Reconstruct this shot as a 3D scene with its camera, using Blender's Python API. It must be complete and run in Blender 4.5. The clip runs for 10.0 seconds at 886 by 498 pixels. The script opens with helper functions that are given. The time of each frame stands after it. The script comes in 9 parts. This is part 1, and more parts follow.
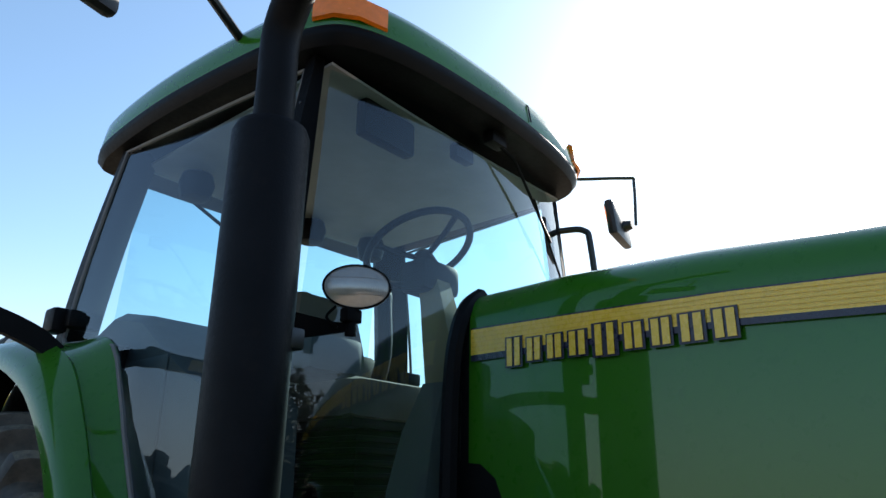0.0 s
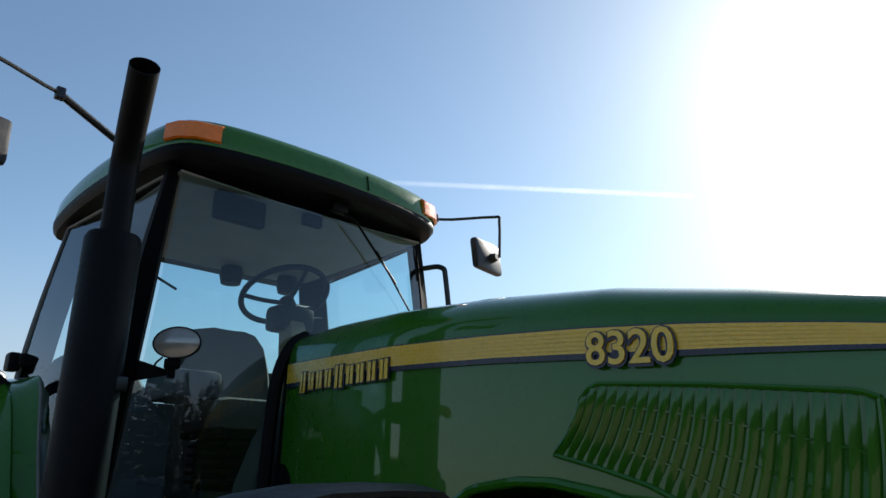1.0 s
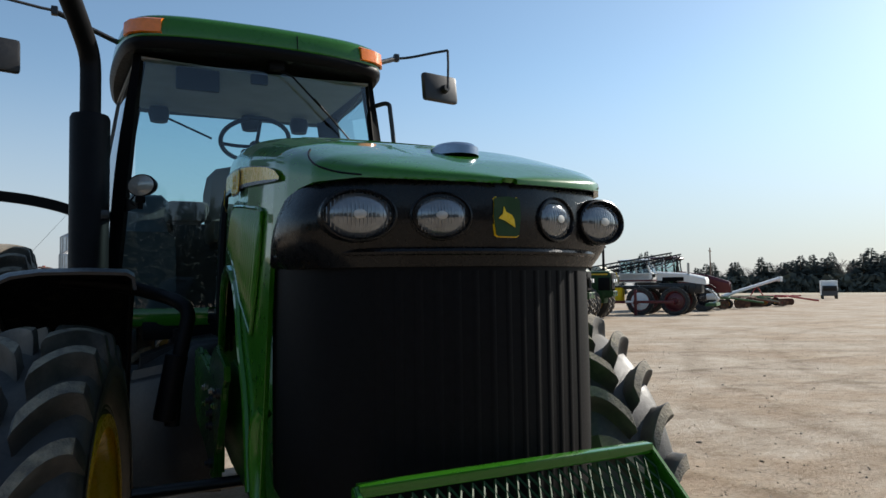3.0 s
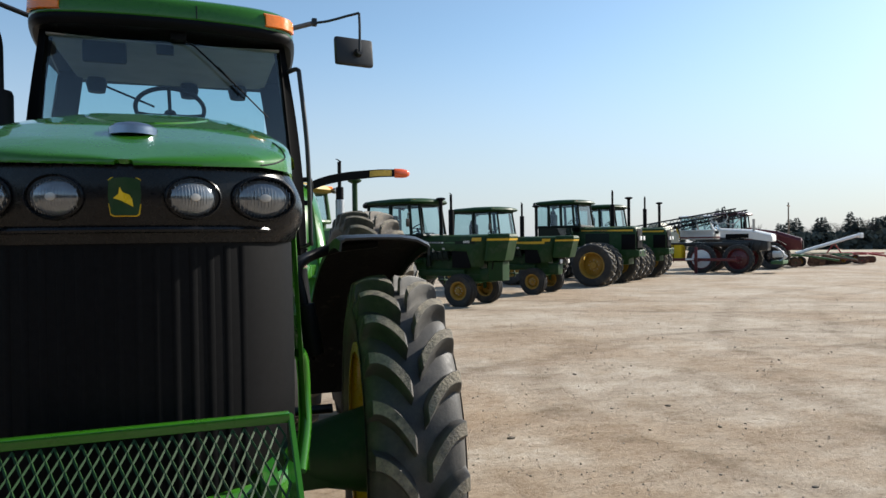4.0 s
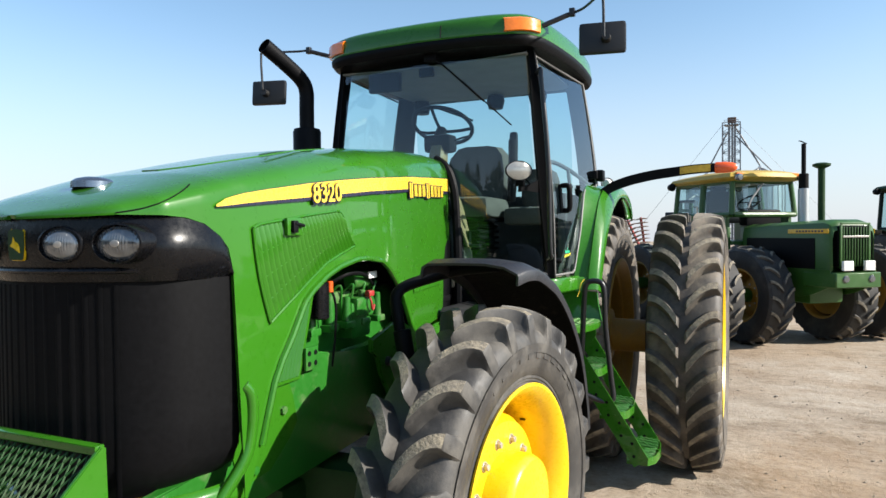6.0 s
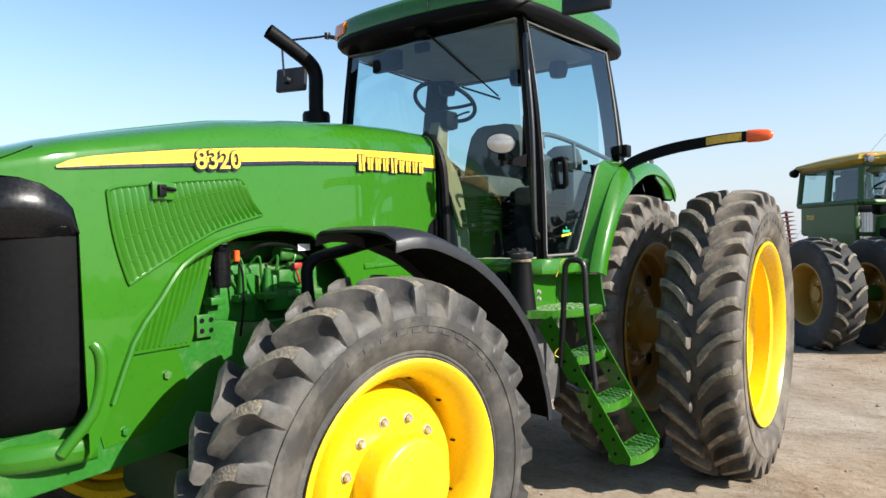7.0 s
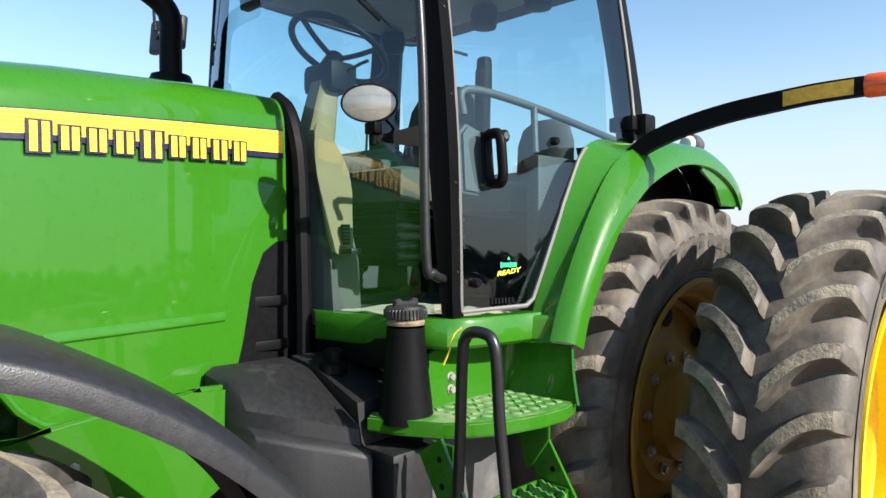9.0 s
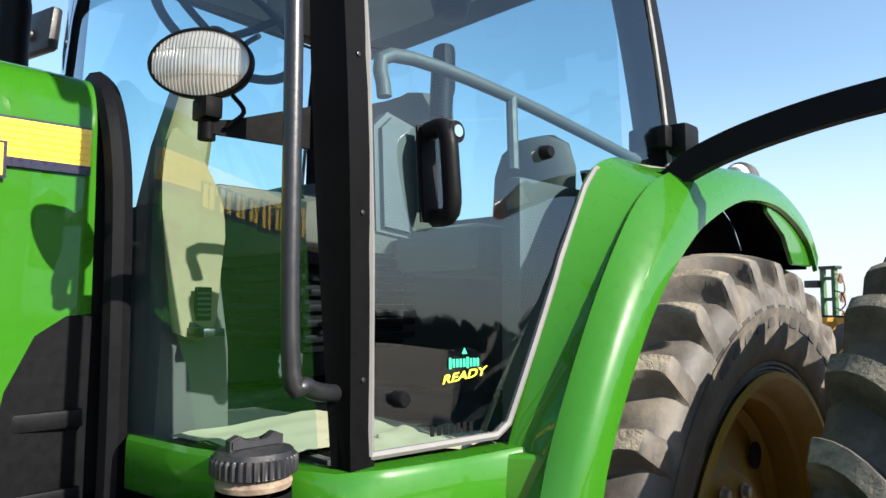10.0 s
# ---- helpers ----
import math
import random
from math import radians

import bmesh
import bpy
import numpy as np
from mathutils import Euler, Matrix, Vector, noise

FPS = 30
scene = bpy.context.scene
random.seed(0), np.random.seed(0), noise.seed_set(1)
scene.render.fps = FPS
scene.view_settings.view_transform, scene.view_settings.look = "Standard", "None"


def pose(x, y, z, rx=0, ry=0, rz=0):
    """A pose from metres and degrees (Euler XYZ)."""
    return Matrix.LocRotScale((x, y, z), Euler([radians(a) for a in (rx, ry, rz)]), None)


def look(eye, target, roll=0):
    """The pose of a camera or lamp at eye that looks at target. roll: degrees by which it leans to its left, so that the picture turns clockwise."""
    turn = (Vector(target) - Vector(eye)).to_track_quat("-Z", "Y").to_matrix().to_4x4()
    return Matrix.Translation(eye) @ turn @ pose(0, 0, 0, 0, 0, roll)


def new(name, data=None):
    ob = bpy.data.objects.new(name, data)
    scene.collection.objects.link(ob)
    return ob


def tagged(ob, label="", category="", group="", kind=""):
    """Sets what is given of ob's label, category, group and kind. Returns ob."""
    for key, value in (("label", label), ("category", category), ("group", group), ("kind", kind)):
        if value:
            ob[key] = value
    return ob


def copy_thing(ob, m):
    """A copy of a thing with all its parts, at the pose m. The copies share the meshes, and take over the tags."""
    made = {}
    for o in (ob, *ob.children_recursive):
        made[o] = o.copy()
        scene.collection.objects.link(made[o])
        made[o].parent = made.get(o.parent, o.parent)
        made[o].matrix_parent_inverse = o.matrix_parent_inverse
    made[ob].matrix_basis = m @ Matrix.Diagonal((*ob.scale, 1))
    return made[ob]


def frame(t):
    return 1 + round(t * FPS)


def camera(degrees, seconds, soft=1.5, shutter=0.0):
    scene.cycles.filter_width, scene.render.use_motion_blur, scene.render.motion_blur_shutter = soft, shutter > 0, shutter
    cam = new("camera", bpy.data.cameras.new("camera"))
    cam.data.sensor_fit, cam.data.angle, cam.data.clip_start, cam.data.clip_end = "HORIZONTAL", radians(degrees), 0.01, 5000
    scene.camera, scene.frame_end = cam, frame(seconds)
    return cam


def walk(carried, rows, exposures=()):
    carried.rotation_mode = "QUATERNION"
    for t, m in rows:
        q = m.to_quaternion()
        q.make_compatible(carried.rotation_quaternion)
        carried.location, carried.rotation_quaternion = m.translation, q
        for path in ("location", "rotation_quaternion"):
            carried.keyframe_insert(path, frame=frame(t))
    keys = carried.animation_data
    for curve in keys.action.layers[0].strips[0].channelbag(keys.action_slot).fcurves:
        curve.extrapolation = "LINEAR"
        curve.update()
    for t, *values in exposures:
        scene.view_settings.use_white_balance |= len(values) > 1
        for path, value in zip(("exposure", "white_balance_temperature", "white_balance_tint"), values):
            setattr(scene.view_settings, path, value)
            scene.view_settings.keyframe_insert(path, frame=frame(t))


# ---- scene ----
cam = camera(66.3, 10.0)
PATH = [
    (0, (-1.785, 0.275, 1.63), (-0.339, 1.485, 2.297), 0.4),
    (0.5, (-1.726, -0.291, 1.616), (-0.316, 0.968, 2.269), 0.4),
    (1, (-1.674, -0.897, 1.649), (-0.344, 0.455, 2.285), -0.3),
    (1.5, (-1.618, -1.373, 1.645), (-0.343, 0.045, 2.249), -0.7),
    (2, (-1.354, -1.757, 1.634), (-0.422, -0.072, 2.176), -0.7),
    (2.5, (-1.086, -2.149, 1.606), (-0.225, -0.404, 2.066), -0.8),
    (3, (-0.778, -2.381, 1.573), (0.091, -0.582, 1.674), -0.8),
    (3.2, (-0.628, -2.459, 1.596), (0.197, -0.638, 1.587), -0.8),
    (4.3, (0.475, -2.9, 1.613), (1.011, -0.973, 1.59), -0.6),
    (4.5, (0.673, -2.919, 1.641), (1.076, -0.96, 1.613), -0.5),
    (5, (1.161, -2.888, 1.655), (1.316, -0.894, 1.624), -0.4),
    (5.5, (1.529, -2.661, 1.627), (1.223, -0.685, 1.586), -0.7),
    (6, (1.908, -2.362, 1.739), (1.084, -0.54, 1.694), -0.5),
    (6.2, (2.087, -2.266, 1.727), (1.22, -0.464, 1.698), -0.5),
    (7.3, (2.782, -1.465, 1.581), (1.52, 0.086, 1.522), -0.8),
    (7.5, (2.818, -1.253, 1.586), (1.55, 0.292, 1.507), -0.9),
    (8, (2.682, -0.762, 1.592), (1.276, 0.656, 1.479), -0.8),
    (8.5, (2.515, -0.245, 1.643), (1.087, 1.151, 1.528), -0.4),
    (9, (2.253, 0.209, 1.697), (0.842, 1.627, 1.672), -0.2),
    (9.5, (1.987, 0.611, 1.705), (0.578, 2.027, 1.806), 0.2),
    (10, (1.691, 1.012, 1.727), (0.292, 2.433, 1.883), 0.3),
]
walk(cam, [(t, look(eye, target, roll)) for t, eye, target, roll in PATH],
     exposures=[(0, 1.15), (0.5, 0.7), (1.0, 0.36), (1.5, 0.14), (2.5, 0.25), (3.2, 0.35), (4.3, 0.58), (6.0, 0.86), (7.5, 0.86), (9, 1.0), (10, 1.15)])

# ---- daylight ----
SUN_DIR = Vector((1.0, 0.16, 0.60)).normalized()
sun_lamp = new("sun", bpy.data.lights.new("sun", "SUN"))
sun_lamp.data.energy, sun_lamp.data.angle, sun_lamp.data.color = 5.6, radians(0.53), (1.0, 0.94, 0.85)
sun_lamp.matrix_world = look(SUN_DIR * 50, (0, 0, 0))
world = bpy.data.worlds.new("sky")
scene.world = world
world.use_nodes = True
wn, wl = world.node_tree.nodes, world.node_tree.links
sky = wn.new("ShaderNodeTexSky")
sky.sky_type, sky.sun_disc = "NISHITA", False
sky.sun_elevation = math.asin(SUN_DIR.z)
sky.sun_rotation = math.atan2(SUN_DIR.x, SUN_DIR.y)
sky.air_density, sky.dust_density, sky.ozone_density, sky.altitude = 0.95, 0.62, 0.6, 200
wn["Background"].inputs["Strength"].default_value = 0.12
# thin bright haze over the blue
haze = wn.new("ShaderNodeMix")
haze.data_type = "RGBA"
haze.inputs[0].default_value = 0.12
haze.inputs[7].default_value = (3.36, 3.55, 4.06, 1)
tco, sep, rise = wn.new("ShaderNodeTexCoord"), wn.new("ShaderNodeSeparateXYZ"), wn.new("ShaderNodeMapRange")
wl.new(tco.outputs["Generated"], sep.inputs[0])
wl.new(sep.outputs["Z"], rise.inputs["Value"])
rise.interpolation_type = "SMOOTHSTEP"
rise.inputs["From Min"].default_value, rise.inputs["From Max"].default_value = -0.02, 0.32
rise.inputs["To Min"].default_value, rise.inputs["To Max"].default_value = 0.84, 0.03
wl.new(rise.outputs[0], haze.inputs[0])
azure = wn.new("ShaderNodeMix")
azure.data_type, azure.blend_type = "RGBA", "MULTIPLY"
azure.inputs[0].default_value = 1.0
azure.inputs[7].default_value = (0.845, 0.975, 1.0, 1)
wl.new(sky.outputs[0], azure.inputs[6])
wl.new(azure.outputs[2], haze.inputs[6])
wl.new(haze.outputs[2], wn["Background"].inputs["Color"])

# ---- materials ----
def material(name, color, rough=0.5, metal=0.0, vary=0.12, scale=6.0, fine=60.0, bump=0.0, bump_scale=80.0,
             coat=0.0, dirt=None, dirt_amount=0.0, dirt_scale=3.0, spec=0.5, random_piece=0.0, rough_vary=0.08):
    """A procedural surface: colour varied at two scales, dirt patches, fine relief."""
    m = bpy.data.materials.new(name)
    m.use_nodes = True
    nt, b = m.node_tree, m.node_tree.nodes["Principled BSDF"]
    tc = nt.nodes.new("ShaderNodeTexCoord")

    def noise_tex(s, detail=4.0, rough_=0.6):
        n = nt.nodes.new("ShaderNodeTexNoise")
        n.inputs["Scale"].default_value, n.inputs["Detail"].default_value, n.inputs["Roughness"].default_value = s, detail, rough_
        nt.links.new(tc.outputs["Object"], n.inputs["Vector"])
        return n

    def ramp(src, lo, hi, a, c):
        r = nt.nodes.new("ShaderNodeMapRange")
        r.inputs["From Min"].default_value, r.inputs["From Max"].default_value = lo, hi
        r.inputs["To Min"].default_value, r.inputs["To Max"].default_value = a, c
        nt.links.new(src, r.inputs["Value"])
        return r.outputs["Result"]

    def scaled(col, fac):
        mx = nt.nodes.new("ShaderNodeMix")
        mx.data_type, mx.blend_type = "RGBA", "MULTIPLY"
        mx.inputs[0].default_value = 1.0
        nt.links.new(col, mx.inputs[6])
        nt.links.new(fac, mx.inputs[7])
        return mx.outputs[2]

    rgb = nt.nodes.new("ShaderNodeRGB")
    rgb.outputs[0].default_value = (*color, 1)
    big, small = noise_tex(scale), noise_tex(fine, 6.0)
    col = scaled(rgb.outputs[0], ramp(big.outputs["Fac"], 0.3, 0.7, 1 - vary, 1 + vary))
    col = scaled(col, ramp(small.outputs["Fac"], 0.3, 0.7, 1 - vary * 0.6, 1 + vary * 0.6))
    if random_piece:
        oi = nt.nodes.new("ShaderNodeObjectInfo")
        col = scaled(col, ramp(oi.outputs["Random"], 0, 1, 1 - random_piece, 1 + random_piece))
    rough_src = ramp(small.outputs["Fac"], 0.3, 0.7, max(rough - rough_vary, 0.03), min(rough + rough_vary, 1))
    if dirt:
        d = noise_tex(dirt_scale, 8.0, 0.7)
        fac = ramp(d.outputs["Fac"], 0.62 - 0.35 * dirt_amount, 0.85 - 0.2 * dirt_amount, 0, min(1, 0.5 + dirt_amount))
        mx = nt.nodes.new("ShaderNodeMix")
        mx.data_type = "RGBA"
        nt.links.new(fac, mx.inputs[0])
        nt.links.new(col, mx.inputs[6])
        mx.inputs[7].default_value = (*dirt, 1)
        col = mx.outputs[2]
        mr = nt.nodes.new("ShaderNodeMix")
        nt.links.new(fac, mr.inputs[0])
        nt.links.new(rough_src, mr.inputs[2])
        mr.inputs[3].default_value = 0.9
        rough_src = mr.outputs[0]
    nt.links.new(col, b.inputs["Base Color"])
    nt.links.new(rough_src, b.inputs["Roughness"])
    b.inputs["Metallic"].default_value = metal
    b.inputs["Specular IOR Level"].default_value = spec
    b.inputs["Coat Weight"].default_value = coat
    b.inputs["Coat Roughness"].default_value = 0.03
    if bump:
        bt = noise_tex(bump_scale, 6.0)
        bp = nt.nodes.new("ShaderNodeBump")
        bp.inputs["Strength"].default_value, bp.inputs["Distance"].default_value = bump, 0.01
        nt.links.new(bt.outputs["Fac"], bp.inputs["Height"])
        nt.links.new(bp.outputs["Normal"], b.inputs["Normal"])
    return m


def glass(name, tint, alpha_like=0.9):
    """A thin tinted pane: mostly clear, with a mirror-like sheen by Fresnel."""
    m = bpy.data.materials.new(name)
    m.use_nodes = True
    nt = m.node_tree
    for n in list(nt.nodes):
        nt.nodes.remove(n)
    out, mix = nt.nodes.new("ShaderNodeOutputMaterial"), nt.nodes.new("ShaderNodeMixShader")
    tr, gl = nt.nodes.new("ShaderNodeBsdfTransparent"), nt.nodes.new("ShaderNodeBsdfGlossy")
    fr = nt.nodes.new("ShaderNodeLayerWeight")
    fr.inputs["Blend"].default_value = 0.5
    tr.inputs["Color"].default_value = (*tint, 1)
    gl.inputs["Roughness"].default_value = 0.01
    gl.inputs["Color"].default_value = (0.9, 0.95, 1.0, 1)
    pw = nt.nodes.new("ShaderNodeMath")
    pw.operation = "POWER"
    pw.inputs[1].default_value = 4.5
    nt.links.new(fr.outputs["Facing"], pw.inputs[0])
    ml = nt.nodes.new("ShaderNodeMath")
    ml.operation = "MULTIPLY_ADD"
    ml.inputs[1].default_value, ml.inputs[2].default_value = 0.85, 0.065
    nt.links.new(pw.outputs[0], ml.inputs[0])
    nt.links.new(ml.outputs[0], mix.inputs[0])
    nt.links.new(tr.outputs[0], mix.inputs[1])
    nt.links.new(gl.outputs[0], mix.inputs[2])
    nt.links.new(mix.outputs[0], out.inputs[0])
    return m


DUST = (0.36, 0.29, 0.21)
GREEN = material("green paint", (0.0245, 0.126, 0.0065), 0.30, vary=0.04, scale=1.5, fine=30, coat=0.8, spec=0.1, dirt=(0.05, 0.15, 0.03), dirt_amount=0.06, dirt_scale=5, rough_vary=0.05)
GREEN_FRAME = material("green frame paint", (0.015, 0.122, 0.011), 0.38, vary=0.12, scale=4, dirt=(0.16, 0.17, 0.09), dirt_amount=0.22, dirt_scale=7, bump=0.08, bump_scale=50)
GREEN_OLD_SHADE = material("faded green paint", (0.0085, 0.038, 0.007), 0.5, spec=0.25, vary=0.2, scale=3, dirt=(0.07, 0.08, 0.05), dirt_amount=0.3, dirt_scale=2.5)
GREEN_SHED = material("dull green steel", (0.03, 0.10, 0.03), 0.55, vary=0.25, scale=3, dirt=DUST, dirt_amount=0.2)
YELLOW = material("yellow wheel paint", (0.74, 0.485, 0.007), 0.30, vary=0.05, scale=3, coat=0.2, dirt=(0.50, 0.33, 0.08), dirt_amount=0.10, dirt_scale=6)
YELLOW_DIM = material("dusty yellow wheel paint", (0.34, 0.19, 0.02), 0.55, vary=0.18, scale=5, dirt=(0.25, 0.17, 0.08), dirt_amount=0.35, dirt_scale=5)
DECAL = material("yellow decal", (0.72, 0.48, 0.04), 0.28, vary=0.02, coat=0.2)
DECAL_LINE = material("dark yellow decal stripe", (0.60, 0.36, 0.02), 0.3, vary=0.02)
NAVY = material("dark blue decal border", (0.012, 0.010, 0.03), 0.3, vary=0.05)
BLACK = material("black plastic", (0.0042, 0.0042, 0.005), 0.5, vary=0.2, scale=8, spec=0.10, bump=0.03, bump_scale=300)
BLACK_GLOSS = material("glossy black plastic", (0.0045, 0.0045, 0.0055), 0.28, vary=0.1, coat=0.14, spec=0.20, dirt=(0.012, 0.012, 0.012), dirt_amount=0.04)
BLACK_FENDER = material("grained black fender plastic", (0.015, 0.015, 0.018), 0.42, vary=0.15, scale=5, bump=0.12, bump_scale=300, dirt=(0.08, 0.07, 0.06), dirt_amount=0.10, dirt_scale=4)
BLACK_METAL = material("black painted steel", (0.010, 0.010, 0.012), 0.36, vary=0.15, scale=6, bump=0.04)
EXHAUST = material("dark heat-stained steel", (0.005, 0.005, 0.006), 0.5, spec=0.10, vary=0.25, scale=9, bump=0.1, bump_scale=160, dirt=(0.02, 0.017, 0.015), dirt_amount=0.10, dirt_scale=14)
RUBBER = material("dusty tyre rubber", (0.034, 0.032, 0.030), 0.55, vary=0.25, scale=4, fine=45, bump=0.12, bump_scale=120, dirt=(0.13, 0.118, 0.10), dirt_amount=0.45, dirt_scale=5)
RUBBER_DUSTY = material("tan dusted tyre rubber", (0.058, 0.050, 0.042), 0.6, vary=0.28, scale=4, fine=45, bump=0.12, bump_scale=120, dirt=(0.215, 0.180, 0.138), dirt_amount=0.5, dirt_scale=5)
RUBBER_OLD = material("old tyre rubber", (0.022, 0.021, 0.020), 0.75, vary=0.2, scale=3, dirt=(0.09, 0.08, 0.066), dirt_amount=0.3)
LUG = material("dirt-caked tyre lug rubber", (0.085, 0.077, 0.066), 0.85, vary=0.3, scale=8, fine=60, bump=0.7, bump_scale=90, dirt=(0.30, 0.255, 0.18), dirt_amount=0.75, dirt_scale=22)
AMBER = material("amber lens", (0.85, 0.20, 0.01), 0.2, vary=0.08, scale=40, coat=0.5)
REDLENS = material("orange red lens", (0.75, 0.10, 0.015), 0.2, vary=0.06, scale=40, coat=0.5)
GRILLE = material("matt black screen", (0.0032, 0.0032, 0.0037), 0.6, vary=0.3, scale=60, fine=300, spec=0.10)
DARK_CHROME = material("tinted polished metal", (0.22, 0.25, 0.30), 0.2, metal=0.9, vary=0.05)
CHROME = material("bright steel", (0.75, 0.75, 0.76), 0.16, metal=1.0, vary=0.05)
STEEL = material("zinc plated steel", (0.42, 0.40, 0.37), 0.42, metal=0.7, vary=0.2, scale=20)
LENS = material("ribbed headlamp lens", (0.17, 0.18, 0.19), 0.14, metal=0.6, vary=0.15, scale=18, coat=0.8)
WORK_LENS = material("clear work lamp lens", (0.36, 0.355, 0.33), 0.16, metal=0.35, vary=0.05, scale=30, coat=0.5)
ROOF_YELLOW = material("faded yellow cab roof", (0.42, 0.275, 0.03), 0.45, vary=0.12, dirt=(0.30, 0.24, 0.12), dirt_amount=0.2, dirt_scale=3)
MAROON = material("dark red tractor paint", (0.095, 0.010, 0.014), 0.35, vary=0.15, dirt=DUST, dirt_amount=0.08)
BLACK_POST = material("matt black post paint", (0.0022, 0.0022, 0.0026), 0.55, vary=0.2, scale=8, spec=0.06, bump=0.03, bump_scale=300)
INTERIOR = material("tan interior plastic", (0.19, 0.130, 0.052), 0.6, vary=0.08, bump=0.06, bump_scale=200)
INTERIOR_GREY = material("grey interior plastic", (0.052, 0.052, 0.053), 0.6, vary=0.12)
LINER = material("grey headliner fabric", (0.24, 0.24, 0.245), 0.9, vary=0.08, bump=0.1, bump_scale=300)
FABRIC = material("brown grey seat fabric", (0.085, 0.077, 0.064), 0.95, vary=0.10, fine=400, bump=0.02, bump_scale=500)
FLOORMAT = material("dark rubber floor mat", (0.03, 0.03, 0.03), 0.8, vary=0.2, dirt=DUST, dirt_amount=0.3)
PAPER = material("brown kraft paper", (0.52, 0.43, 0.28), 0.8, vary=0.06)
GLASS_CAB = glass("tinted cab glass", (0.70, 0.86, 0.88))
GLASS_OLD = glass("old cab glass", (0.62, 0.76, 0.78))
RED = material("red implement paint", (0.30, 0.022, 0.018), 0.5, vary=0.2, dirt=DUST, dirt_amount=0.25)
RUST = material("rusty steel", (0.10, 0.055, 0.038), 0.8, vary=0.35, scale=6, dirt=(0.25, 0.16, 0.10), dirt_amount=0.4)
WHITE = material("white paint", (0.76, 0.76, 0.74), 0.4, vary=0.06, dirt=(0.45, 0.41, 0.35), dirt_amount=0.15)
GALV = material("galvanised sheet", (0.50, 0.52, 0.54), 0.38, metal=0.75, vary=0.12, scale=1.2)
LEG_STEEL = material("dull weathered steel", (0.17, 0.18, 0.195), 0.55, metal=0.3, vary=0.2, scale=2)
POLY = material("cream plastic tank", (0.66, 0.60, 0.44), 0.5, vary=0.06)
WOOD = material("weathered pole wood", (0.16, 0.12, 0.09), 0.85, vary=0.25)
BARK = material("bark", (0.10, 0.075, 0.055), 0.9, vary=0.3)
# needle colour is raised to grey: aerial haze put into the base
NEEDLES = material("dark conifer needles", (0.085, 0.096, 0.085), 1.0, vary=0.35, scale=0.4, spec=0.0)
TWIGS = material("bare twigs", (0.10, 0.082, 0.072), 0.9, vary=0.25, scale=0.5)
TAG_YELLOW = material("yellow tag", (0.60, 0.42, 0.03), 0.5, vary=0.03)
STICKER_GREEN = material("teal green sticker", (0.02, 0.42, 0.22), 0.5, vary=0.03)
STICKER_YELLOW = material("yellow sticker", (0.80, 0.72, 0.05), 0.5, vary=0.03)
MIRROR_CASE = material("sun-greyed mirror plastic", (0.009, 0.0085, 0.0085), 0.45, vary=0.1, scale=10, bump=0.04, bump_scale=200)
TANK_BLACK = material("dull black tank plastic", (0.008, 0.008, 0.0095), 0.55, vary=0.15, scale=5, bump=0.08, bump_scale=200, dirt=(0.075, 0.068, 0.06), dirt_amount=0.20, dirt_scale=3)
CAB_DARK = material("dark old cab frame", (0.004, 0.010, 0.006), 0.5, spec=0.2, vary=0.2, scale=4, dirt=(0.03, 0.03, 0.025), dirt_amount=0.15)
UNDER_BLACK = material("mud-spattered black liner", (0.0035, 0.0035, 0.004), 0.75, vary=0.3, scale=9, spec=0.08, bump=0.2, bump_scale=60, dirt=(0.05, 0.043, 0.035), dirt_amount=0.22, dirt_scale=16)
DUSTY_GREY = material("dust-greyed steel box", (0.075, 0.075, 0.078), 0.6, vary=0.15, scale=6, dirt=(0.20, 0.185, 0.16), dirt_amount=0.3, dirt_scale=12)
SEAL = material("grey rubber seal", (0.13, 0.125, 0.12), 0.6, vary=0.1)


# ---- mesh helpers ----
def part(name, bm, mat, parent=None, label="", smooth=True, angle=40):
    """Link a bmesh as one mesh object under a thing or a part."""
    me = bpy.data.meshes.new(name)
    bmesh.ops.recalc_face_normals(bm, faces=bm.faces[:])
    if smooth:
        lim = math.cos(radians(angle))
        for f in bm.faces:
            f.smooth = True
        for e in bm.edges:
            if len(e.link_faces) == 2 and e.link_faces[0].normal.dot(e.link_faces[1].normal) < lim:
                e.smooth = False
    bm.to_mesh(me)
    bm.free()
    me.materials.append(mat)
    ob = new(name, me)
    if parent:
        ob.parent = parent
    if label:
        tagged(ob, label)
    return ob


def again(ob, parent, m, name=""):
    """Another object on the same mesh, placed by m under the parent."""
    o = new(name or ob.name.split(".")[0], ob.data)
    o.parent = parent
    o.matrix_basis = m
    return o


def thing(name, label, category, group="", at=None):
    """An Empty at a thing's base, which parents its parts."""
    e = new(name)
    e.empty_display_size = 0.2
    if at is not None:
        e.matrix_basis = at
    return tagged(e, label, category, group)


def structure(ob, label, category=""):
    return tagged(ob, label, category, kind="structure")


def mesh():
    return bmesh.new()


def box(bm, c, s, m=None, bevel=0.0):
    """A box round c with full sizes s."""
    mat = Matrix.Translation(c) @ Matrix.Diagonal((*s, 1))
    if m is not None:
        mat = m @ mat
    r = bmesh.ops.create_cube(bm, size=1, matrix=mat)
    if bevel:
        ed = list({e for v in r["verts"] for e in v.link_edges})
        bmesh.ops.bevel(bm, geom=ed, offset=bevel, segments=2, profile=0.6, affect="EDGES")
    return bm


def frame_at(a, b):
    d = (Vector(b) - Vector(a))
    return Matrix.Translation(a) @ d.to_track_quat("Z", "Y").to_matrix().to_4x4(), d.length


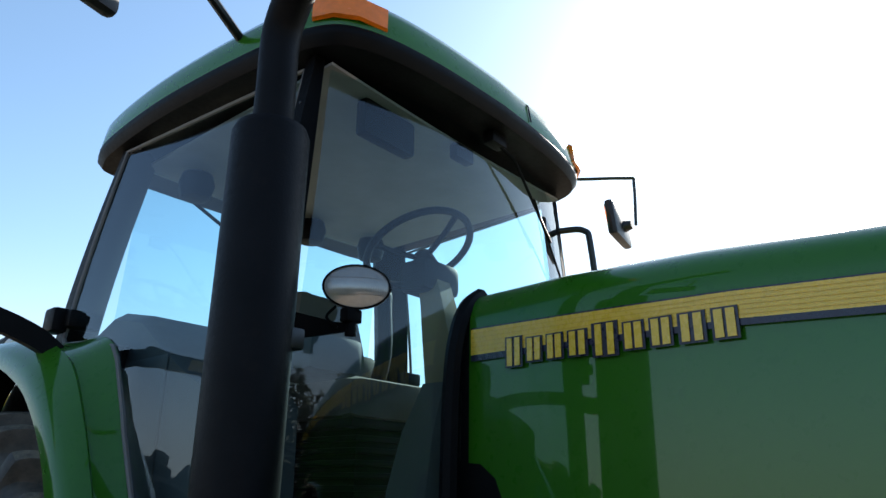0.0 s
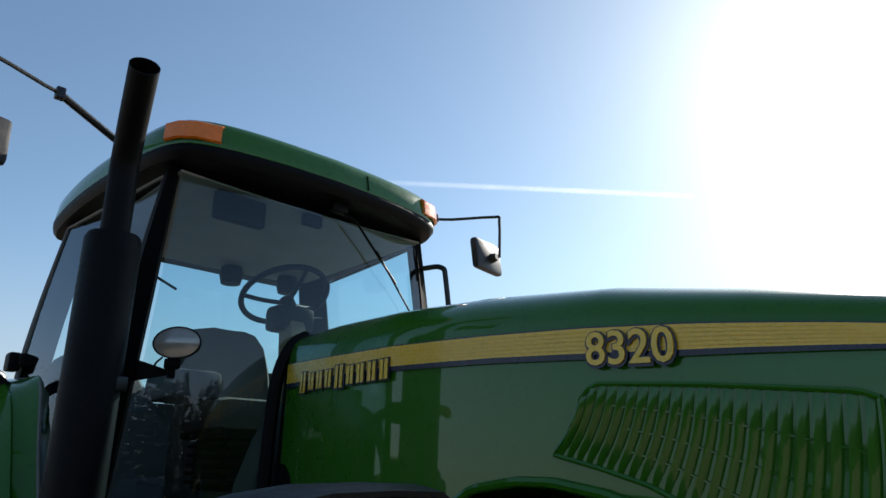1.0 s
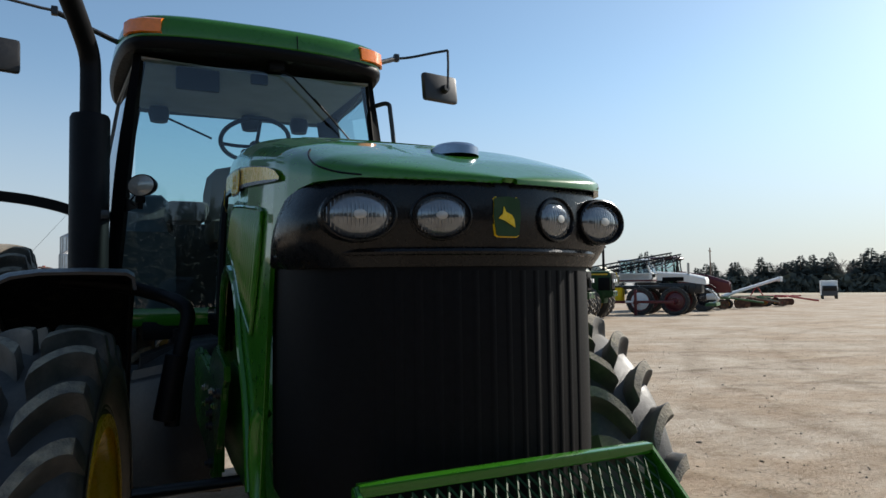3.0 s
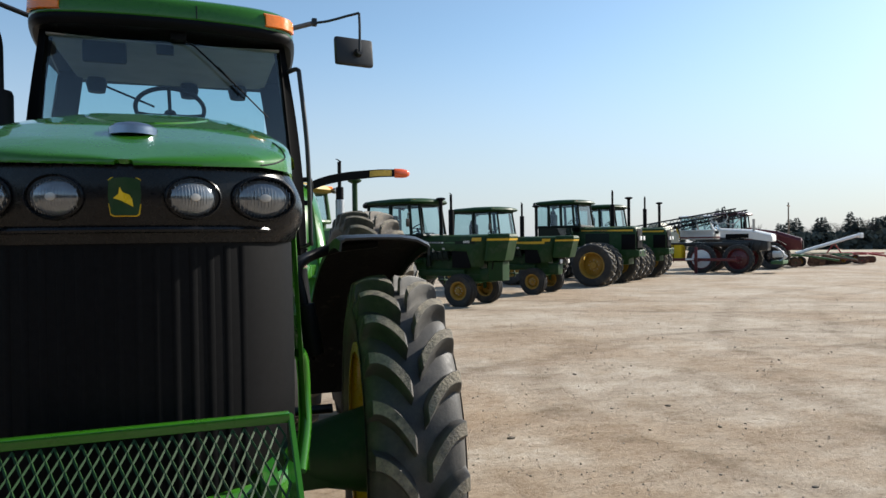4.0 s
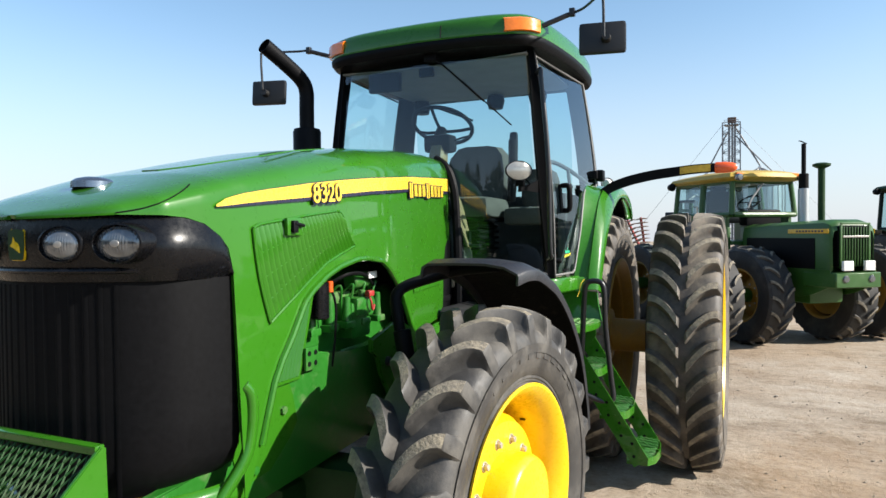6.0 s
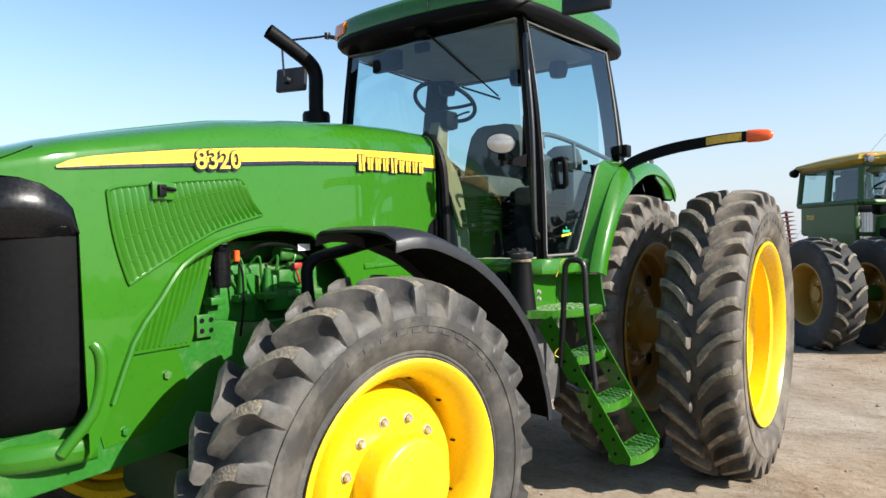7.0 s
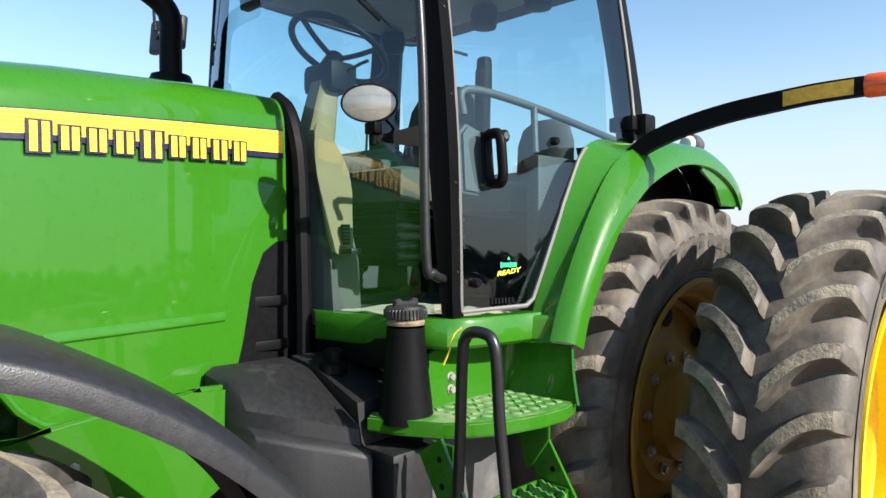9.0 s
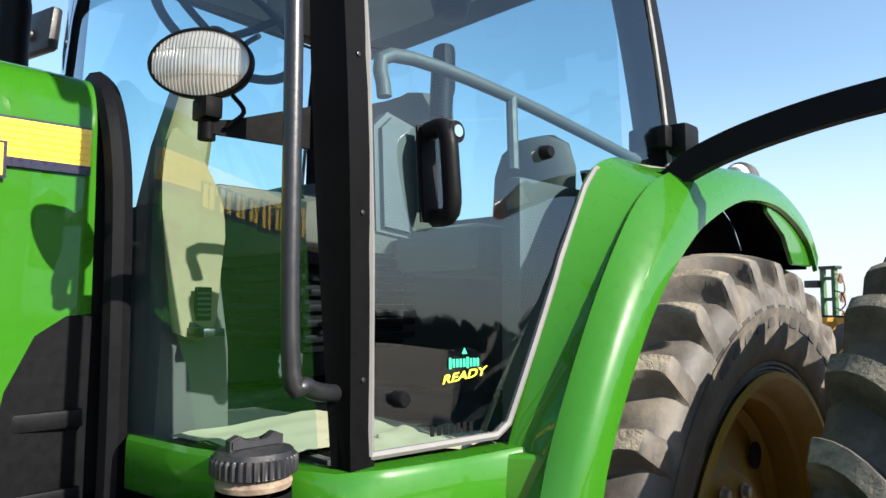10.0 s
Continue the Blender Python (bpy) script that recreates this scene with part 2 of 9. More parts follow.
def cyl(bm, a, b, r0, r1=None, n=20, bevel=0.0):
    """A capped cylinder or cone from a to b."""
    m, ln = frame_at(a, b)
    r1 = r0 if r1 is None else r1
    rings = [(0, 0), (r0, 0), (r1, ln), (0, ln)]
    if bevel:
        rings = [(0, 0), (r0 - bevel, 0), (r0, bevel), (r1, ln - bevel), (r1 - bevel, ln), (0, ln)]
    return lathe(bm, rings, m, n)


def lathe(bm, prof, m=None, n=32):
    """Turn a profile of (radius, along z) about z."""
    m = m or Matrix.Identity(4)
    rings = []
    for r, z in prof:
        if r <= 1e-6:
            rings.append([bm.verts.new(m @ Vector((0, 0, z)))])
        else:
            rings.append([bm.verts.new(m @ Vector((r * math.cos(2 * math.pi * i / n), r * math.sin(2 * math.pi * i / n), z))) for i in range(n)])
    for p, q in zip(rings, rings[1:]):
        for i in range(n):
            j = (i + 1) % n
            if len(p) == 1 and len(q) == 1:
                continue
            if len(p) == 1:
                bm.faces.new((p[0], q[i], q[j]))
            elif len(q) == 1:
                bm.faces.new((p[i], p[j], q[0]))
            else:
                bm.faces.new((p[i], p[j], q[j], q[i]))
    return bm


def smooth_path(pts, k=6):
    """Catmull-Rom through the points."""
    p = [Vector(q) for q in pts]
    p = [2 * p[0] - p[1]] + p + [2 * p[-1] - p[-2]]
    out = []
    for i in range(1, len(p) - 2):
        for s in range(k):
            t = s / k
            a, b, c, d = p[i - 1], p[i], p[i + 1], p[i + 2]
            out.append(0.5 * ((2 * b) + (c - a) * t + (2 * a - 5 * b + 4 * c - d) * t * t + (3 * b - a - 3 * c + d) * t ** 3))
    out.append(p[-2])
    return out


def tube(bm, pts, r, n=10, k=0, cap=True, flat=1.0):
    """A tube along the points; r one radius or one for each end; k > 0 rounds the path."""
    p = smooth_path(pts, k) if k else [Vector(q) for q in pts]
    rad = [r] * len(p) if isinstance(r, (int, float)) else [r[0] + (r[1] - r[0]) * i / (len(p) - 1) for i in range(len(p))]
    tang = [(p[min(i + 1, len(p) - 1)] - p[max(i - 1, 0)]).normalized() for i in range(len(p))]
    up = Vector((0, 0, 1)) if abs(tang[0].z) < 0.9 else Vector((1, 0, 0))
    side = tang[0].cross(up).normalized()
    rings = []
    for q, t, w in zip(p, tang, rad):
        side = (side - t * side.dot(t)).normalized()
        nrm = t.cross(side)
        rings.append([bm.verts.new(q + side * math.cos(2 * math.pi * i / n) * w + nrm * math.sin(2 * math.pi * i / n) * w * flat) for i in range(n)])
    for a, b in zip(rings, rings[1:]):
        for i in range(n):
            bm.faces.new((a[i], a[(i + 1) % n], b[(i + 1) % n], b[i]))
    if cap:
        bm.faces.new(rings[0][::-1])
        bm.faces.new(rings[-1])
    return bm


def loft(bm, rows, close=False, caps=False):
    """Skin rows of points of equal length; close joins each row's ends."""
    vs = [[bm.verts.new(p) for p in row] for row in rows]
    n = len(vs[0])
    for a, b in zip(vs, vs[1:]):
        for i in range(n if close else n - 1):
            j = (i + 1) % n
            if len({a[i], a[j], b[j], b[i]}) == 4:
                bm.faces.new((a[i], a[j], b[j], b[i]))
    if caps:
        bm.faces.new(vs[0][::-1])
        bm.faces.new(vs[-1])
    return bm


def solid(bm, thick):
    """Give an open skin thickness."""
    bmesh.ops.recalc_face_normals(bm, faces=bm.faces[:])
    bmesh.ops.solidify(bm, geom=bm.faces[:], thickness=thick)
    return bm


def plate(bm, poly, to3d, thick, bevel=0.0):
    """A flat plate: a 2D outline, mapped by to3d(u, v, w) with w from 0 to thick."""
    a = [bm.verts.new(to3d(u, v, 0)) for u, v in poly]
    b = [bm.verts.new(to3d(u, v, thick)) for u, v in poly]
    n = len(poly)
    f = [bm.faces.new(a[::-1]), bm.faces.new(b)]
    for i in range(n):
        f.append(bm.faces.new((a[i], a[(i + 1) % n], b[(i + 1) % n], b[i])))
    if bevel:
        ed = list({e for q in f[:2] for e in q.edges})
        bmesh.ops.bevel(bm, geom=ed, offset=bevel, segments=2, affect="EDGES")
    return bm


def interp(xs, ys, x):
    """Smooth monotone-ish interpolation of a table."""
    return float(np.interp(x, xs, ys))


def mirror_x(bm):
    """A mirrored copy of a bmesh across x = 0."""
    c = bm.copy()
    for v in c.verts:
        v.co.x = -v.co.x
    bmesh.ops.reverse_faces(c, faces=c.faces[:])
    return c


def both(name, bm, mat, parent, label=""):
    """A part and its mirror image on the other side."""
    c = mirror_x(bm)
    return part(name, bm, mat, parent, label), part(name, c, mat, parent, label)


# ---- ground ----
def ground_z(x, y):
    """The yard falls away gently from the tractor, with shallow ruts and a dip at the front wheels."""
    r = math.hypot(x - 1.0, y - 1.0)
    z = -0.0128 * max(0.0, r - 4.5)
    z -= 0.075 * math.exp(-((y + 0.1) ** 2 / 0.8 + x * x / 3.0))
    if r < 45:
        fade = 1 - r / 45
        z += fade * (0.016 * noise.noise(Vector((x * 0.35, y * 0.35, 0))) + 0.008 * noise.noise(Vector((x * 1.7, y * 1.7, 3))))
        z += fade * 0.006 * noise.noise(Vector(((x - 0.8 * y) * 0.9, (0.8 * x + y) * 0.3, 7)))
    return z


def build_ground():
    bm = mesh()
    rs = [0.0]
    r = 0.25
    while r < 3200:
        rs.append(r)
        r *= 1.045 if r < 60 else 1.25
        r += 0.04 if r < 20 else 0
    n = 150
    rows = []
    for r in rs[1:]:
        rows.append([Vector((1 + r * math.cos(2 * math.pi * i / n), 1 + r * math.sin(2 * math.pi * i / n), 0)) for i in range(n)])
    for row in rows:
        for p in row:
            p.z = ground_z(p.x, p.y)
    loft(bm, rows, close=True)
    c = bm.verts.new((1, 1, ground_z(1, 1)))
    bm.verts.ensure_lookup_table()
    first = bm.verts[:n]
    for i in range(n):
        bm.faces.new((c, first[i], first[(i + 1) % n]))
    g = part("ground", bm, DIRT)
    return structure(g, "dry pale brown dirt yard with gravel and tyre tracks", "ground")


def dirt_material():
    m = bpy.data.materials.new("dry packed dirt")
    m.use_nodes = True
    nt, b = m.node_tree, m.node_tree.nodes["Principled BSDF"]
    tc = nt.nodes.new("ShaderNodeTexCoord")

    def tex(s, detail=8, rough=0.65, stretch=None):
        n = nt.nodes.new("ShaderNodeTexNoise")
        n.inputs["Scale"].default_value, n.inputs["Detail"].default_value, n.inputs["Roughness"].default_value = s, detail, rough
        src = tc.outputs["Object"]
        if stretch:
            mp = nt.nodes.new("ShaderNodeMapping")
            mp.inputs["Rotation"].default_value = (0, 0, stretch[0])
            mp.inputs["Scale"].default_value = (stretch[1], stretch[2], 1)
            nt.links.new(src, mp.inputs["Vector"])
            src = mp.outputs[0]
        nt.links.new(src, n.inputs["Vector"])
        return n.outputs["Fac"]

    def ramp(src, stops):
        r = nt.nodes.new("ShaderNodeValToRGB")
        while len(r.color_ramp.elements) < len(stops):
            r.color_ramp.elements.new(0.5)
        for e, (p, c) in zip(r.color_ramp.elements, stops):
            e.position, e.color = p, (*c, 1)
        nt.links.new(src, r.inputs[0])
        return r.outputs[0]

    def mix(kind, f, a, c):
        x = nt.nodes.new("ShaderNodeMix")
        x.data_type, x.blend_type = "RGBA", kind
        if isinstance(f, float):
            x.inputs[0].default_value = f
        else:
            nt.links.new(f, x.inputs[0])
        nt.links.new(a, x.inputs[6])
        nt.links.new(c, x.inputs[7])
        return x.outputs[2]

    base = ramp(tex(0.45), [(0.25, (0.285, 0.232, 0.176)), (0.5, (0.380, 0.322, 0.255)), (0.75, (0.440, 0.382, 0.312))])
    tracks = ramp(tex(0.5, 8, 0.7, (0.93, 0.6, 1.5)), [(0.36, (0.70, 0.66, 0.62)), (0.5, (1, 1, 1)), (0.7, (1.08, 1.07, 1.05))])
    ruts = ramp(tex(0.42, 7, 0.65, (-0.70, 0.35, 1.6)), [(0.40, (1, 1, 1)), (0.455, (0.66, 0.62, 0.58)), (0.475, (0.78, 0.75, 0.72)), (0.52, (1, 1, 1)), (0.60, (1, 1, 1)), (0.63, (0.74, 0.71, 0.68)), (0.66, (1, 1, 1))])
    patch = ramp(tex(1.3, 10, 0.75), [(0.36, (0.70, 0.66, 0.61)), (0.47, (1, 1, 1)), (0.72, (1.10, 1.10, 1.10))])
    grit = ramp(tex(26, 10, 0.75), [(0.25, (0.62, 0.60, 0.57)), (0.5, (1, 1, 1)), (0.8, (1.15, 1.15, 1.15))])
    crumbs = ramp(tex(5.5, 12, 0.82, (0.75, 0.7, 1.5)), [(0.36, (0.60, 0.53, 0.46)), (0.46, (0.92, 0.90, 0.87)), (0.56, (1.03, 1.03, 1.03)), (0.70, (1.14, 1.14, 1.14))])
    brown = ramp(tex(0.22, 9, 0.72), [(0.42, (0.86, 0.76, 0.66)), (0.53, (1, 1, 1))])
    col = mix("MULTIPLY", 1.0, mix("MULTIPLY", 0.22, base, tracks), grit)
    col = mix("MULTIPLY", 0.7, mix("MULTIPLY", 0.8, col, crumbs), brown)
    col = mix("MULTIPLY", 0.85, mix("MULTIPLY", 0.30, col, ruts), patch)
    vor = nt.nodes.new("ShaderNodeTexVoronoi")
    vor.inputs["Scale"].default_value = 9.0
    nt.links.new(tc.outputs["Object"], vor.inputs["Vector"])
    dark = ramp(vor.outputs["Distance"], [(0.05, (0.45, 0.42, 0.38)), (0.13, (1, 1, 1))])
    col = mix("MULTIPLY", 0.22, col, dark)
    # curved wheel tracks
    wob = nt.nodes.new("ShaderNodeTexNoise")
    wob.inputs["Scale"].default_value, wob.inputs["Detail"].default_value = 1.1, 6
    nt.links.new(tc.outputs["Object"], wob.inputs["Vector"])
    bend = nt.nodes.new("ShaderNodeVectorMath")
    bend.operation = "MULTIPLY_ADD"
    bend.inputs[1].default_value = (0.7, 0.7, 0)
    nt.links.new(wob.outputs["Color"], bend.inputs[0])
    nt.links.new(tc.outputs["Object"], bend.inputs[2])
    for (cx, cy), radius, wide in (((13.4, -18.3), 25.3, 0.16), ((13.4, -18.3), 23.4, 0.13), ((8.0, 2.2), 4.6, 0.17), ((8.0, 2.2), 2.8, 0.14), ((30.0, -10.0), 27.0, 0.2), ((30.0, -10.0), 25.1, 0.2), ((14.0, 22.0), 20.5, 0.16), ((40.0, 60.0), 58.0, 0.3), ((40.0, 60.0), 55.0, 0.3)):
        dist, off, size, mask, fade = nt.nodes.new("ShaderNodeVectorMath"), nt.nodes.new("ShaderNodeMath"), nt.nodes.new("ShaderNodeMath"), nt.nodes.new("ShaderNodeMapRange"), nt.nodes.new("ShaderNodeMath")
        dist.operation, off.operation, size.operation, fade.operation = "DISTANCE", "SUBTRACT", "ABSOLUTE", "MULTIPLY"
        dist.inputs[1].default_value = (cx + 0.35, cy + 0.35, 0)
        nt.links.new(bend.outputs[0], dist.inputs[0])
        nt.links.new(dist.outputs["Value"], off.inputs[0])
        off.inputs[1].default_value = radius
        nt.links.new(off.outputs[0], size.inputs[0])
        nt.links.new(size.outputs[0], mask.inputs["Value"])
        mask.inputs["From Min"].default_value, mask.inputs["From Max"].default_value = wide * 0.4, wide * 1.5
        mask.inputs["To Min"].default_value, mask.inputs["To Max"].default_value = 0.62, 0.0
        nt.links.new(mask.outputs[0], fade.inputs[0])
        worn = nt.nodes.new("ShaderNodeMapRange")
        worn.inputs["From Min"].default_value, worn.inputs["From Max"].default_value = 0.40, 0.58
        nt.links.new(tex(0.9, 9, 0.75), worn.inputs["Value"])
        nt.links.new(worn.outputs[0], fade.inputs[1])
        dirt_rgb = nt.nodes.new("ShaderNodeRGB")
        dirt_rgb.outputs[0].default_value = (0.56, 0.51, 0.46, 1)
        col = mix("MULTIPLY", fade.outputs[0], col, dirt_rgb.outputs[0])
    nt.links.new(col, b.inputs["Base Color"])
    b.inputs["Roughness"].default_value = 0.95
    b.inputs["Specular IOR Level"].default_value = 0.15
    bp = nt.nodes.new("ShaderNodeBump")
    bp.inputs["Strength"].default_value, bp.inputs["Distance"].default_value = 0.8, 0.03
    nt.links.new(tex(9, 12, 0.75), bp.inputs["Height"])
    nt.links.new(bp.outputs[0], b.inputs["Normal"])
    return m


DIRT = dirt_material()
build_ground()


# ---- wheels ----
TO_X = pose(0, 0, 0, 0, 90, 0)


def tyre_mesh(R, W, rim):
    """Carcass of a tractor tyre, axis along x."""
    bm = mesh()
    side = [(rim - 0.015, 0.36), (rim + 0.010, 0.405), (rim + 0.018, 0.402), (rim + 0.022, 0.412), (rim + 0.030, 0.409), (rim + 0.034, 0.421), (rim + 0.044, 0.418), (rim + 0.048, 0.432), (rim + 0.10, 0.475), (rim * 0.45 + R * 0.55, 0.50),
            (R - 0.175, 0.497), (R - 0.135, 0.482), (R - 0.108, 0.452), (R - 0.090, 0.40), (R - 0.077, 0.28)]
    prof = [(r, -w * W) for r, w in side] + [(R - 0.070, 0)] + [(r, w * W) for r, w in reversed(side)]
    lathe(bm, prof + prof[:1], TO_X, 72)
    bmesh.ops.remove_doubles(bm, verts=bm.verts[:], dist=1e-5)
    return bm


def tread_mesh(R, W, count, way=1, lug_h=0.045, wear=0.0):
    """Curved chevron lugs; the ends near the middle lead as the wheel rolls towards -y."""
    bm = mesh()
    rnd_l = random.Random(int(R * 1000) + count)
    for side in (-1, 1):
        for i in range(count):
            a0 = 2 * math.pi * (i + (0.5 if side > 0 else 0)) / count
            rows = []
            scuff = rnd_l.uniform(-0.004, 0.004)
            for s in (0.0, 0.05, 0.13, 0.24, 0.36, 0.50, 0.64, 0.78, 0.90, 0.97, 1.0, 1.05):
                q = min(s, 1.0)
                x = side * (0.020 + (W * 0.452 - 0.018) * q)
                sweep = 0.160 * (R / 0.85) ** 0.5
                ang = a0 - way * (sweep / R) * (1 - (1 - q) ** 1.9)
                slope = sweep * 1.9 * (1 - q) ** 0.9 / (W * 0.452)
                tw = (0.0315 * math.sqrt(1 + 0.35 * slope * slope) - (0.007 if s == 0 else 0.001 if s == 0.05 else 0) + 0.006 * q ** 6) / R
                top = R + scuff * (1 - q) - (0.010 if s == 0 else 0.0) - 0.034 * q ** 3.0 - (0.010 if s == 1.0 else 0)
                base = R - 0.100 - 0.045 * max(0.0, (q - 0.6) / 0.4) ** 1.5
                if s > 1:
                    top, base, x = R - 0.125, R - 0.175, side * W * 0.488
                h = top - base
                row = []
                for rr, d in ((base, -2.5 * way), (base + 0.14 * h, -1.75 * way), (base + 0.38 * h, -1.22 * way), (base + 0.72 * h, -0.92 * way), (top - 0.005, -0.80 * way), (top, -0.68 * way), (top, 0.66 * way), (top - 0.005, 0.76 * way), (base + 0.55 * h, 0.86 * way), (base + 0.28 * h, 1.10 * way), (base + 0.10 * h, 1.55 * way), (base, 2.2 * way)):
                    an = ang + d * tw
                    row.append(Vector((x, -rr * math.sin(an), rr * math.cos(an))))
                rows.append(row)
            loft(bm, rows, close=True, caps=True)
    return bm


def tread_part(bm, parent, flank=None):
    """Lugs with scuffed dusty crowns and darker flanks."""
    t = part("tread", bm, LUG, parent, "worn lugs with dusty crowns")
    t.data.materials.append(flank or RUBBER)
    for p in t.data.polygons:
        rad = Vector((0, p.center.y, p.center.z)).normalized()
        p.material_index = 0 if p.normal.dot(rad) > 0.74 else 1
    return t


def ring_bars(parent, r, x, a0, a1, count, w, h, out=0.003):
    """Plain raised bars round a sidewall, where moulded writing stands."""
    for i in range(count):
        a = a0 + (a1 - a0) * i / max(1, count - 1)
        m = Matrix.Translation((x, -r * math.sin(a), r * math.cos(a))) @ Matrix.Rotation(a, 4, "X")
        part("sidewall_bar", box(mesh(), (0, 0, 0), (out * 2, w, h), m), RUBBER, parent)


def front_rim():
    """Deep yellow front rim, axis x, outside towards +x: flange at 0.17."""
    bm = mesh()
    r = 0.445
    prof = [(r - 0.03, -0.19), (r + 0.012, -0.19), (r + 0.012, -0.175), (r - 0.02, -0.16), (r - 0.05, -0.10), (r - 0.05, 0.10), (r - 0.015, 0.165), (r + 0.012, 0.178), (r + 0.016, 0.19),
            (r + 0.004, 0.194), (r - 0.012, 0.182), (r - 0.032, 0.155), (r - 0.062, 0.10), (r - 0.066, 0.0), (r - 0.07, -0.10), (r - 0.10, -0.115), (0.34, -0.06), (0.325, 0.03), (0.30, 0.065), (0.17, 0.07), (0.0, 0.07)]
    lathe(bm, [(a, b * (0.86 if abs(b) > 0.08 else 1)) for a, b in prof], TO_X, 72)
    return bm


def rear_rim(dish):
    """Wide rear rim; the disc sits far in (dish < 0) or near the outside."""
    bm = mesh()
    r = 0.585
    prof = [(r - 0.03, -0.21), (r + 0.012, -0.21), (r - 0.01, -0.19), (r - 0.055, -0.13), (r - 0.055, 0.13), (r - 0.01, 0.19), (r + 0.014, 0.205), (r + 0.014, 0.215), (r - 0.004, 0.216),
            (r - 0.03, 0.19), (r - 0.045, 0.14), (r - 0.07, 0.125), (r - 0.075, 0.06), (r - 0.072, 0.02), (r - 0.088, 0.0), (r - 0.088, dish + 0.03), (r - 0.11, dish), (0.33, dish + 0.02), (0.30, dish + 0.05), (0.15, dish + 0.06), (0.0, dish + 0.06)]
    lathe(bm, prof, TO_X, 72)
    return bm


def bolts(parent, ring, x, count, size=0.017, a0=0.2):
    """Hex bolts on washers in a ring, each a part of its own."""
    first = None
    for i in range(count):
        a = a0 + 2 * math.pi * i / count
        m = Matrix.Translation((x, -ring * math.sin(a), ring * math.cos(a)))
        if first is None:
            bm = mesh()
            lathe(bm, [(0, 0), (size * 1.45, 0), (size * 1.45, 0.005), (size * 1.1, 0.006)], TO_X, 16)
            lathe(bm, [(size, 0.005), (size, 0.019), (size * 0.8, 0.022), (0, 0.022)], TO_X, 6)
            first = part("bolt", bm, STEEL, parent, "zinc plated wheel bolt")
            first.matrix_basis = m
        else:
            again(first, parent, m)


def front_wheel(parent, m, flip):
    w = part("front_wheel", front_rim(), YELLOW, parent, "glossy yellow front wheel rim with deep dish")
    w.matrix_basis = m
    tm = tyre_mesh(0.755, 0.37, 0.445)
    ring_bars(w, 0.585, 0.1775, -0.85, 0.50, 11, 0.045, 0.055)
    part("tyre", tm, RUBBER, w, "dusty black radial tractor tyre")
    tread_part(tread_mesh(0.755, 0.37, 24, flip), w)
    bm = mesh()
    lathe(bm, [(0.192, 0.06), (0.190, 0.16), (0.176, 0.185), (0.165, 0.19), (0.0, 0.20)], TO_X, 40)
    part("hub", bm, YELLOW, w, "yellow planetary hub")
    bolts(w, 0.232, 0.066, 12, 0.0145)
    for i in range(12):
        a = 2 * math.pi * (i + 0.3) / 12
        bm = mesh()
        box(bm, (0.02, -0.380 * math.sin(a), 0.380 * math.cos(a)), (0.022, 0.02, 0.006), Matrix.Identity(4))
        part("rim_slot", bm, BLACK, w)
    return w


def rear_wheel(parent, m, flip, outer):
    # inner dual takes the dim yellow: its shade is put into the paint
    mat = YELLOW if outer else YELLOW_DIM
    w = part("rear_wheel", rear_rim(-0.14 if outer else 0.02), mat, parent, "bright yellow outer dual rim" if outer else "dusty yellow inner dual rim, dimmed to stand for shade")
    w.matrix_basis = m
    tm = tyre_mesh(0.945, 0.475, 0.585)
    ring_bars(w, 0.76, 0.2315, -0.62, 0.55, 11, 0.05, 0.06)
    part("tyre", tm, RUBBER_DUSTY, w, "dusty black rear tractor tyre")
    tread_part(tread_mesh(0.945, 0.475, 30, flip), w, RUBBER_DUSTY)
    bm = mesh()
    x = -0.08 if outer else 0.08
    lathe(bm, [(0.20, x), (0.20, x + 0.05), (0.13, x + 0.07), (0.12, x + (0.10 if outer else 0.42)), (0, x + (0.10 if outer else 0.42))], TO_X, 36)
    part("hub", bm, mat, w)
    if not outer:
        bolts(w, 0.25, 0.08, 10)
        for i in range(8):
            bm = mesh()
            a = 2 * math.pi * i / 8
            lathe(bm, [(0, 0.046), (0.045, 0.046), (0.045, 0.05), (0, 0.05)], Matrix.Translation((0, -0.42 * math.sin(a), 0.42 * math.cos(a))) @ TO_X, 18)
            part("hand_hole", bm, BLACK, w)
    return w


# ---- the large tractor: bonnet and nose ----
tractor = thing("tractor", "large green row crop tractor with yellow wheels and black cab posts", "tractor")

HOOD_Y = (-1.13, -0.97, -0.72, -0.425, -0.08, 0.33, 0.78, 1.18, 1.50)
HOOD_TOP = (1.795, 1.865, 1.945, 2.012, 2.087, 2.145, 2.190, 2.214, 2.218)
WIDE_Y = (-1.112, -1.105, -1.09, -1.06, -1.022, -0.93, -0.80, -0.70, -0.40, 0.0, 0.40, 0.70, 1.10, 1.50)
WIDE_X = (0.02, 0.09, 0.16, 0.245, 0.315, 0.388, 0.416, 0.426, 0.436, 0.412, 0.375, 0.335, 0.268, 0.195)
LOW_Y = (-1.112, -1.022, -0.93, -0.86, -0.80, -0.745, -0.715, -0.701, -0.698, -0.665, -0.62, -0.58, -0.542, -0.50, -0.442, -0.40, -0.36, -0.30, -0.20, -0.10, 0.04, 0.15, 0.30, 0.38, 0.465, 0.53, 0.585, 0.645, 0.70, 0.75, 1.118, 1.211, 1.261, 1.278, 1.306, 1.322, 1.346, 1.394, 1.451, 1.50)
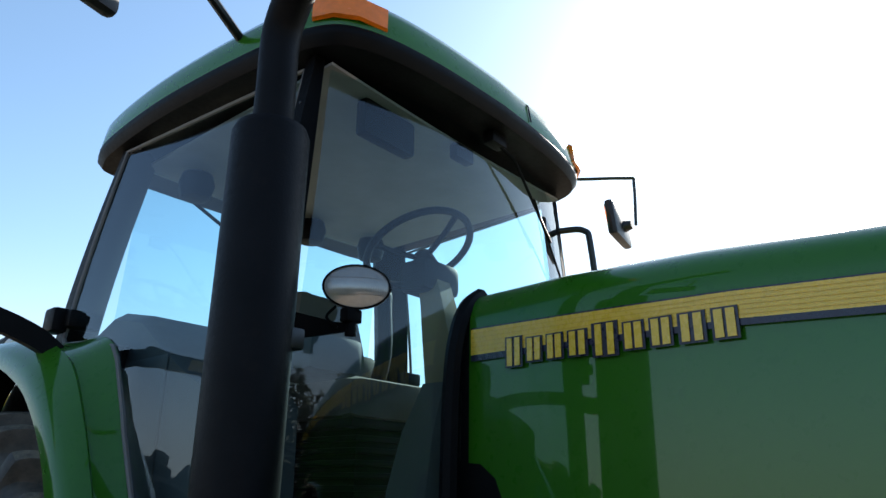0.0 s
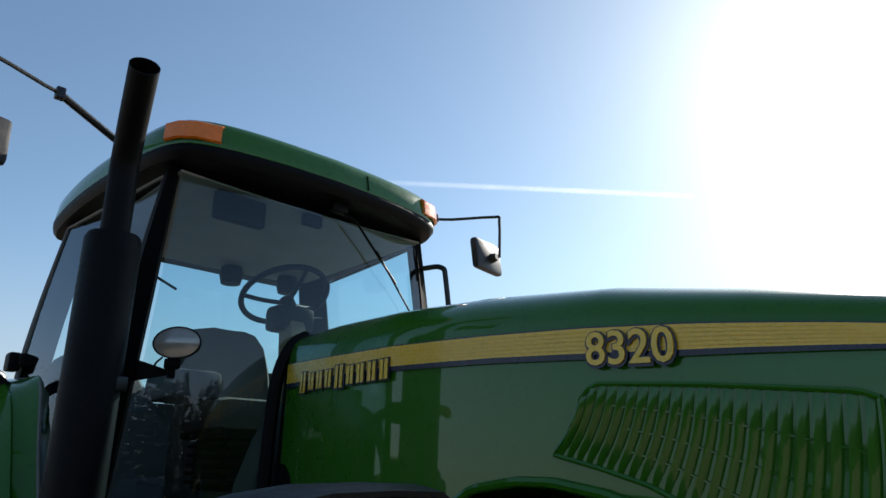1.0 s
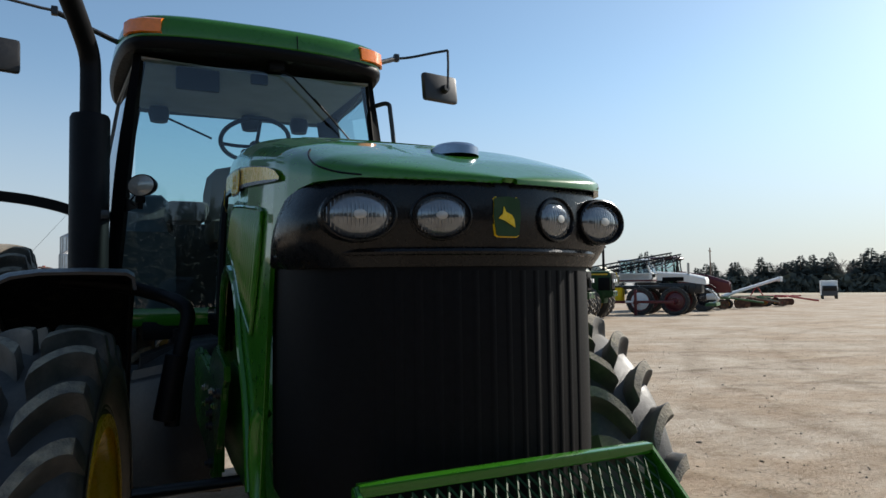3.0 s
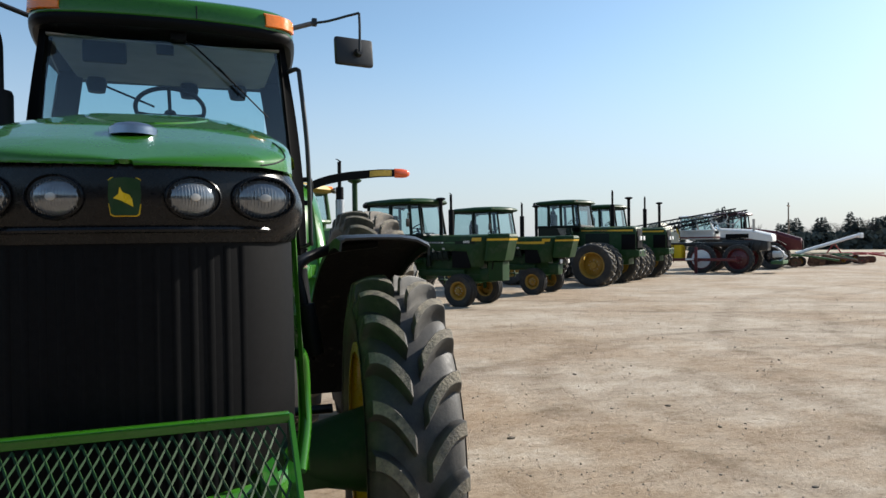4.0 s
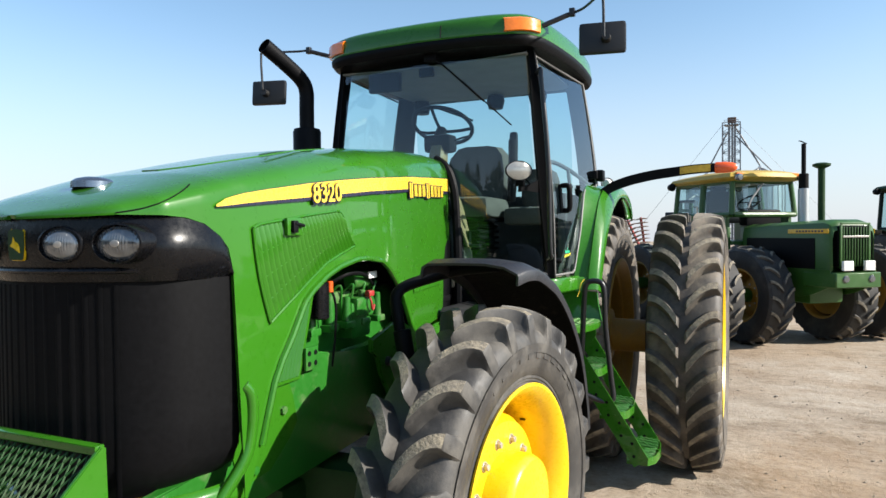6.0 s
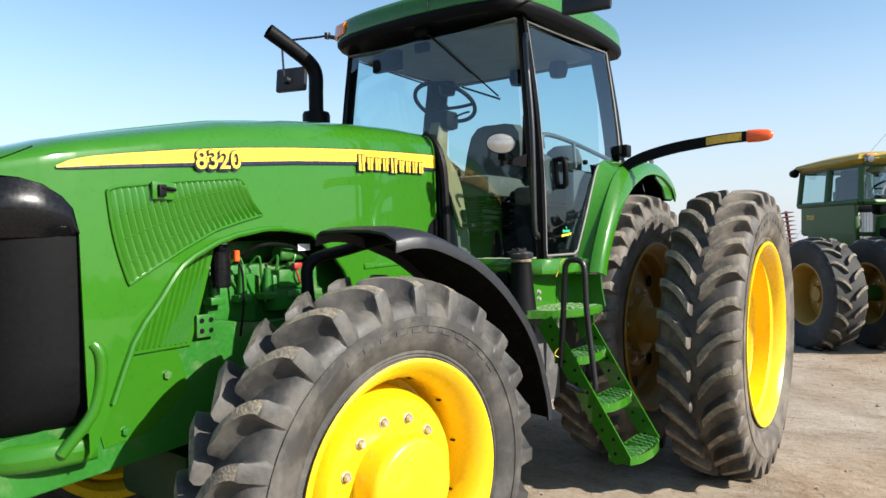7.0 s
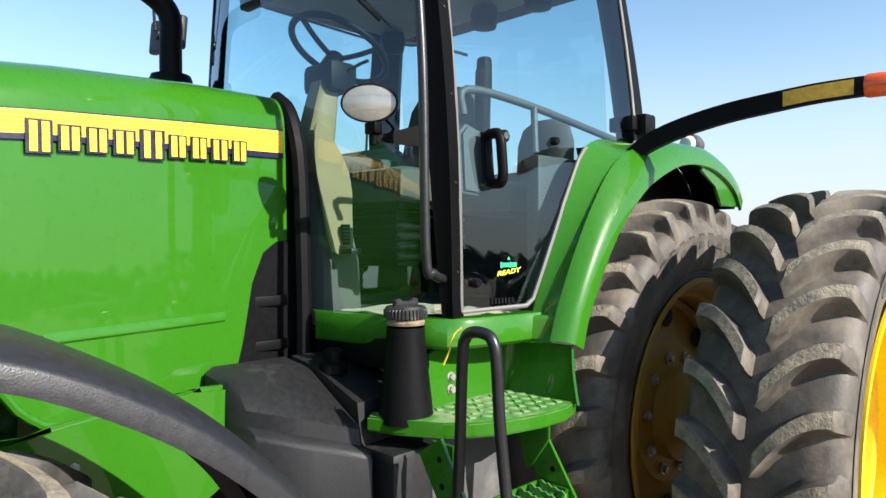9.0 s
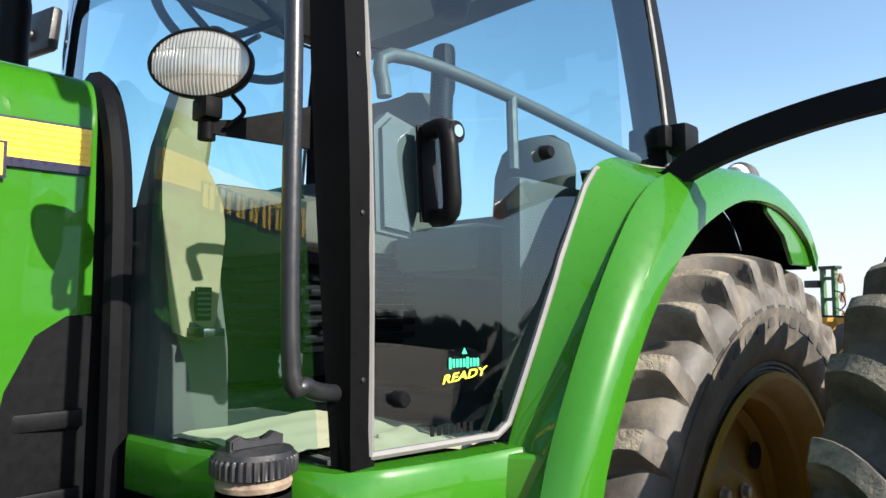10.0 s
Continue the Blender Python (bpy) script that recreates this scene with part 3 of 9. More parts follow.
LOW_Z = (1.790, 1.800, 1.799, 1.793, 1.775, 1.738, 1.70, 1.63, 0.90, 0.96, 1.06, 1.16, 1.25, 1.315, 1.385, 1.445, 1.495, 1.535, 1.582, 1.612, 1.635, 1.637, 1.620, 1.578, 1.510, 1.450, 1.370, 1.280, 1.238, 1.232, 1.254, 1.252, 1.264, 1.282, 1.376, 1.446, 1.558, 1.658, 1.695, 1.70)


def hood_top(y):
    return interp(HOOD_Y, HOOD_TOP, y)


def hood_wide(y):
    return interp(WIDE_Y, WIDE_X, y)


def hood_drop(y):
    return min(interp((-1.1, -0.7, 0.0, 0.7, 1.5), (0.045, 0.098, 0.155, 0.19, 0.19), y), hood_top(y) - interp(LOW_Y, LOW_Z, y) - 0.004)


def hood_side(y, z):
    """Half width of the bonnet at a height."""
    t, w, h = hood_top(y), hood_wide(y), hood_drop(y)
    if z <= t - h:
        return w * (1 + 0.10 * min(1.0, (t - h - z) / 0.9))
    c = 1 - (t - z) / h
    return w * (max(0.0, 1 - c ** (2 / 0.62))) ** (0.62 / 2)


def hood_mesh():
    bm = mesh()
    ys = sorted(set(list(LOW_Y) + list(np.linspace(-1.11, -0.71, 13)) + list(np.linspace(-0.69, 1.5, 46)) + list(np.linspace(-0.42, 0.0, 16))))
    rows = []
    for y in ys:
        t, w, h, zb = hood_top(y), hood_wide(y), hood_drop(y), interp(LOW_Y, LOW_Z, y)
        half = []
        for i in range(15):
            a = math.pi / 2 * i / 14
            half.append((w * math.sin(a) ** 0.62, t - h * (1 - math.cos(a) ** 0.62) if i < 14 else t - h))
        for i in range(1, 9):
            z = t - h + (zb - t + h) * i / 8
            half.append((w * (1 + 0.10 * min(1.0, (t - h - z) / 0.9)), z))
        rows.append([Vector((-x, y, z)) for x, z in reversed(half)] + [Vector((x, y, z)) for x, z in half[1:]])
    loft(bm, rows)
    return bm


hood = part("hood", solid(hood_mesh(), 0.012), GREEN, tractor, "glossy green sloping engine bonnet", angle=50)

# raised centre panel on top of the bonnet, and the nose seam
bm = mesh()
rows = []
for y in np.linspace(-0.62, 0.35, 24):
    w = 0.20 * math.sqrt(max(0.0, 1 - ((y + 0.13) / 0.50) ** 2)) if abs(y + 0.13) < 0.5 else 0.0
    rows.append([Vector((x, y, hood_top(y) - hood_drop(y) * (1 - (1 - (abs(x) / hood_wide(y)) ** (2 / 0.62)) ** 0.31) + 0.003)) for x in np.linspace(-w, w, 11)])
loft(bm, rows)
part("hood_scoop", solid(bm, 0.012), GREEN, hood, "raised teardrop panel on the bonnet")
for sx in (-1, 1):
    bm = mesh()
    pts = []
    for i in range(14):
        y = -1.024 + 0.22 * (i / 13) ** 1.2
        z = hood_top(y) - hood_drop(y) * (1 - 0.72 * i / 13)
        pts.append((sx * hood_side(y, z + 1e-4), y, z + 0.001))
    tube(bm, pts, 0.0022, 6)
    part("seam", bm, BLACK, hood)
bm = mesh()
lathe(bm, [(0, 0.016), (0.022, 0.015), (0.042, 0.009), (0.052, 0.0), (0.053, -0.02), (0, -0.02)], Matrix.Translation((0, -0.845, 1.914)) @ Matrix.Diagonal((1.15, 1.3, 1, 1)), 28)
part("hood_knob", bm, DARK_CHROME, hood, "polished oval bonnet cap")

# yellow side decal with fine stripes and a dark lower border
DEC_Y = (-0.762, -0.74, -0.71, -0.65, -0.55, -0.30, -0.07, 0.22, 0.69, 1.10, 1.485)
DEC_TOP = (1.834, 1.848, 1.859, 1.873, 1.890, 1.927, 1.955, 1.985, 2.026, 2.053, 2.077)
DEC_LOW = (1.826, 1.826, 1.828, 1.834, 1.844, 1.866, 1.888, 1.916, 1.953, 1.970, 1.984)


def side_strip(bm, y0, y1, lo, hi, out, sx, n=60):
    """A thin film on the bonnet's side between two shares of the decal's height."""
    rows = []
    for y in np.linspace(y0, y1, n):
        a, b = interp(DEC_Y, DEC_LOW, y), interp(DEC_Y, DEC_TOP, y)
        row = []
        for s in np.linspace(lo, hi, 5):
            z = a + (b - a) * s
            row.append(Vector((sx * (hood_side(y, z) + out), y, z)))
        rows.append(row)
    loft(bm, rows)
    return bm


for sx in (-1, 1):
    part("side_decal", side_strip(mesh(), -0.762, 1.485, 0.18, 1.0, 0.009, sx), DECAL, hood, "yellow stripe decal")
    part("decal_border", side_strip(mesh(), -0.762, 1.485, -0.02, 0.18, 0.009, sx), NAVY, hood, "dark blue decal border")
    part("decal_edge", side_strip(mesh(), -0.762, 1.485, 1.0, 1.05, 0.009, sx), NAVY, hood)
    bm = mesh()
    for k in range(5):
        side_strip(bm, -0.66 + 0.02 * k, 1.48, 0.28 + 0.145 * k, 0.30 + 0.145 * k, 0.0105, sx)
    part("decal_stripe", bm, DECAL_LINE, hood)


def text_bm(word, size, depth, swell=0.0):
    """Built-in font letters as a bmesh in the xy plane, centred."""
    cu = bpy.data.curves.new("lettering", "FONT")
    cu.body, cu.size, cu.extrude, cu.offset = word, size, depth, swell
    cu.align_x, cu.align_y, cu.resolution_u = "CENTER", "CENTER", 3
    ob = bpy.data.objects.new("lettering", cu)
    scene.collection.objects.link(ob)
    me = bpy.data.meshes.new_from_object(ob.evaluated_get(bpy.context.evaluated_depsgraph_get()))
    bpy.data.objects.remove(ob)
    bpy.data.curves.remove(cu)
    bm = mesh()
    bm.from_mesh(me)
    bpy.data.meshes.remove(me)
    return bm


def on_side(bm, yc, zc, sx, out, stretch=1.0, slope=0.0):
    """Lay a flat bmesh on the bonnet's side."""
    for v in bm.verts:
        u, h, d = v.co.x * stretch, v.co.y, v.co.z
        y, z = yc + sx * u, zc + h + slope * sx * u
        v.co = Vector((sx * (hood_side(y, z) + out + d), y, z))
    return bm


for sx in (-1, 1):
    part("model_number", on_side(text_bm("8320", 0.100, 0.001, 0.006), -0.178, 1.893, sx, 0.013, 1.06, 0.08), NAVY, hood, "dark outline of the number 8320")
    part("model_number", on_side(text_bm("8320", 0.100, 0.002, 0.001), -0.178, 1.895, sx, 0.0155, 1.06, 0.08), DECAL, hood, "yellow number 8320")
    # maker's lettering as plain strokes on dark blocks
    u = -0.335
    for k, wd in enumerate((0.060, 0.055, 0.055, 0.060, 0.072, 0.055, 0.055, 0.062, 0.055)):
        hgt = 0.078 if k in (0, 4) else 0.062
        b2 = mesh()
        box(b2, (u + wd / 2, -0.004, 0), (wd + 0.004, hgt + 0.008, 0.002))
        bmesh.ops.subdivide_edges(b2, edges=b2.edges[:], cuts=1)
        block = part("maker_block", on_side(b2, 1.005, 1.977, sx, 0.012, 1.0, 0.042), NAVY, hood, "dark lettering block", smooth=False)
        for du, w2, h2, dz in ((wd * 0.26, 0.019, 0.98, 0.0), (wd * 0.74, 0.019, 0.98, 0.0)):
            b2 = mesh()
            box(b2, (u + du, -0.004 + dz * hgt, 0), (w2, hgt * h2, 0.002))
            bmesh.ops.subdivide_edges(b2, edges=b2.edges[:], cuts=1)
            part("maker_bar", on_side(b2, 1.005, 1.977, sx, 0.015, 1.0, 0.042), DECAL, block, "yellow lettering bar", smooth=False)
        u += wd + 0.016

# louvred side vents: slats fan from the top edge down to the arch
VENT_F = (0.0, 0.05, 0.5, 0.94, 1.0)
VENT_HI = (1.762, 1.775, 1.808, 1.834, 1.805)
VENT_LY = (-0.549, -0.444, -0.345, -0.26, -0.20, -0.09, 0.03)
VENT_LO = (1.448, 1.509, 1.562, 1.602, 1.630, 1.662, 1.692)


def vent_point(f, s):
    """A point of the vent: f from front to rear, s from top to bottom."""
    ty, tz = -0.608 + 0.560 * f, interp(VENT_F, VENT_HI, f)
    by = -0.549 + 0.579 * f
    bz = interp(VENT_LY, VENT_LO, by)
    return ty + (by - ty) * s - 0.012 * math.sin(math.pi * s), tz + (bz - tz) * s


def vent_at(f, s, sx, out, dy=0.0):
    y, z = vent_point(f, s)
    return Vector((sx * (hood_side(y, z) + out), y + dy, z))


for sx in (-1, 1):
    bm = mesh()
    loft(bm, [[vent_at(f, s, sx, 0.003) for s in np.linspace(0, 1, 9)] for f in np.linspace(0, 1, 31)])
    vent = part("side_vent", bm, GREEN, hood, "green louvred side vent")
    for k in range(23):
        f = 0.025 + 0.95 * k / 22
        bm = mesh()
        rows = []
        for s in np.linspace(0.01, 0.99, 8):
            e = 0.35 if s < 0.02 or s > 0.98 else 1.0
            rows.append([vent_at(f, s, sx, 0.002, -0.010), vent_at(f, s, sx, 0.003 + 0.011 * e, 0.003), vent_at(f, s, sx, 0.003 + 0.012 * e, 0.007), vent_at(f, s, sx, 0.002, 0.008)])
        loft(bm, rows, close=True, caps=True)
        part("louvre", bm, GREEN, vent)
    for s in (0.30, 0.56, 0.80):
        bm = mesh()
        tube(bm, [vent_at(f, s * (1 - 0.1 * f), sx, 0.006) for f in np.linspace(0.02, 0.95 - 0.3 * s, 24)], 0.0024, 5)
        part("vent_crossbar", bm, GREEN, vent)
    bm = mesh()
    edge = [vent_at(f, 0, sx, 0.006) for f in np.linspace(0, 1, 26)] + [vent_at(1, s, sx, 0.006) for s in np.linspace(0.1, 0.95, 8)] + [vent_at(f, 1, sx, 0.006) for f in np.linspace(1, 0, 40)] + [vent_at(0, s, sx, 0.006) for s in np.linspace(0.97, 0.0, 12)]
    tube(bm, edge, 0.0055, 6)
    part("vent_frame", bm, GREEN, vent)
    if sx > 0:
        bm = mesh()
        box(bm, (sx * (hood_side(-0.42, 1.765) + 0.020), -0.425, 1.768), (0.016, 0.085, 0.062), None, 0.006)
        latch = part("latch_plate", bm, GREEN, vent)
        bm = mesh()
        box(bm, (sx * (hood_side(-0.42, 1.765) + 0.032), -0.435, 1.768), (0.018, 0.028, 0.042), None, 0.004)
        cyl(bm, (sx * (hood_side(-0.42, 1.77) + 0.036), -0.44, 1.778), (sx * (hood_side(-0.42, 1.77) + 0.036), -0.385, 1.772), 0.008, 0.006, 10)
        part("latch", bm, BLACK, vent, "black bonnet latch")
    # bead round the engine opening, and the front corner bead
    bm = mesh()
    pts = [(y, interp(LOW_Y, LOW_Z, y)) for y in np.concatenate([np.linspace(-0.62, -0.5, 12), np.linspace(-0.49, 0.75, 46)])]
    tube(bm, [(sx * (hood_side(y, z) + 0.004), y, z) for y, z in pts], 0.012, 8)
    part("arch_bead", bm, GREEN, hood)
    bm = mesh()
    tube(bm, [(sx * 0.446, -0.672, 1.265), (sx * 0.458, -0.655, 1.235), (sx * 0.462, -0.652, 1.18), (sx * 0.462, -0.662, 1.11), (sx * 0.458, -0.69, 1.03), (sx * 0.43, -0.77, 0.925)], 0.020, 10, 5)
    part("corner_bead", bm, GREEN, hood)

# recessed slatted screen and frame cover inside the engine opening, side crease
for sx in (-1, 1):
    bm = mesh()
    plate(bm, [(-0.60, 1.19), (-0.262, 1.195), (-0.20, 1.40), (-0.148, 1.575), (-0.25, 1.552), (-0.40, 1.455), (-0.50, 1.40), (-0.58, 1.25)], lambda u, v, w, s=sx: Vector((s * (0.352 + w), u, v)), 0.010, 0.003)
    screen = part("inner_screen", bm, GREEN, hood, "green slatted inner side screen")
    for k in range(15):
        y0 = -0.585 + 0.0215 * k
        pts = [(y0 + 0.105 * s, 1.21 + 0.36 * s) for s in np.linspace(0, 1, 10)]
        pts = [(y, z) for y, z in pts if z < interp(LOW_Y, LOW_Z, y) - 0.025 and y < -0.255 + 0.30 * (z - 1.2)]
        if len(pts) > 1:
            bm = mesh()
            loft(bm, [[Vector((sx * 0.361, y - 0.007, z)), Vector((sx * 0.370, y + 0.003, z)), Vector((sx * 0.361, y + 0.005, z))] for y, z in (pts[0], pts[-1])], close=True, caps=True)
            part("slat", bm, GREEN, screen)
    bm = mesh()
    plate(bm, [(-0.69, 1.185), (-0.315, 1.195), (-0.298, 1.14), (-0.268, 1.04), (-0.32, 0.99), (-0.43, 0.90), (-0.60, 0.88), (-0.63, 1.05)], lambda u, v, w, s=sx: Vector((s * (0.335 + w), u, v)), 0.020, 0.006)
    part("frame_cover", bm, GREEN, hood, "green lower frame cover")
    bm = mesh()
    plate(bm, [(0.40, 1.185), (0.58, 1.205), (0.70, 1.245), (0.88, 1.27), (1.06, 1.262), (1.08, 1.282), (1.20, 1.278), (1.205, 1.02), (1.05, 0.93), (0.66, 0.89), (0.58, 0.86), (0.42, 0.83)], lambda u, v, w, s=sx: Vector((s * (0.385 + w), u, v)), 0.040, 0.012)
    rail = part("side_rail", bm, GREEN, tractor, "green bolted side rail below the bonnet")
    for yy, zz in ((0.748, 1.136), (0.748, 1.067), (0.52, 1.15), (0.52, 1.05), (0.46, 1.10)):
        bm = mesh()
        lathe(bm, [(0.015, 0), (0.015, 0.004), (0.010, 0.006), (0.010, 0.012), (0, 0.013)], Matrix.Translation((sx * 0.425, yy, zz)) @ (TO_X if sx > 0 else TO_X.inverted()), 6)
        part("bolt", bm, STEEL if zz > 1.12 else GREEN, rail)
    bm = mesh()
    rows = []
    for y in np.linspace(0.70, 1.235, 12):
        z = 1.452 + 0.014 * (y - 0.7)
        rows.append([Vector((sx * (hood_side(y, z + d) + o), y, z + d)) for d, o in ((-0.016, 0.0008), (-0.010, 0.006), (0.006, 0.006), (0.016, 0.0008))])
    loft(bm, rows)
    part("side_crease", bm, GREEN, hood)

# ---- nose: lamp panel, grille, chin ----
NOSE = [(0.0, -1.088), (0.08, -1.080), (0.155, -1.060), (0.235, -1.029), (0.31, -0.985), (0.375, -0.915), (0.412, -0.83), (0.426, -0.75), (0.428, -0.695)]


def nose_curve(n, pull=0.0):
    """Plan of the nose from its right end to its left end."""
    half = smooth_path([(x, y, 0) for x, y in NOSE], 5)
    half = [Vector((p.x - pull * max(0, (p.x - 0.30)) * 0.0, p.y + pull, 0)) for p in half]
    full = [Vector((-p.x, p.y, 0)) for p in reversed(half)] + half[1:]
    return full


def panel_top(x, y):
    return 1.797 if abs(x) < 0.30 else interp((-1.0, -0.93, -0.86, -0.80, -0.745, -0.715, -0.70), (1.800, 1.797, 1.791, 1.773, 1.736, 1.698, 1.63), y)


bm = mesh()
curve = nose_curve(0)
rows = []
for s in np.linspace(0, 1, 9):
    row = []
    for p in curve:
        z1 = panel_top(p.x, p.y)
        z = 1.610 + (z1 - 1.610) * s
        lean = 0.016 * math.sin(math.pi * s) + 0.02 * s
        nrm = Vector((p.x * 1.6, p.y + 0.4, 0)).normalized()
        pod = 0.034 * math.exp(-((abs(p.x) - 0.375) / 0.060) ** 2) * math.sin(math.pi * min(1.0, 0.12 + s * 0.9)) * (1 if p.y < -0.78 else max(0, (-0.70 - p.y) / 0.08))
        row.append(Vector((p.x, p.y, z)) + nrm * (lean - 0.016) + Vector((math.copysign(0.85, p.x), -0.5, 0)) * pod)
    rows.append(row)
loft(bm, rows)
panel = part("lamp_panel", solid(bm, 0.01), BLACK_GLOSS, tractor, "glossy black headlamp panel")
bm = mesh()
tube(bm, [Vector((p.x, p.y, 1.642)) + Vector((p.x * 1.6, p.y + 0.4, 0)).normalized() * 0.001 for p in curve[4:-4]], 0.008, 8)
part("panel_lip", bm, BLACK_GLOSS, panel)


def head_lamp(x, y, z, rx, rz, turn, deep, pod=False):
    """An oval ribbed lens in a black rim, facing forwards."""
    m = Matrix.Translation((x, y, z)) @ Matrix.Rotation(radians(turn), 4, "Z") @ pose(0, 0, 0, 90)
    sc = m @ Matrix.Diagonal((rx, rz, 1, 1))
    bm = mesh()
    lathe(bm, [(1.16, -0.11 if pod else -0.025), (1.17, -0.006), (1.13, 0.006), (1.07, 0.008), (1.02, 0.002), (1.0, -0.03)], sc, 40)
    rim = part("headlamp_rim", bm, BLACK_GLOSS, panel)
    bm = mesh()
    lathe(bm, [(0, 0.020), (0.3, 0.019), (0.6, 0.015), (0.85, 0.008), (1.0, -0.002)], sc @ Matrix.Translation((0, 0, deep)), 40)
    part("lens", bm, LENS, rim, "clear ribbed lens")
    bm = mesh()
    for k in range(-8, 9):
        u = k / 8.5
        hgt = math.sqrt(1 - u * u) * 0.95
        pts = [m @ Vector((u * rx, hgt * rz * t, deep + 0.020 * (1 - (u * u + (hgt * t) ** 2)) + 0.001)) for t in np.linspace(-1, 1, 7)]
        tube(bm, pts, 0.0016, 5)
    part("lens_rib", bm, LENS, rim)
    bm = mesh()
    lathe(bm, [(0, 0.024), (0.20, 0.022), (0.24, 0.012)], sc @ Matrix.Translation((0, 0, deep)), 20)
    part("bulb_shield", bm, STEEL, rim)


for sx in (-1, 1):
    head_lamp(sx * 0.318, -1.026, 1.720, 0.072, 0.050, sx * 10, -0.008, True)
    head_lamp(sx * 0.148, -1.070, 1.718, 0.060, 0.046, sx * 18, -0.004)
# maker's badge: a green shield with a plain leaping wedge
bm = mesh()
outline = [(-0.031, -0.042), (-0.024, -0.046), (0.024, -0.046), (0.031, -0.042), (0.037, 0.0), (0.035, 0.038), (0.028, 0.044), (0, 0.047), (-0.028, 0.044), (-0.035, 0.038), (-0.037, 0.0)]
plate(bm, outline, lambda u, v, w: Vector((u, -1.090 - w, 1.718 + v)), 0.008, 0.003)
badge = part("badge", bm, YELLOW, panel, "green and yellow badge with a plain shape")
bm = mesh()
plate(bm, [(u * 0.94, v * 0.95) for u, v in outline], lambda u, v, w: Vector((u, -1.0985 - w, 1.718 + v)), 0.002)
part("badge_field", bm, GREEN_OLD_SHADE, badge)
bm = mesh()
plate(bm, [(-0.024, -0.004), (-0.006, -0.010), (0.018, -0.024), (0.016, -0.006), (0.010, 0.004), (-0.004, 0.010), (-0.010, 0.022), (-0.013, 0.006)], lambda u, v, w: Vector((u, -1.1010 - w, 1.718 + v)), 0.002)
part("badge_shape", bm, YELLOW, badge)

# grille: a dark curved screen with folded upright ribs
bm = mesh()
gc = [Vector((p.x * 0.985, p.y + 0.022, 0)) for p in curve]
rows = []
for z in (1.612, 1.50, 1.35, 1.20, 1.08, 1.02, 0.985, 0.965):
    sh = 1.0 if z > 1.08 else 1 - 0.26 * ((1.08 - z) / 0.115) ** 2
    bulge = 1 + 0.012 * math.sin(math.pi * max(0.0, z - 0.96) / 0.66)
    rows.append([Vector((p.x * sh * bulge, p.y, z)) for p in gc])
loft(bm, rows)
grille = part("grille", solid(bm, 0.008), GRILLE, tractor, "matt black radiator grille screen")
for i in range(27):
    x = -0.26 + 0.52 * i / 26
    if i % 2:
        continue
    y = interp([p.x for p in gc], [p.y for p in gc], x)
    bm = mesh()
    loft(bm, [[Vector((x - 0.014, y + 0.004, z)), Vector((x - 0.004, y - 0.003, z)), Vector((x + 0.004, y - 0.003, z)), Vector((x + 0.014, y + 0.004, z))] for z in (0.99, 1.60)], close=True, caps=True)
    part("grille_rib", bm, GRILLE, grille)
# chin below the grille
bm = mesh()
rows = []
for a in np.linspace(0, 2 * math.pi, 13)[:-1]:
    ch = []
    for p in curve:
        nrm = Vector((p.x * 1.6, p.y + 0.4, 0)).normalized()
        ch.append(Vector((p.x * 0.98, p.y + 0.045, 0.925)) + nrm * 0.026 * math.cos(a) + Vector((0, 0, 0.045 * math.sin(a))))
    rows.append(ch)
loft(bm, rows + rows[:1])
part("chin", bm, GREEN, tractor, "green lower nose frame")

# front carrier: side plates, top rail, expanded metal screen
bm = mesh()
prof = [(-1.115, 1.185), (-1.13, 1.19), (-1.47, 0.905), (-1.47, 0.62), (-1.10, 0.62)]
both("carrier_side", plate(bm, prof, lambda u, v, w: Vector((0.355 + w, u, v)), 0.014, 0.003), GREEN, tractor, "green side plate of the front carrier")
bm = mesh()
box(bm, (0, -1.128, 1.181), (0.72, 0.030, 0.024), None, 0.004)
carrier = part("carrier_rail", bm, GREEN, tractor, "green top rail of the front carrier")
bm = mesh()
box(bm, (0, -1.27, 0.70), (0.70, 0.36, 0.16), None, 0.01)
part("carrier_base", bm, GREEN_FRAME, tractor)
bm = mesh()
u_dir, d0, d1 = Vector((1, 0, 0)), Vector((0, -1.140, 1.165)), Vector((0, -1.455, 0.900))
rowsn, cols = 13, 26
for r in range(rowsn):
    for sgn in (-1, 1):
        for c in range(cols):
            t0, t1 = r / rowsn, (r + 1) / rowsn
            x0 = -0.345 + 0.69 * (c + 0.5) / cols
            x1 = x0 + sgn * 0.345 / cols
            a, b = d0.lerp(d1, t0) + u_dir * (x0 if r % 2 == 0 else x1), d0.lerp(d1, t1) + u_dir * (x1 if r % 2 == 0 else x0)
            tube(bm, [a, b], 0.0032, 4, cap=False)
# mesh in a darker green than the carrier round it
part("expanded_metal", bm, GREEN_OLD_SHADE, tractor, "green expanded metal screen")


# ---- wheels, axles, chassis ----
FRONT = (0.965, 0.13, 0.70)
REAR_Y, REAR_Z = 3.05, 0.935
for sx in (-1, 1):
    turn = Matrix.Rotation(radians(-7), 4, "Z")
    out = Matrix.Identity(4) if sx > 0 else Matrix.Rotation(math.pi, 4, "Z")
    front_wheel(tractor, Matrix.Translation((sx * FRONT[0], FRONT[1], FRONT[2])) @ turn @ out, sx)
    rear_wheel(tractor, Matrix.Translation((sx * 1.515, REAR_Y, REAR_Z)) @ out @ Matrix.Rotation(0.07, 4, "X"), sx, True)
    rear_wheel(tractor, Matrix.Translation((sx * 0.785, REAR_Y, REAR_Z)) @ out, sx, False)
bm = mesh()
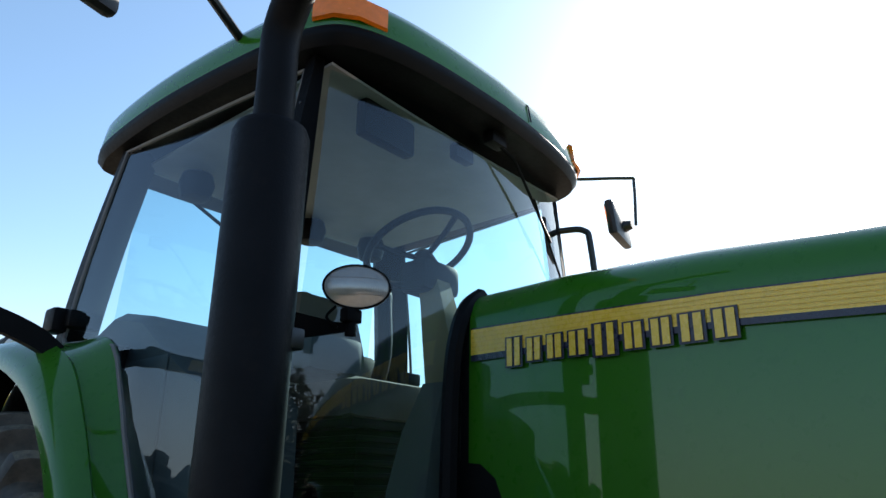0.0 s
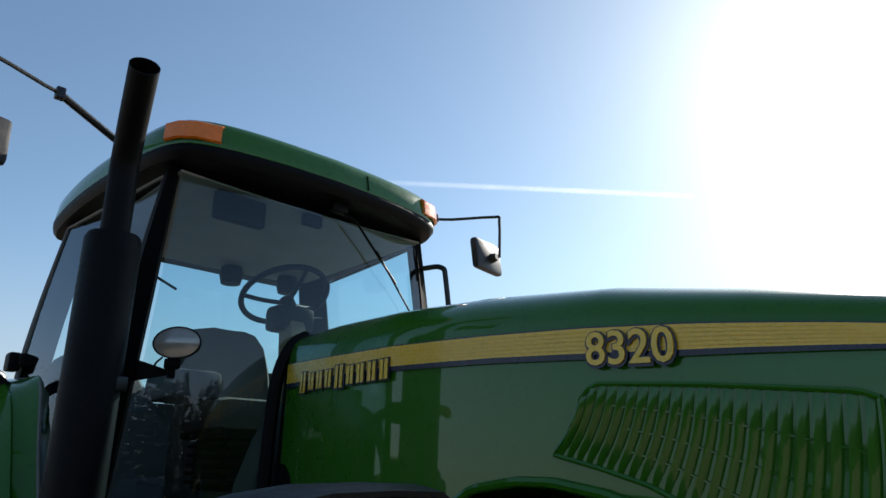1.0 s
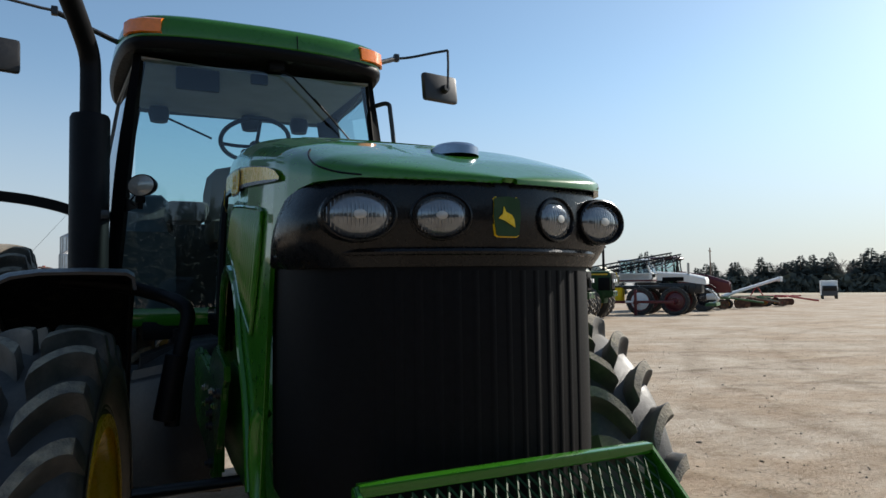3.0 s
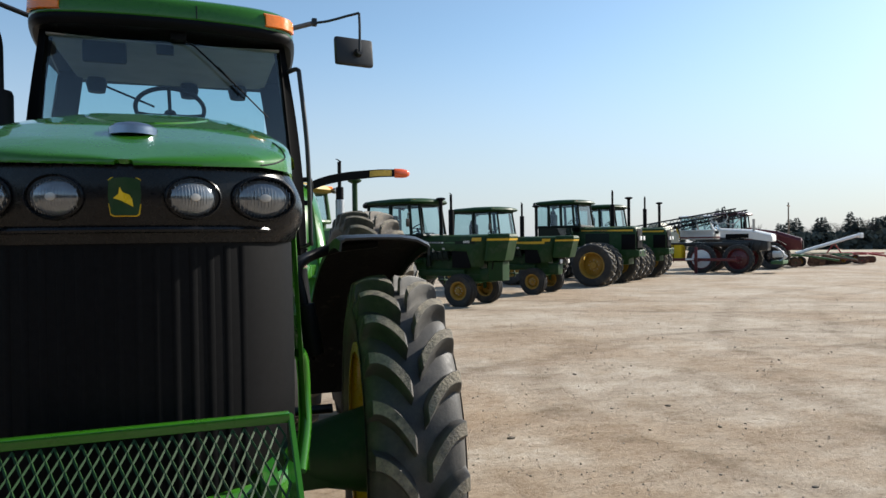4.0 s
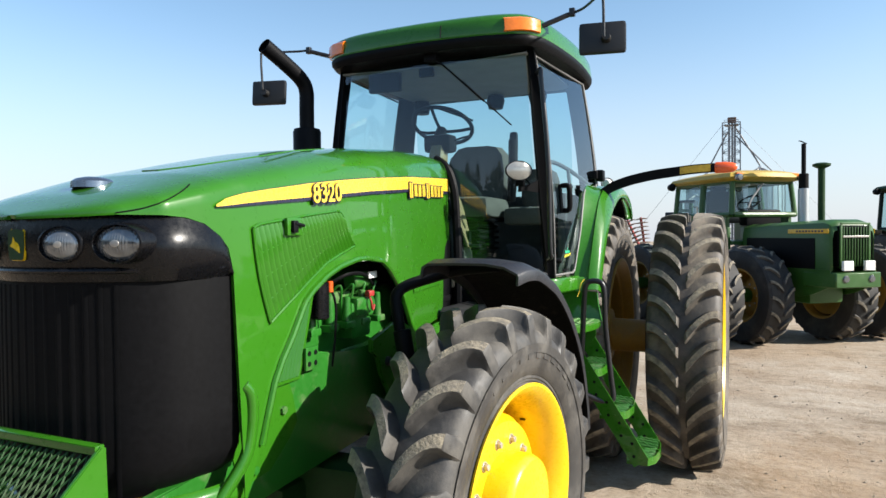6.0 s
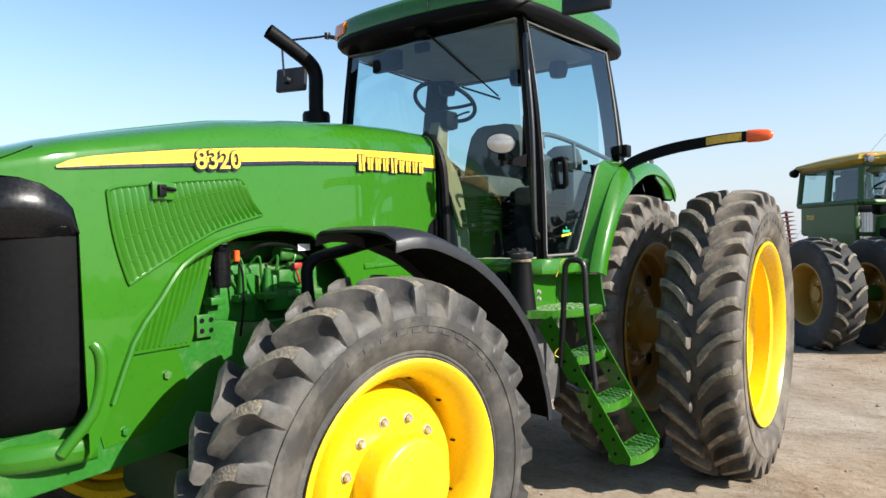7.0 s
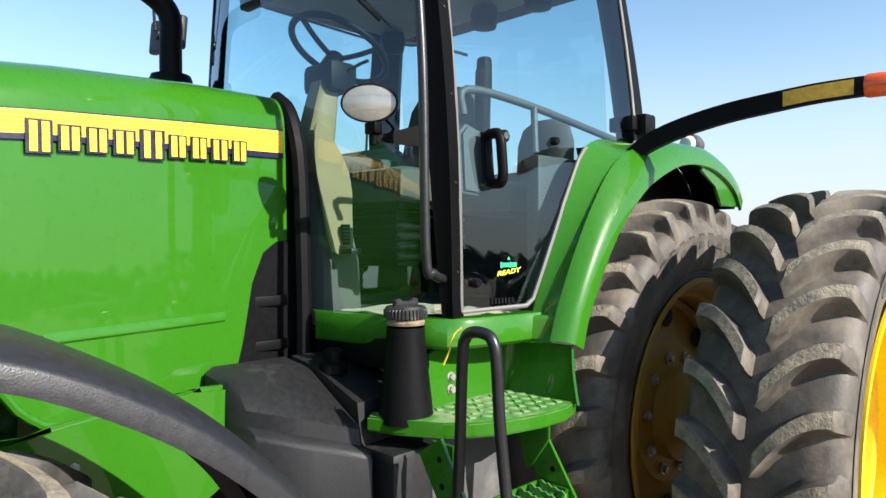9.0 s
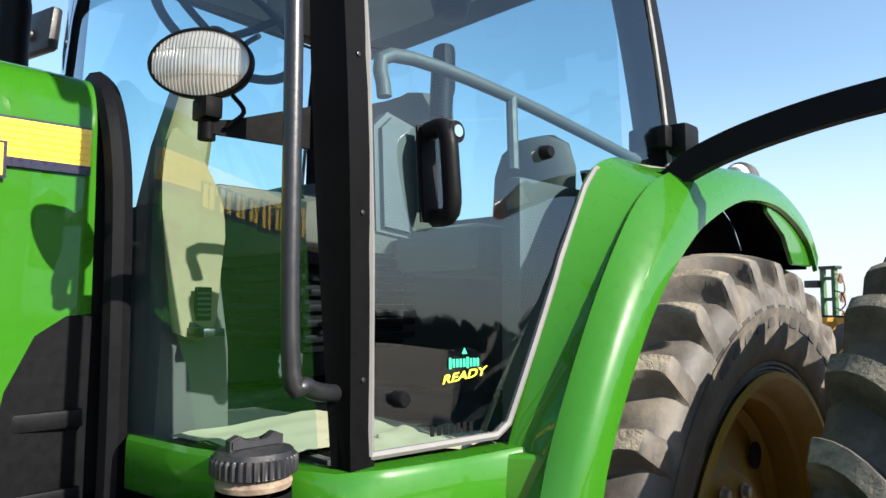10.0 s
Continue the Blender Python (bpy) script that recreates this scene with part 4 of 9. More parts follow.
box(bm, (0, 0.03, 0.70), (1.35, 0.22, 0.20), None, 0.04)
box(bm, (0, -0.02, 0.62), (0.5, 0.42, 0.25), None, 0.05)
for sx in (-1, 1):
    cyl(bm, (sx * 0.55, 0.03, 0.72), (sx * 0.86, 0.03, 0.72), 0.12, 0.19, 24)
# axle wears the darkest green, with the shadow under the nose put into it
part("front_axle", bm, GREEN_OLD_SHADE, tractor, "green front axle housing")
bm = mesh()
cyl(bm, (-1.5, REAR_Y, REAR_Z), (1.5, REAR_Y, REAR_Z), 0.075, None, 24)
part("rear_axle_bar", bm, STEEL, tractor, "long steel rear axle bar")
bm = mesh()
box(bm, (0, REAR_Y - 0.15, 0.95), (0.62, 1.0, 0.62), None, 0.08)
cyl(bm, (-0.62, REAR_Y, REAR_Z), (0.62, REAR_Y, REAR_Z), 0.19, None, 28)
part("transmission", bm, GREEN_FRAME, tractor, "green rear transmission housing")

# side frame rails with bolts, seen through the engine opening
for sx in (-1, 1):
    bm = mesh()
    prof = [(-1.02, 0.78), (-1.02, 0.98), (-0.62, 1.0), (-0.48, 1.18), (-0.40, 1.26), (-0.12, 1.275), (0.10, 1.235), (0.30, 1.245), (0.50, 1.275), (0.56, 1.20), (1.25, 1.20), (1.25, 0.98), (0.5, 0.86), (-0.3, 0.82)]
    plate(bm, prof, lambda u, v, w, s=sx: Vector((s * (0.30 + w), u, v)), 0.05, 0.008)
    rail = part("frame_rail", bm, GREEN_FRAME, tractor, "green cast side frame rail")
    for k, (yy, zz) in enumerate([(0.60, 1.10), (0.62, 1.03), (0.75, 1.12), (0.80, 1.02), (1.05, 1.14), (1.1, 1.05), (-0.36, 1.10), (-0.52, 0.93)]):
        bm = mesh()
        lathe(bm, [(0.016, 0), (0.016, 0.016), (0, 0.018)], Matrix.Translation((sx * 0.350, yy, zz)) @ (TO_X if sx > 0 else TO_X.inverted()), 6)
        part("bolt", bm, GREEN_FRAME, rail)
    # drilled bracket
    bm = mesh()
    box(bm, (sx * 0.372, -0.205, 1.265), (0.012, 0.082, 0.088), None, 0.004)
    br = part("bracket", bm, GREEN_FRAME, rail)
    for i in range(2):
        for j in range(2):
            bm = mesh()
            lathe(bm, [(0, 0), (0.010, 0), (0.010, 0.003), (0, 0.003)], Matrix.Translation((sx * 0.377, -0.225 + 0.040 * i, 1.246 + 0.040 * j)) @ (TO_X if sx > 0 else TO_X.inverted()), 12)
            part("bolt_hole", bm, BLACK, br)

# cast axle support with its bolts, and the drag link
for sx in (-1, 1):
    bm = mesh()
    prof = [(0.17, 1.285), (0.40, 1.345), (0.45, 1.335), (0.59, 1.27), (0.575, 0.80), (0.52, 0.80), (0.47, 0.90), (0.40, 0.93), (0.34, 0.99), (0.30, 1.07), (0.25, 1.12), (0.235, 1.20), (0.17, 1.23)]
    plate(bm, prof, lambda u, v, w, s=sx: Vector((s * (0.40 + w), u, v)), 0.024, 0.006)
    sup = part("axle_support", bm, GREEN, tractor, "green cast axle support plate")
    for yy, zz in ((0.51, 1.115), (0.51, 1.065), (0.51, 1.015), (0.535, 0.86), (0.30, 1.17)):
        bm = mesh()
        lathe(bm, [(0.021, 0), (0.021, 0.014), (0.012, 0.016), (0.012, 0.026), (0, 0.027)], Matrix.Translation((sx * 0.422, yy, zz)) @ (TO_X if sx > 0 else TO_X.inverted()), 12)
        part("bolt", bm, BLACK_METAL, sup, "dark bolt head")
bm = mesh()
tube(bm, [(-0.72, 0.30, 0.84), (0.72, 0.30, 0.84)], 0.022, 10)
part("drag_link", bm, BLACK_METAL, tractor, "dark steering drag link")

# engine: block, injection lines, filters, alternator
engine = part("engine", box(mesh(), (0, 0.10, 1.24), (0.50, 1.15, 0.50), None, 0.03), GREEN_FRAME, tractor, "green engine block with bolted covers")
for nm, c, sz in (("rocker_cover", (0, 0.10, 1.54), (0.30, 1.05, 0.10)), ("timing_cover", (0.265, -0.02, 1.34), (0.05, 0.24, 0.22)), ("pump_housing", (0.285, 0.24, 1.36), (0.09, 0.16, 0.16)), ("oil_gallery", (0.275, 0.10, 1.10), (0.12, 0.55, 0.07))):
    part(nm, box(mesh(), c, sz, None, 0.016), GREEN_FRAME, engine)
for sx in (-1, 1):
    bm = mesh()
    cyl(bm, (sx * 0.24, 0.30, 1.42), (sx * 0.34, 0.30, 1.42), 0.06, 0.05, 18, 0.006)
    box(bm, (sx * 0.30, 0.24, 1.42), (0.09, 0.12, 0.08), None, 0.01)
    pump = part("fuel_pump", bm, GREEN_FRAME, tractor, "green fuel pump with injection pipes")
    for k in range(5):
        bm = mesh()
        cyl(bm, (sx * 0.315, -0.12 + 0.13 * k, 1.36), (sx * 0.315, -0.12 + 0.13 * k, 1.47 + 0.02 * (k % 2)), 0.020, 0.016, 12, 0.003)
        box(bm, (sx * 0.31, -0.12 + 0.13 * k, 1.35), (0.06, 0.07, 0.03), None, 0.006)
        part("injector", bm, GREEN_FRAME, pump)
    for k in range(6):
        bm = mesh()
        tube(bm, [(sx * 0.26, -0.14 + 0.11 * k, 1.48), (sx * 0.31, -0.10 + 0.10 * k, 1.52), (sx * 0.30, -0.04 + 0.08 * k, 1.44), (sx * 0.29, 0.05 + 0.05 * k, 1.32)], 0.006, 6, 5)
        part("injection_pipe", bm, GREEN_FRAME, pump)
    bm = mesh()
    cyl(bm, (sx * 0.28, 0.22, 1.53), (sx * 0.28, 0.36, 1.53), 0.035, None, 16, 0.005)
    part("primer_pump", bm, GREEN_FRAME, pump)
    bm = mesh()
    cyl(bm, (sx * 0.355, -0.12, 1.405), (sx * 0.355, -0.12, 1.55), 0.038, None, 24, 0.006)
    cyl(bm, (sx * 0.355, -0.12, 1.55), (sx * 0.355, -0.12, 1.575), 0.028, None, 20, 0.004)
    flt = part("fuel_filter", bm, BLACK_GLOSS, tractor, "black fuel filter canister")
    bm = mesh()
    lathe(bm, [(0.028, 0), (0.026, 0.02), (0.012, 0.045), (0.008, 0.05), (0.007, 0.075), (0, 0.075)], Matrix.Translation((sx * 0.355, -0.12, 1.575)), 18)
    part("filter_nut", bm, STEEL, flt)
    bm = mesh()
    tube(bm, [(sx * 0.35, -0.05, 1.54), (sx * 0.37, -0.03, 1.46), (sx * 0.36, -0.02, 1.32), (sx * 0.35, -0.03, 1.20)], 0.005, 6, 6)
    tube(bm, [(sx * 0.30, 0.02, 1.53), (sx * 0.35, 0.10, 1.57), (sx * 0.34, 0.25, 1.56), (sx * 0.30, 0.40, 1.50)], 0.008, 6, 6)
    part("engine_hose", bm, BLACK, tractor)
    bm = mesh()
    cyl(bm, (sx * 0.355, -0.045, 1.505), (sx * 0.355, -0.045, 1.55), 0.013, None, 12, 0.002)
    part("filler_cap", bm, REDLENS, tractor, "orange filler cap")
    bm = mesh()
    tube(bm, [(sx * 0.35, 0.27, 1.465), (sx * 0.365, 0.265, 1.44), (sx * 0.36, 0.285, 1.40), (sx * 0.355, 0.31, 1.42)], 0.005, 8, 5)
    box(bm, (sx * 0.355, 0.27, 1.475), (0.026, 0.045, 0.026), None, 0.006)
    part("red_terminal", bm, RED, tractor, "red battery cable boot")
    bm = mesh()
    box(bm, (sx * 0.335, 0.33, 1.555), (0.006, 0.07, 0.03), pose(0, 0, 0), 0.001)
    part("warning_label", bm, WHITE, tractor)
# radiator block behind the grille keeps the nose dark
bm = mesh()
box(bm, (0, -0.72, 1.40), (0.70, 0.20, 0.72), None, 0.01)
part("radiator", bm, BLACK, tractor)

# black sheet added across the bay so that its depth stays dark
bm = mesh()
box(bm, (0, 1.16, 1.40), (0.44, 0.02, 0.62), None, 0.004)
part("firewall", bm, BLACK, tractor, "black sheet added to keep the engine bay dark")

# black ribbed shroud between bonnet and cab, both sides
for sx in (-1, 1):
    bm = mesh()
    prof = [(1.22, 1.240), (1.275, 1.363), (1.305, 1.52), (1.345, 1.63), (1.39, 1.672), (1.44, 1.698), (1.545, 1.705), (1.545, 1.28), (1.47, 1.250)]
    plate(bm, prof, lambda u, v, w, s=sx: Vector((s * (hood_wide(u) * 1.03 - 0.014 + w), u, v)), 0.012, 0.004)
    for zc in (1.495, 1.345):
        box(bm, (sx * (hood_wide(1.42) * 1.03 + 0.002), 1.425, zc), (0.016, 0.13, 0.036), Matrix.Translation((sx * 0, 0, 0)), 0.007)
    part("shroud", bm, BLACK, tractor, "black ribbed rear bonnet shroud")
    bm = mesh()
    tube(bm, [(sx * 0.10, 1.525, 2.21), (sx * 0.17, 1.525, 2.16), (sx * 0.215, 1.53, 2.06), (sx * 0.235, 1.535, 1.9), (sx * 0.25, 1.535, 1.5), (sx * 0.25, 1.535, 1.3)], 0.028, 8, 4)
    part("cowl_seal", bm, BLACK, tractor)
bm = mesh()
zs = np.linspace(1.34, hood_top(1.5) - 0.004, 22)
ring = [(hood_side(1.5, z) - 0.004, z) for z in zs] + [(-hood_side(1.5, z) + 0.004, z) for z in reversed(zs)]
plate(bm, ring, lambda u, v, w: Vector((u, 1.502 + w, v)), 0.030)
part("cowl_panel", bm, BLACK, tractor, "black cowl between bonnet and windscreen")

# ---- cab shell ----
def cab_x(y, z):
    """Half width of the cab's side glass."""
    lo = 0.80 + 0.18 * min(max(y - 1.68, 0), 0.5)
    hi = 0.680 + 0.085 * (y - 1.70)
    s = (z - 1.46) / 1.41
    return lo + (hi - lo) * s + 0.034 * math.sin(math.pi * min(max(s, 0), 1))


def wind_point(u, v):
    """The bowed windscreen: u from -1 to 1, v from its foot to its head."""
    x = u * (0.775 + (0.655 - 0.775) * v)
    y = 1.545 + 0.055 * v + u * u * (0.13 - 0.045 * v) - 0.02 * math.sin(math.pi * v)
    return Vector((x, y, 1.46 + 1.40 * v))


cab = part("cab_base", box(mesh(), (0, 2.2, 1.34), (1.30, 1.25, 0.10), None, 0.02), BLACK, tractor, "cab floor")
bm = mesh()
loft(bm, [[wind_point(u, v) for u in np.linspace(-0.985, 0.985, 25)] for v in np.linspace(0, 1, 13)])
part("windscreen", bm, GLASS_CAB, tractor, "large bowed tinted windscreen")
DOOR = [(1.735, 1.475), (2.00, 1.480), (2.03, 1.50), (2.06, 1.56), (2.11, 1.66), (2.19, 1.82), (2.30, 1.985), (2.345, 2.03), (2.42, 2.056), (2.68, 2.075), (2.705, 2.10), (2.70, 2.84), (1.745, 2.84)]
for sx in (-1, 1):
    bm = mesh()
    # side glass filled from rows across the door outline
    rows = []
    for z in np.linspace(1.476, 2.84, 22):
        y0 = 1.735
        y1 = interp((1.476, 1.50, 1.56, 1.66, 1.82, 1.985, 2.03, 2.056, 2.075, 2.10, 2.84), (2.0, 2.03, 2.06, 2.11, 2.19, 2.30, 2.345, 2.42, 2.68, 2.705, 2.70), z)
        rows.append([Vector((sx * cab_x(y, z), y, z)) for y in np.linspace(y0, y1, 16)])
    loft(bm, rows)
    pane = part("door_glass" if sx > 0 else "side_glass", bm, GLASS_CAB, tractor, "tinted full height glass door" if sx > 0 else "tinted side window")
    bm = mesh()
    ring = DOOR + DOOR[:1]
    pts = []
    for (ya, za), (yb, zb) in zip(ring, ring[1:]):
        for t in np.linspace(0, 1, 5)[:-1]:
            y, z = ya + (yb - ya) * t, za + (zb - za) * t
            pts.append(Vector((sx * (cab_x(y, z) + 0.003), y, z)))
    tube(bm, pts + pts[:1], 0.0075, 6, cap=False)
    part("glass_seal", bm, SEAL, pane, "worn grey rubber door seal")
    # posts
    bm = mesh()
    rows = []
    for z in np.linspace(1.40, 2.90, 14):
        x, v = cab_x(1.70, z), (z - 1.46) / 1.40
        w = wind_point(1.0, v)
        rows.append([Vector((sx * (x + 0.012), 1.742, z)), Vector((sx * (x + 0.016), 1.69, z)), Vector((sx * (w.x + 0.022), w.y + 0.012, z)), Vector((sx * (w.x + 0.010), w.y + 0.004, z)),
                     Vector((sx * (w.x - 0.010), w.y + 0.03, z)), Vector((sx * (x - 0.05), 1.735, z))])
    loft(bm, rows, close=True, caps=True)
    post = part("front_post", bm, BLACK_POST, tractor, "black front cab post")
    for zz in np.linspace(1.6, 2.7, 5):
        bm = mesh()
        lathe(bm, [(0.005, 0), (0.004, 0.003), (0, 0.004)], Matrix.Translation((sx * (cab_x(1.70, zz) + 0.014), 1.716, zz)) @ (TO_X if sx > 0 else TO_X.inverted()), 8)
        part("rivet", bm, BLACK_METAL, post)
    bm = mesh()
    rows = []
    for z in np.linspace(1.95, 2.90, 10):
        x = cab_x(2.78, z)
        yb = 2.80 - 0.10 * (z - 2.0) * 0.6
        rows.append([Vector((sx * (x - 0.01), yb - 0.07, z)), Vector((sx * (x - 0.005), yb, z)), Vector((sx * (x - 0.03), yb + 0.05, z)), Vector((sx * (x - 0.13), yb + 0.06, z)), Vector((sx * (x - 0.15), yb + 0.02, z)), Vector((sx * (x - 0.08), yb - 0.05, z))])
    loft(bm, rows, close=True, caps=True)
    part("rear_post", bm, BLACK, tractor, "dark rear cab post")
    # green sill below the glass
    bm = mesh()
    plan = [(0.30, 1.545), (0.50, 1.575), (0.70, 1.63), (0.80, 1.675), (0.835, 1.76), (0.862, 1.90), (0.875, 2.04), (0.89, 2.06)]
    rows = [[Vector((sx * (x + o), y - o * 0.5, z)) for x, y in plan] for z, o in ((1.365, 0.012), (1.375, 0.022), (1.445, 0.022), (1.458, 0.014), (1.460, -0.03))]
    loft(bm, rows)
    part("cab_sill", solid(bm, 0.008), GREEN, tractor, "green cab sill panel")
# rear wall and glass
bm = mesh()
loft(bm, [[Vector((x, y, z)) for x in np.linspace(-0.66, 0.66, 9)] for y, z in ((2.84, 2.02), (2.83, 2.2), (2.78, 2.86))])
part("rear_glass", bm, GLASS_CAB, tractor, "tinted rear window")
bm = mesh()
box(bm, (0, 2.84, 1.68), (1.44, 0.06, 0.70), None, 0.02)
part("rear_wall", bm, INTERIOR_GREY, tractor)
for sx in (-1, 1):
    bm = mesh()
    box(bm, (sx * 0.74, 2.52, 1.70), (0.06, 0.66, 0.62), None, 0.02)
    part("side_wall", bm, INTERIOR_GREY, tractor)

# ---- roof ----
ROOF = [(0.0, 1.475), (0.30, 1.488), (0.52, 1.515), (0.655, 1.56), (0.725, 1.63), (0.768, 1.78), (0.805, 2.1), (0.822, 2.45), (0.812, 2.78), (0.785, 2.93), (0.72, 3.0), (0.40, 3.03), (0.0, 3.035)]
roof_half = smooth_path([(x, y, 0) for x, y in ROOF], 4)
roof_plan = roof_half + [Vector((-p.x, p.y, 0)) for p in reversed(roof_half[1:-1])]


def roof_ring(z, inset, sag=1.0):
    c = Vector((0, 2.25, 0))
    out = []
    for p in roof_plan:
        d = (p - c)
        q = c + d * (1 - inset / d.length)
        dip = 0.022 * max(0.0, (q.y - 2.2) / 0.85) ** 2 + 0.025 * max(0.0, (1.9 - q.y) / 0.45) ** 2 * 0.4
        out.append(Vector((q.x, q.y, z - sag * dip + 0.012 * (1 - (q.x / 0.8) ** 2))))
    return out


bm = mesh()
loft(bm, [roof_ring(2.930, 0.004), roof_ring(2.945, 0.0), roof_ring(3.020, 0.010), roof_ring(3.052, 0.028), roof_ring(3.072, 0.07), roof_ring(3.090, 0.20), roof_ring(3.105, 0.45), roof_ring(3.11, 0.70)], close=True)
bmesh.ops.holes_fill(bm, edges=[e for e in bm.edges if e.is_boundary and e.verts[0].co.z > 3.0], sides=0)
roof = part("roof", bm, GREEN, tractor, "green domed cab roof with black underside")
bm = mesh()
loft(bm, [roof_ring(2.945, 0.010), roof_ring(2.925, -0.004), roof_ring(2.900, -0.002), roof_ring(2.872, 0.02), roof_ring(2.868, 0.10, 0.6), roof_ring(2.872, 0.22, 0.3), roof_ring(2.875, 0.5, 0.1)], close=True)
bmesh.ops.holes_fill(bm, edges=[e for e in bm.edges if e.is_boundary and (e.verts[0].co.xy - Vector((0, 2.25))).length < 0.7], sides=0)
part("roof_underside", bm, BLACK, roof, "black roof underside and gutter")
bm = mesh()
tube(bm, [(0.165, 1.4755, 2.945), (0.165, 1.487, 3.02), (0.165, 1.55, 3.075), (0.165, 1.9, 3.105)], 0.003, 5)
part("roof_seam", bm, BLACK, roof)
bm = mesh()
tube(bm, [(0.585, 1.530, 2.945), (0.585, 1.545, 3.02), (0.585, 1.60, 3.066)], 0.003, 5)
part("roof_seam", bm, BLACK, roof)
bm = mesh()
loft(bm, [[Vector((x, y, 2.855 - 0.02 * math.cos(x * 2))) for x in np.linspace(-0.66, 0.66, 9)] for y in np.linspace(1.66, 2.80, 9)])
part("headliner", solid(bm, 0.01), LINER, tractor, "grey fabric headliner")
for sx in (-1, 1):
    bm = mesh()
    pl = [(sx * 0.560, 1.528), (sx * 0.655, 1.552), (sx * 0.715, 1.600), (sx * 0.742, 1.665)]
    loft(bm, [[Vector((x + sx * o, y - o, z)) for x, y in pl] for z, o in ((2.948, 0.002), (2.953, 0.012), (3.025, 0.008), (3.035, -0.004))])
    part("amber_lamp", solid(bm, 0.03), AMBER, roof, "amber corner warning lamp")
    # mirror on a thin bent arm
    bm = mesh()
    if sx > 0:
        arm_path, clamp = [(0.74, 1.72, 3.015), (0.90, 1.80, 3.085), (1.00, 1.74, 3.092), (1.135, 1.53, 3.085), (1.156, 1.51, 3.06), (1.158, 1.52, 2.84)], Vector((0.90, 1.80, 3.085))
    else:
        arm_path, clamp = [(-0.79, 1.985, 3.028), (-1.085, 1.88, 3.108), (-1.16, 1.84, 3.108), (-1.36, 1.71, 3.088), (-1.388, 1.69, 3.06), (-1.385, 1.70, 2.82)], Vector((-1.085, 1.88, 3.108))
    tube(bm, arm_path, 0.0085, 8, 3)
    tube(bm, [(0.70, 1.70, 2.99) if sx > 0 else (-0.78, 1.99, 3.02), clamp], 0.016, 8)
    box(bm, clamp + Vector((sx * 0.012, 0, 0.008)), (0.035, 0.035, 0.05), None, 0.006)
    arm = part("mirror_arm", bm, BLACK_METAL, tractor, "thin bent black mirror arm")
    m = (Matrix.Translation((1.135, 1.60, 2.855)) @ Matrix.Rotation(radians(10), 4, "Z") if sx > 0 else Matrix.Translation((-1.375, 1.765, 2.805)) @ Matrix.Rotation(radians(14), 4, "Z")) @ Matrix.Rotation(radians(-6), 4, "X")
    bm = mesh()
    box(bm, (0, 0, 0), (0.265, 0.045, 0.185), m, 0.020)
    cyl(bm, m @ Vector((sx * 0.02, -0.022, -0.01)), m @ Vector((sx * 0.02, -0.06, -0.01)), 0.030, 0.022, 14)
    mir = part("mirror", bm, MIRROR_CASE, arm, "rounded black mirror housing")
    bm = mesh()
    box(bm, (0, 0.024, 0), (0.235, 0.004, 0.155), m)
    part("mirror_glass", bm, CHROME, mir)

# ---- exhaust stack ----
bm = mesh()
EX = Vector((-0.905, 1.575, 0))
lathe(bm, [(0.075, 1.25), (0.092, 1.26), (0.096, 2.455), (0.088, 2.475), (0.060, 2.478), (0.058, 2.40)], Matrix.Translation(EX), 32)
stack = part("exhaust_shield", bm, EXHAUST, tractor, "wide dark exhaust heat shield")
bm = mesh()
tube(bm, [(EX.x, EX.y, 2.40), (EX.x, EX.y, 2.60), (EX.x - 0.002, EX.y, 2.74), (EX.x - 0.014, EX.y - 0.045, 2.815), (EX.x - 0.045, EX.y - 0.160, 2.890), (EX.x - 0.092, EX.y - 0.335, 2.985)], 0.051, 22, 6, cap=False)
part("exhaust_pipe", solid(bm, 0.004), EXHAUST, stack, "bent exhaust pipe")
bm = mesh()
d = Vector((-0.047, -0.175, 0.095)).normalized()
cyl(bm, Vector((EX.x - 0.072, EX.y - 0.260, 2.944)), Vector((EX.x - 0.072, EX.y - 0.260, 2.944)) + d * 0.002, 0.046, None, 20)
part("exhaust_mouth", bm, BLACK, stack)
bm = mesh()
box(bm, (-0.84, 1.60, 1.95), (0.06, 0.20, 0.05), None, 0.008)
part("exhaust_bracket", bm, BLACK_METAL, stack)
bm = mesh()
box(bm, (-0.80, 1.50, 1.30), (0.25, 0.16, 0.12), None, 0.02)
part("exhaust_bracket", bm, BLACK_METAL, stack)

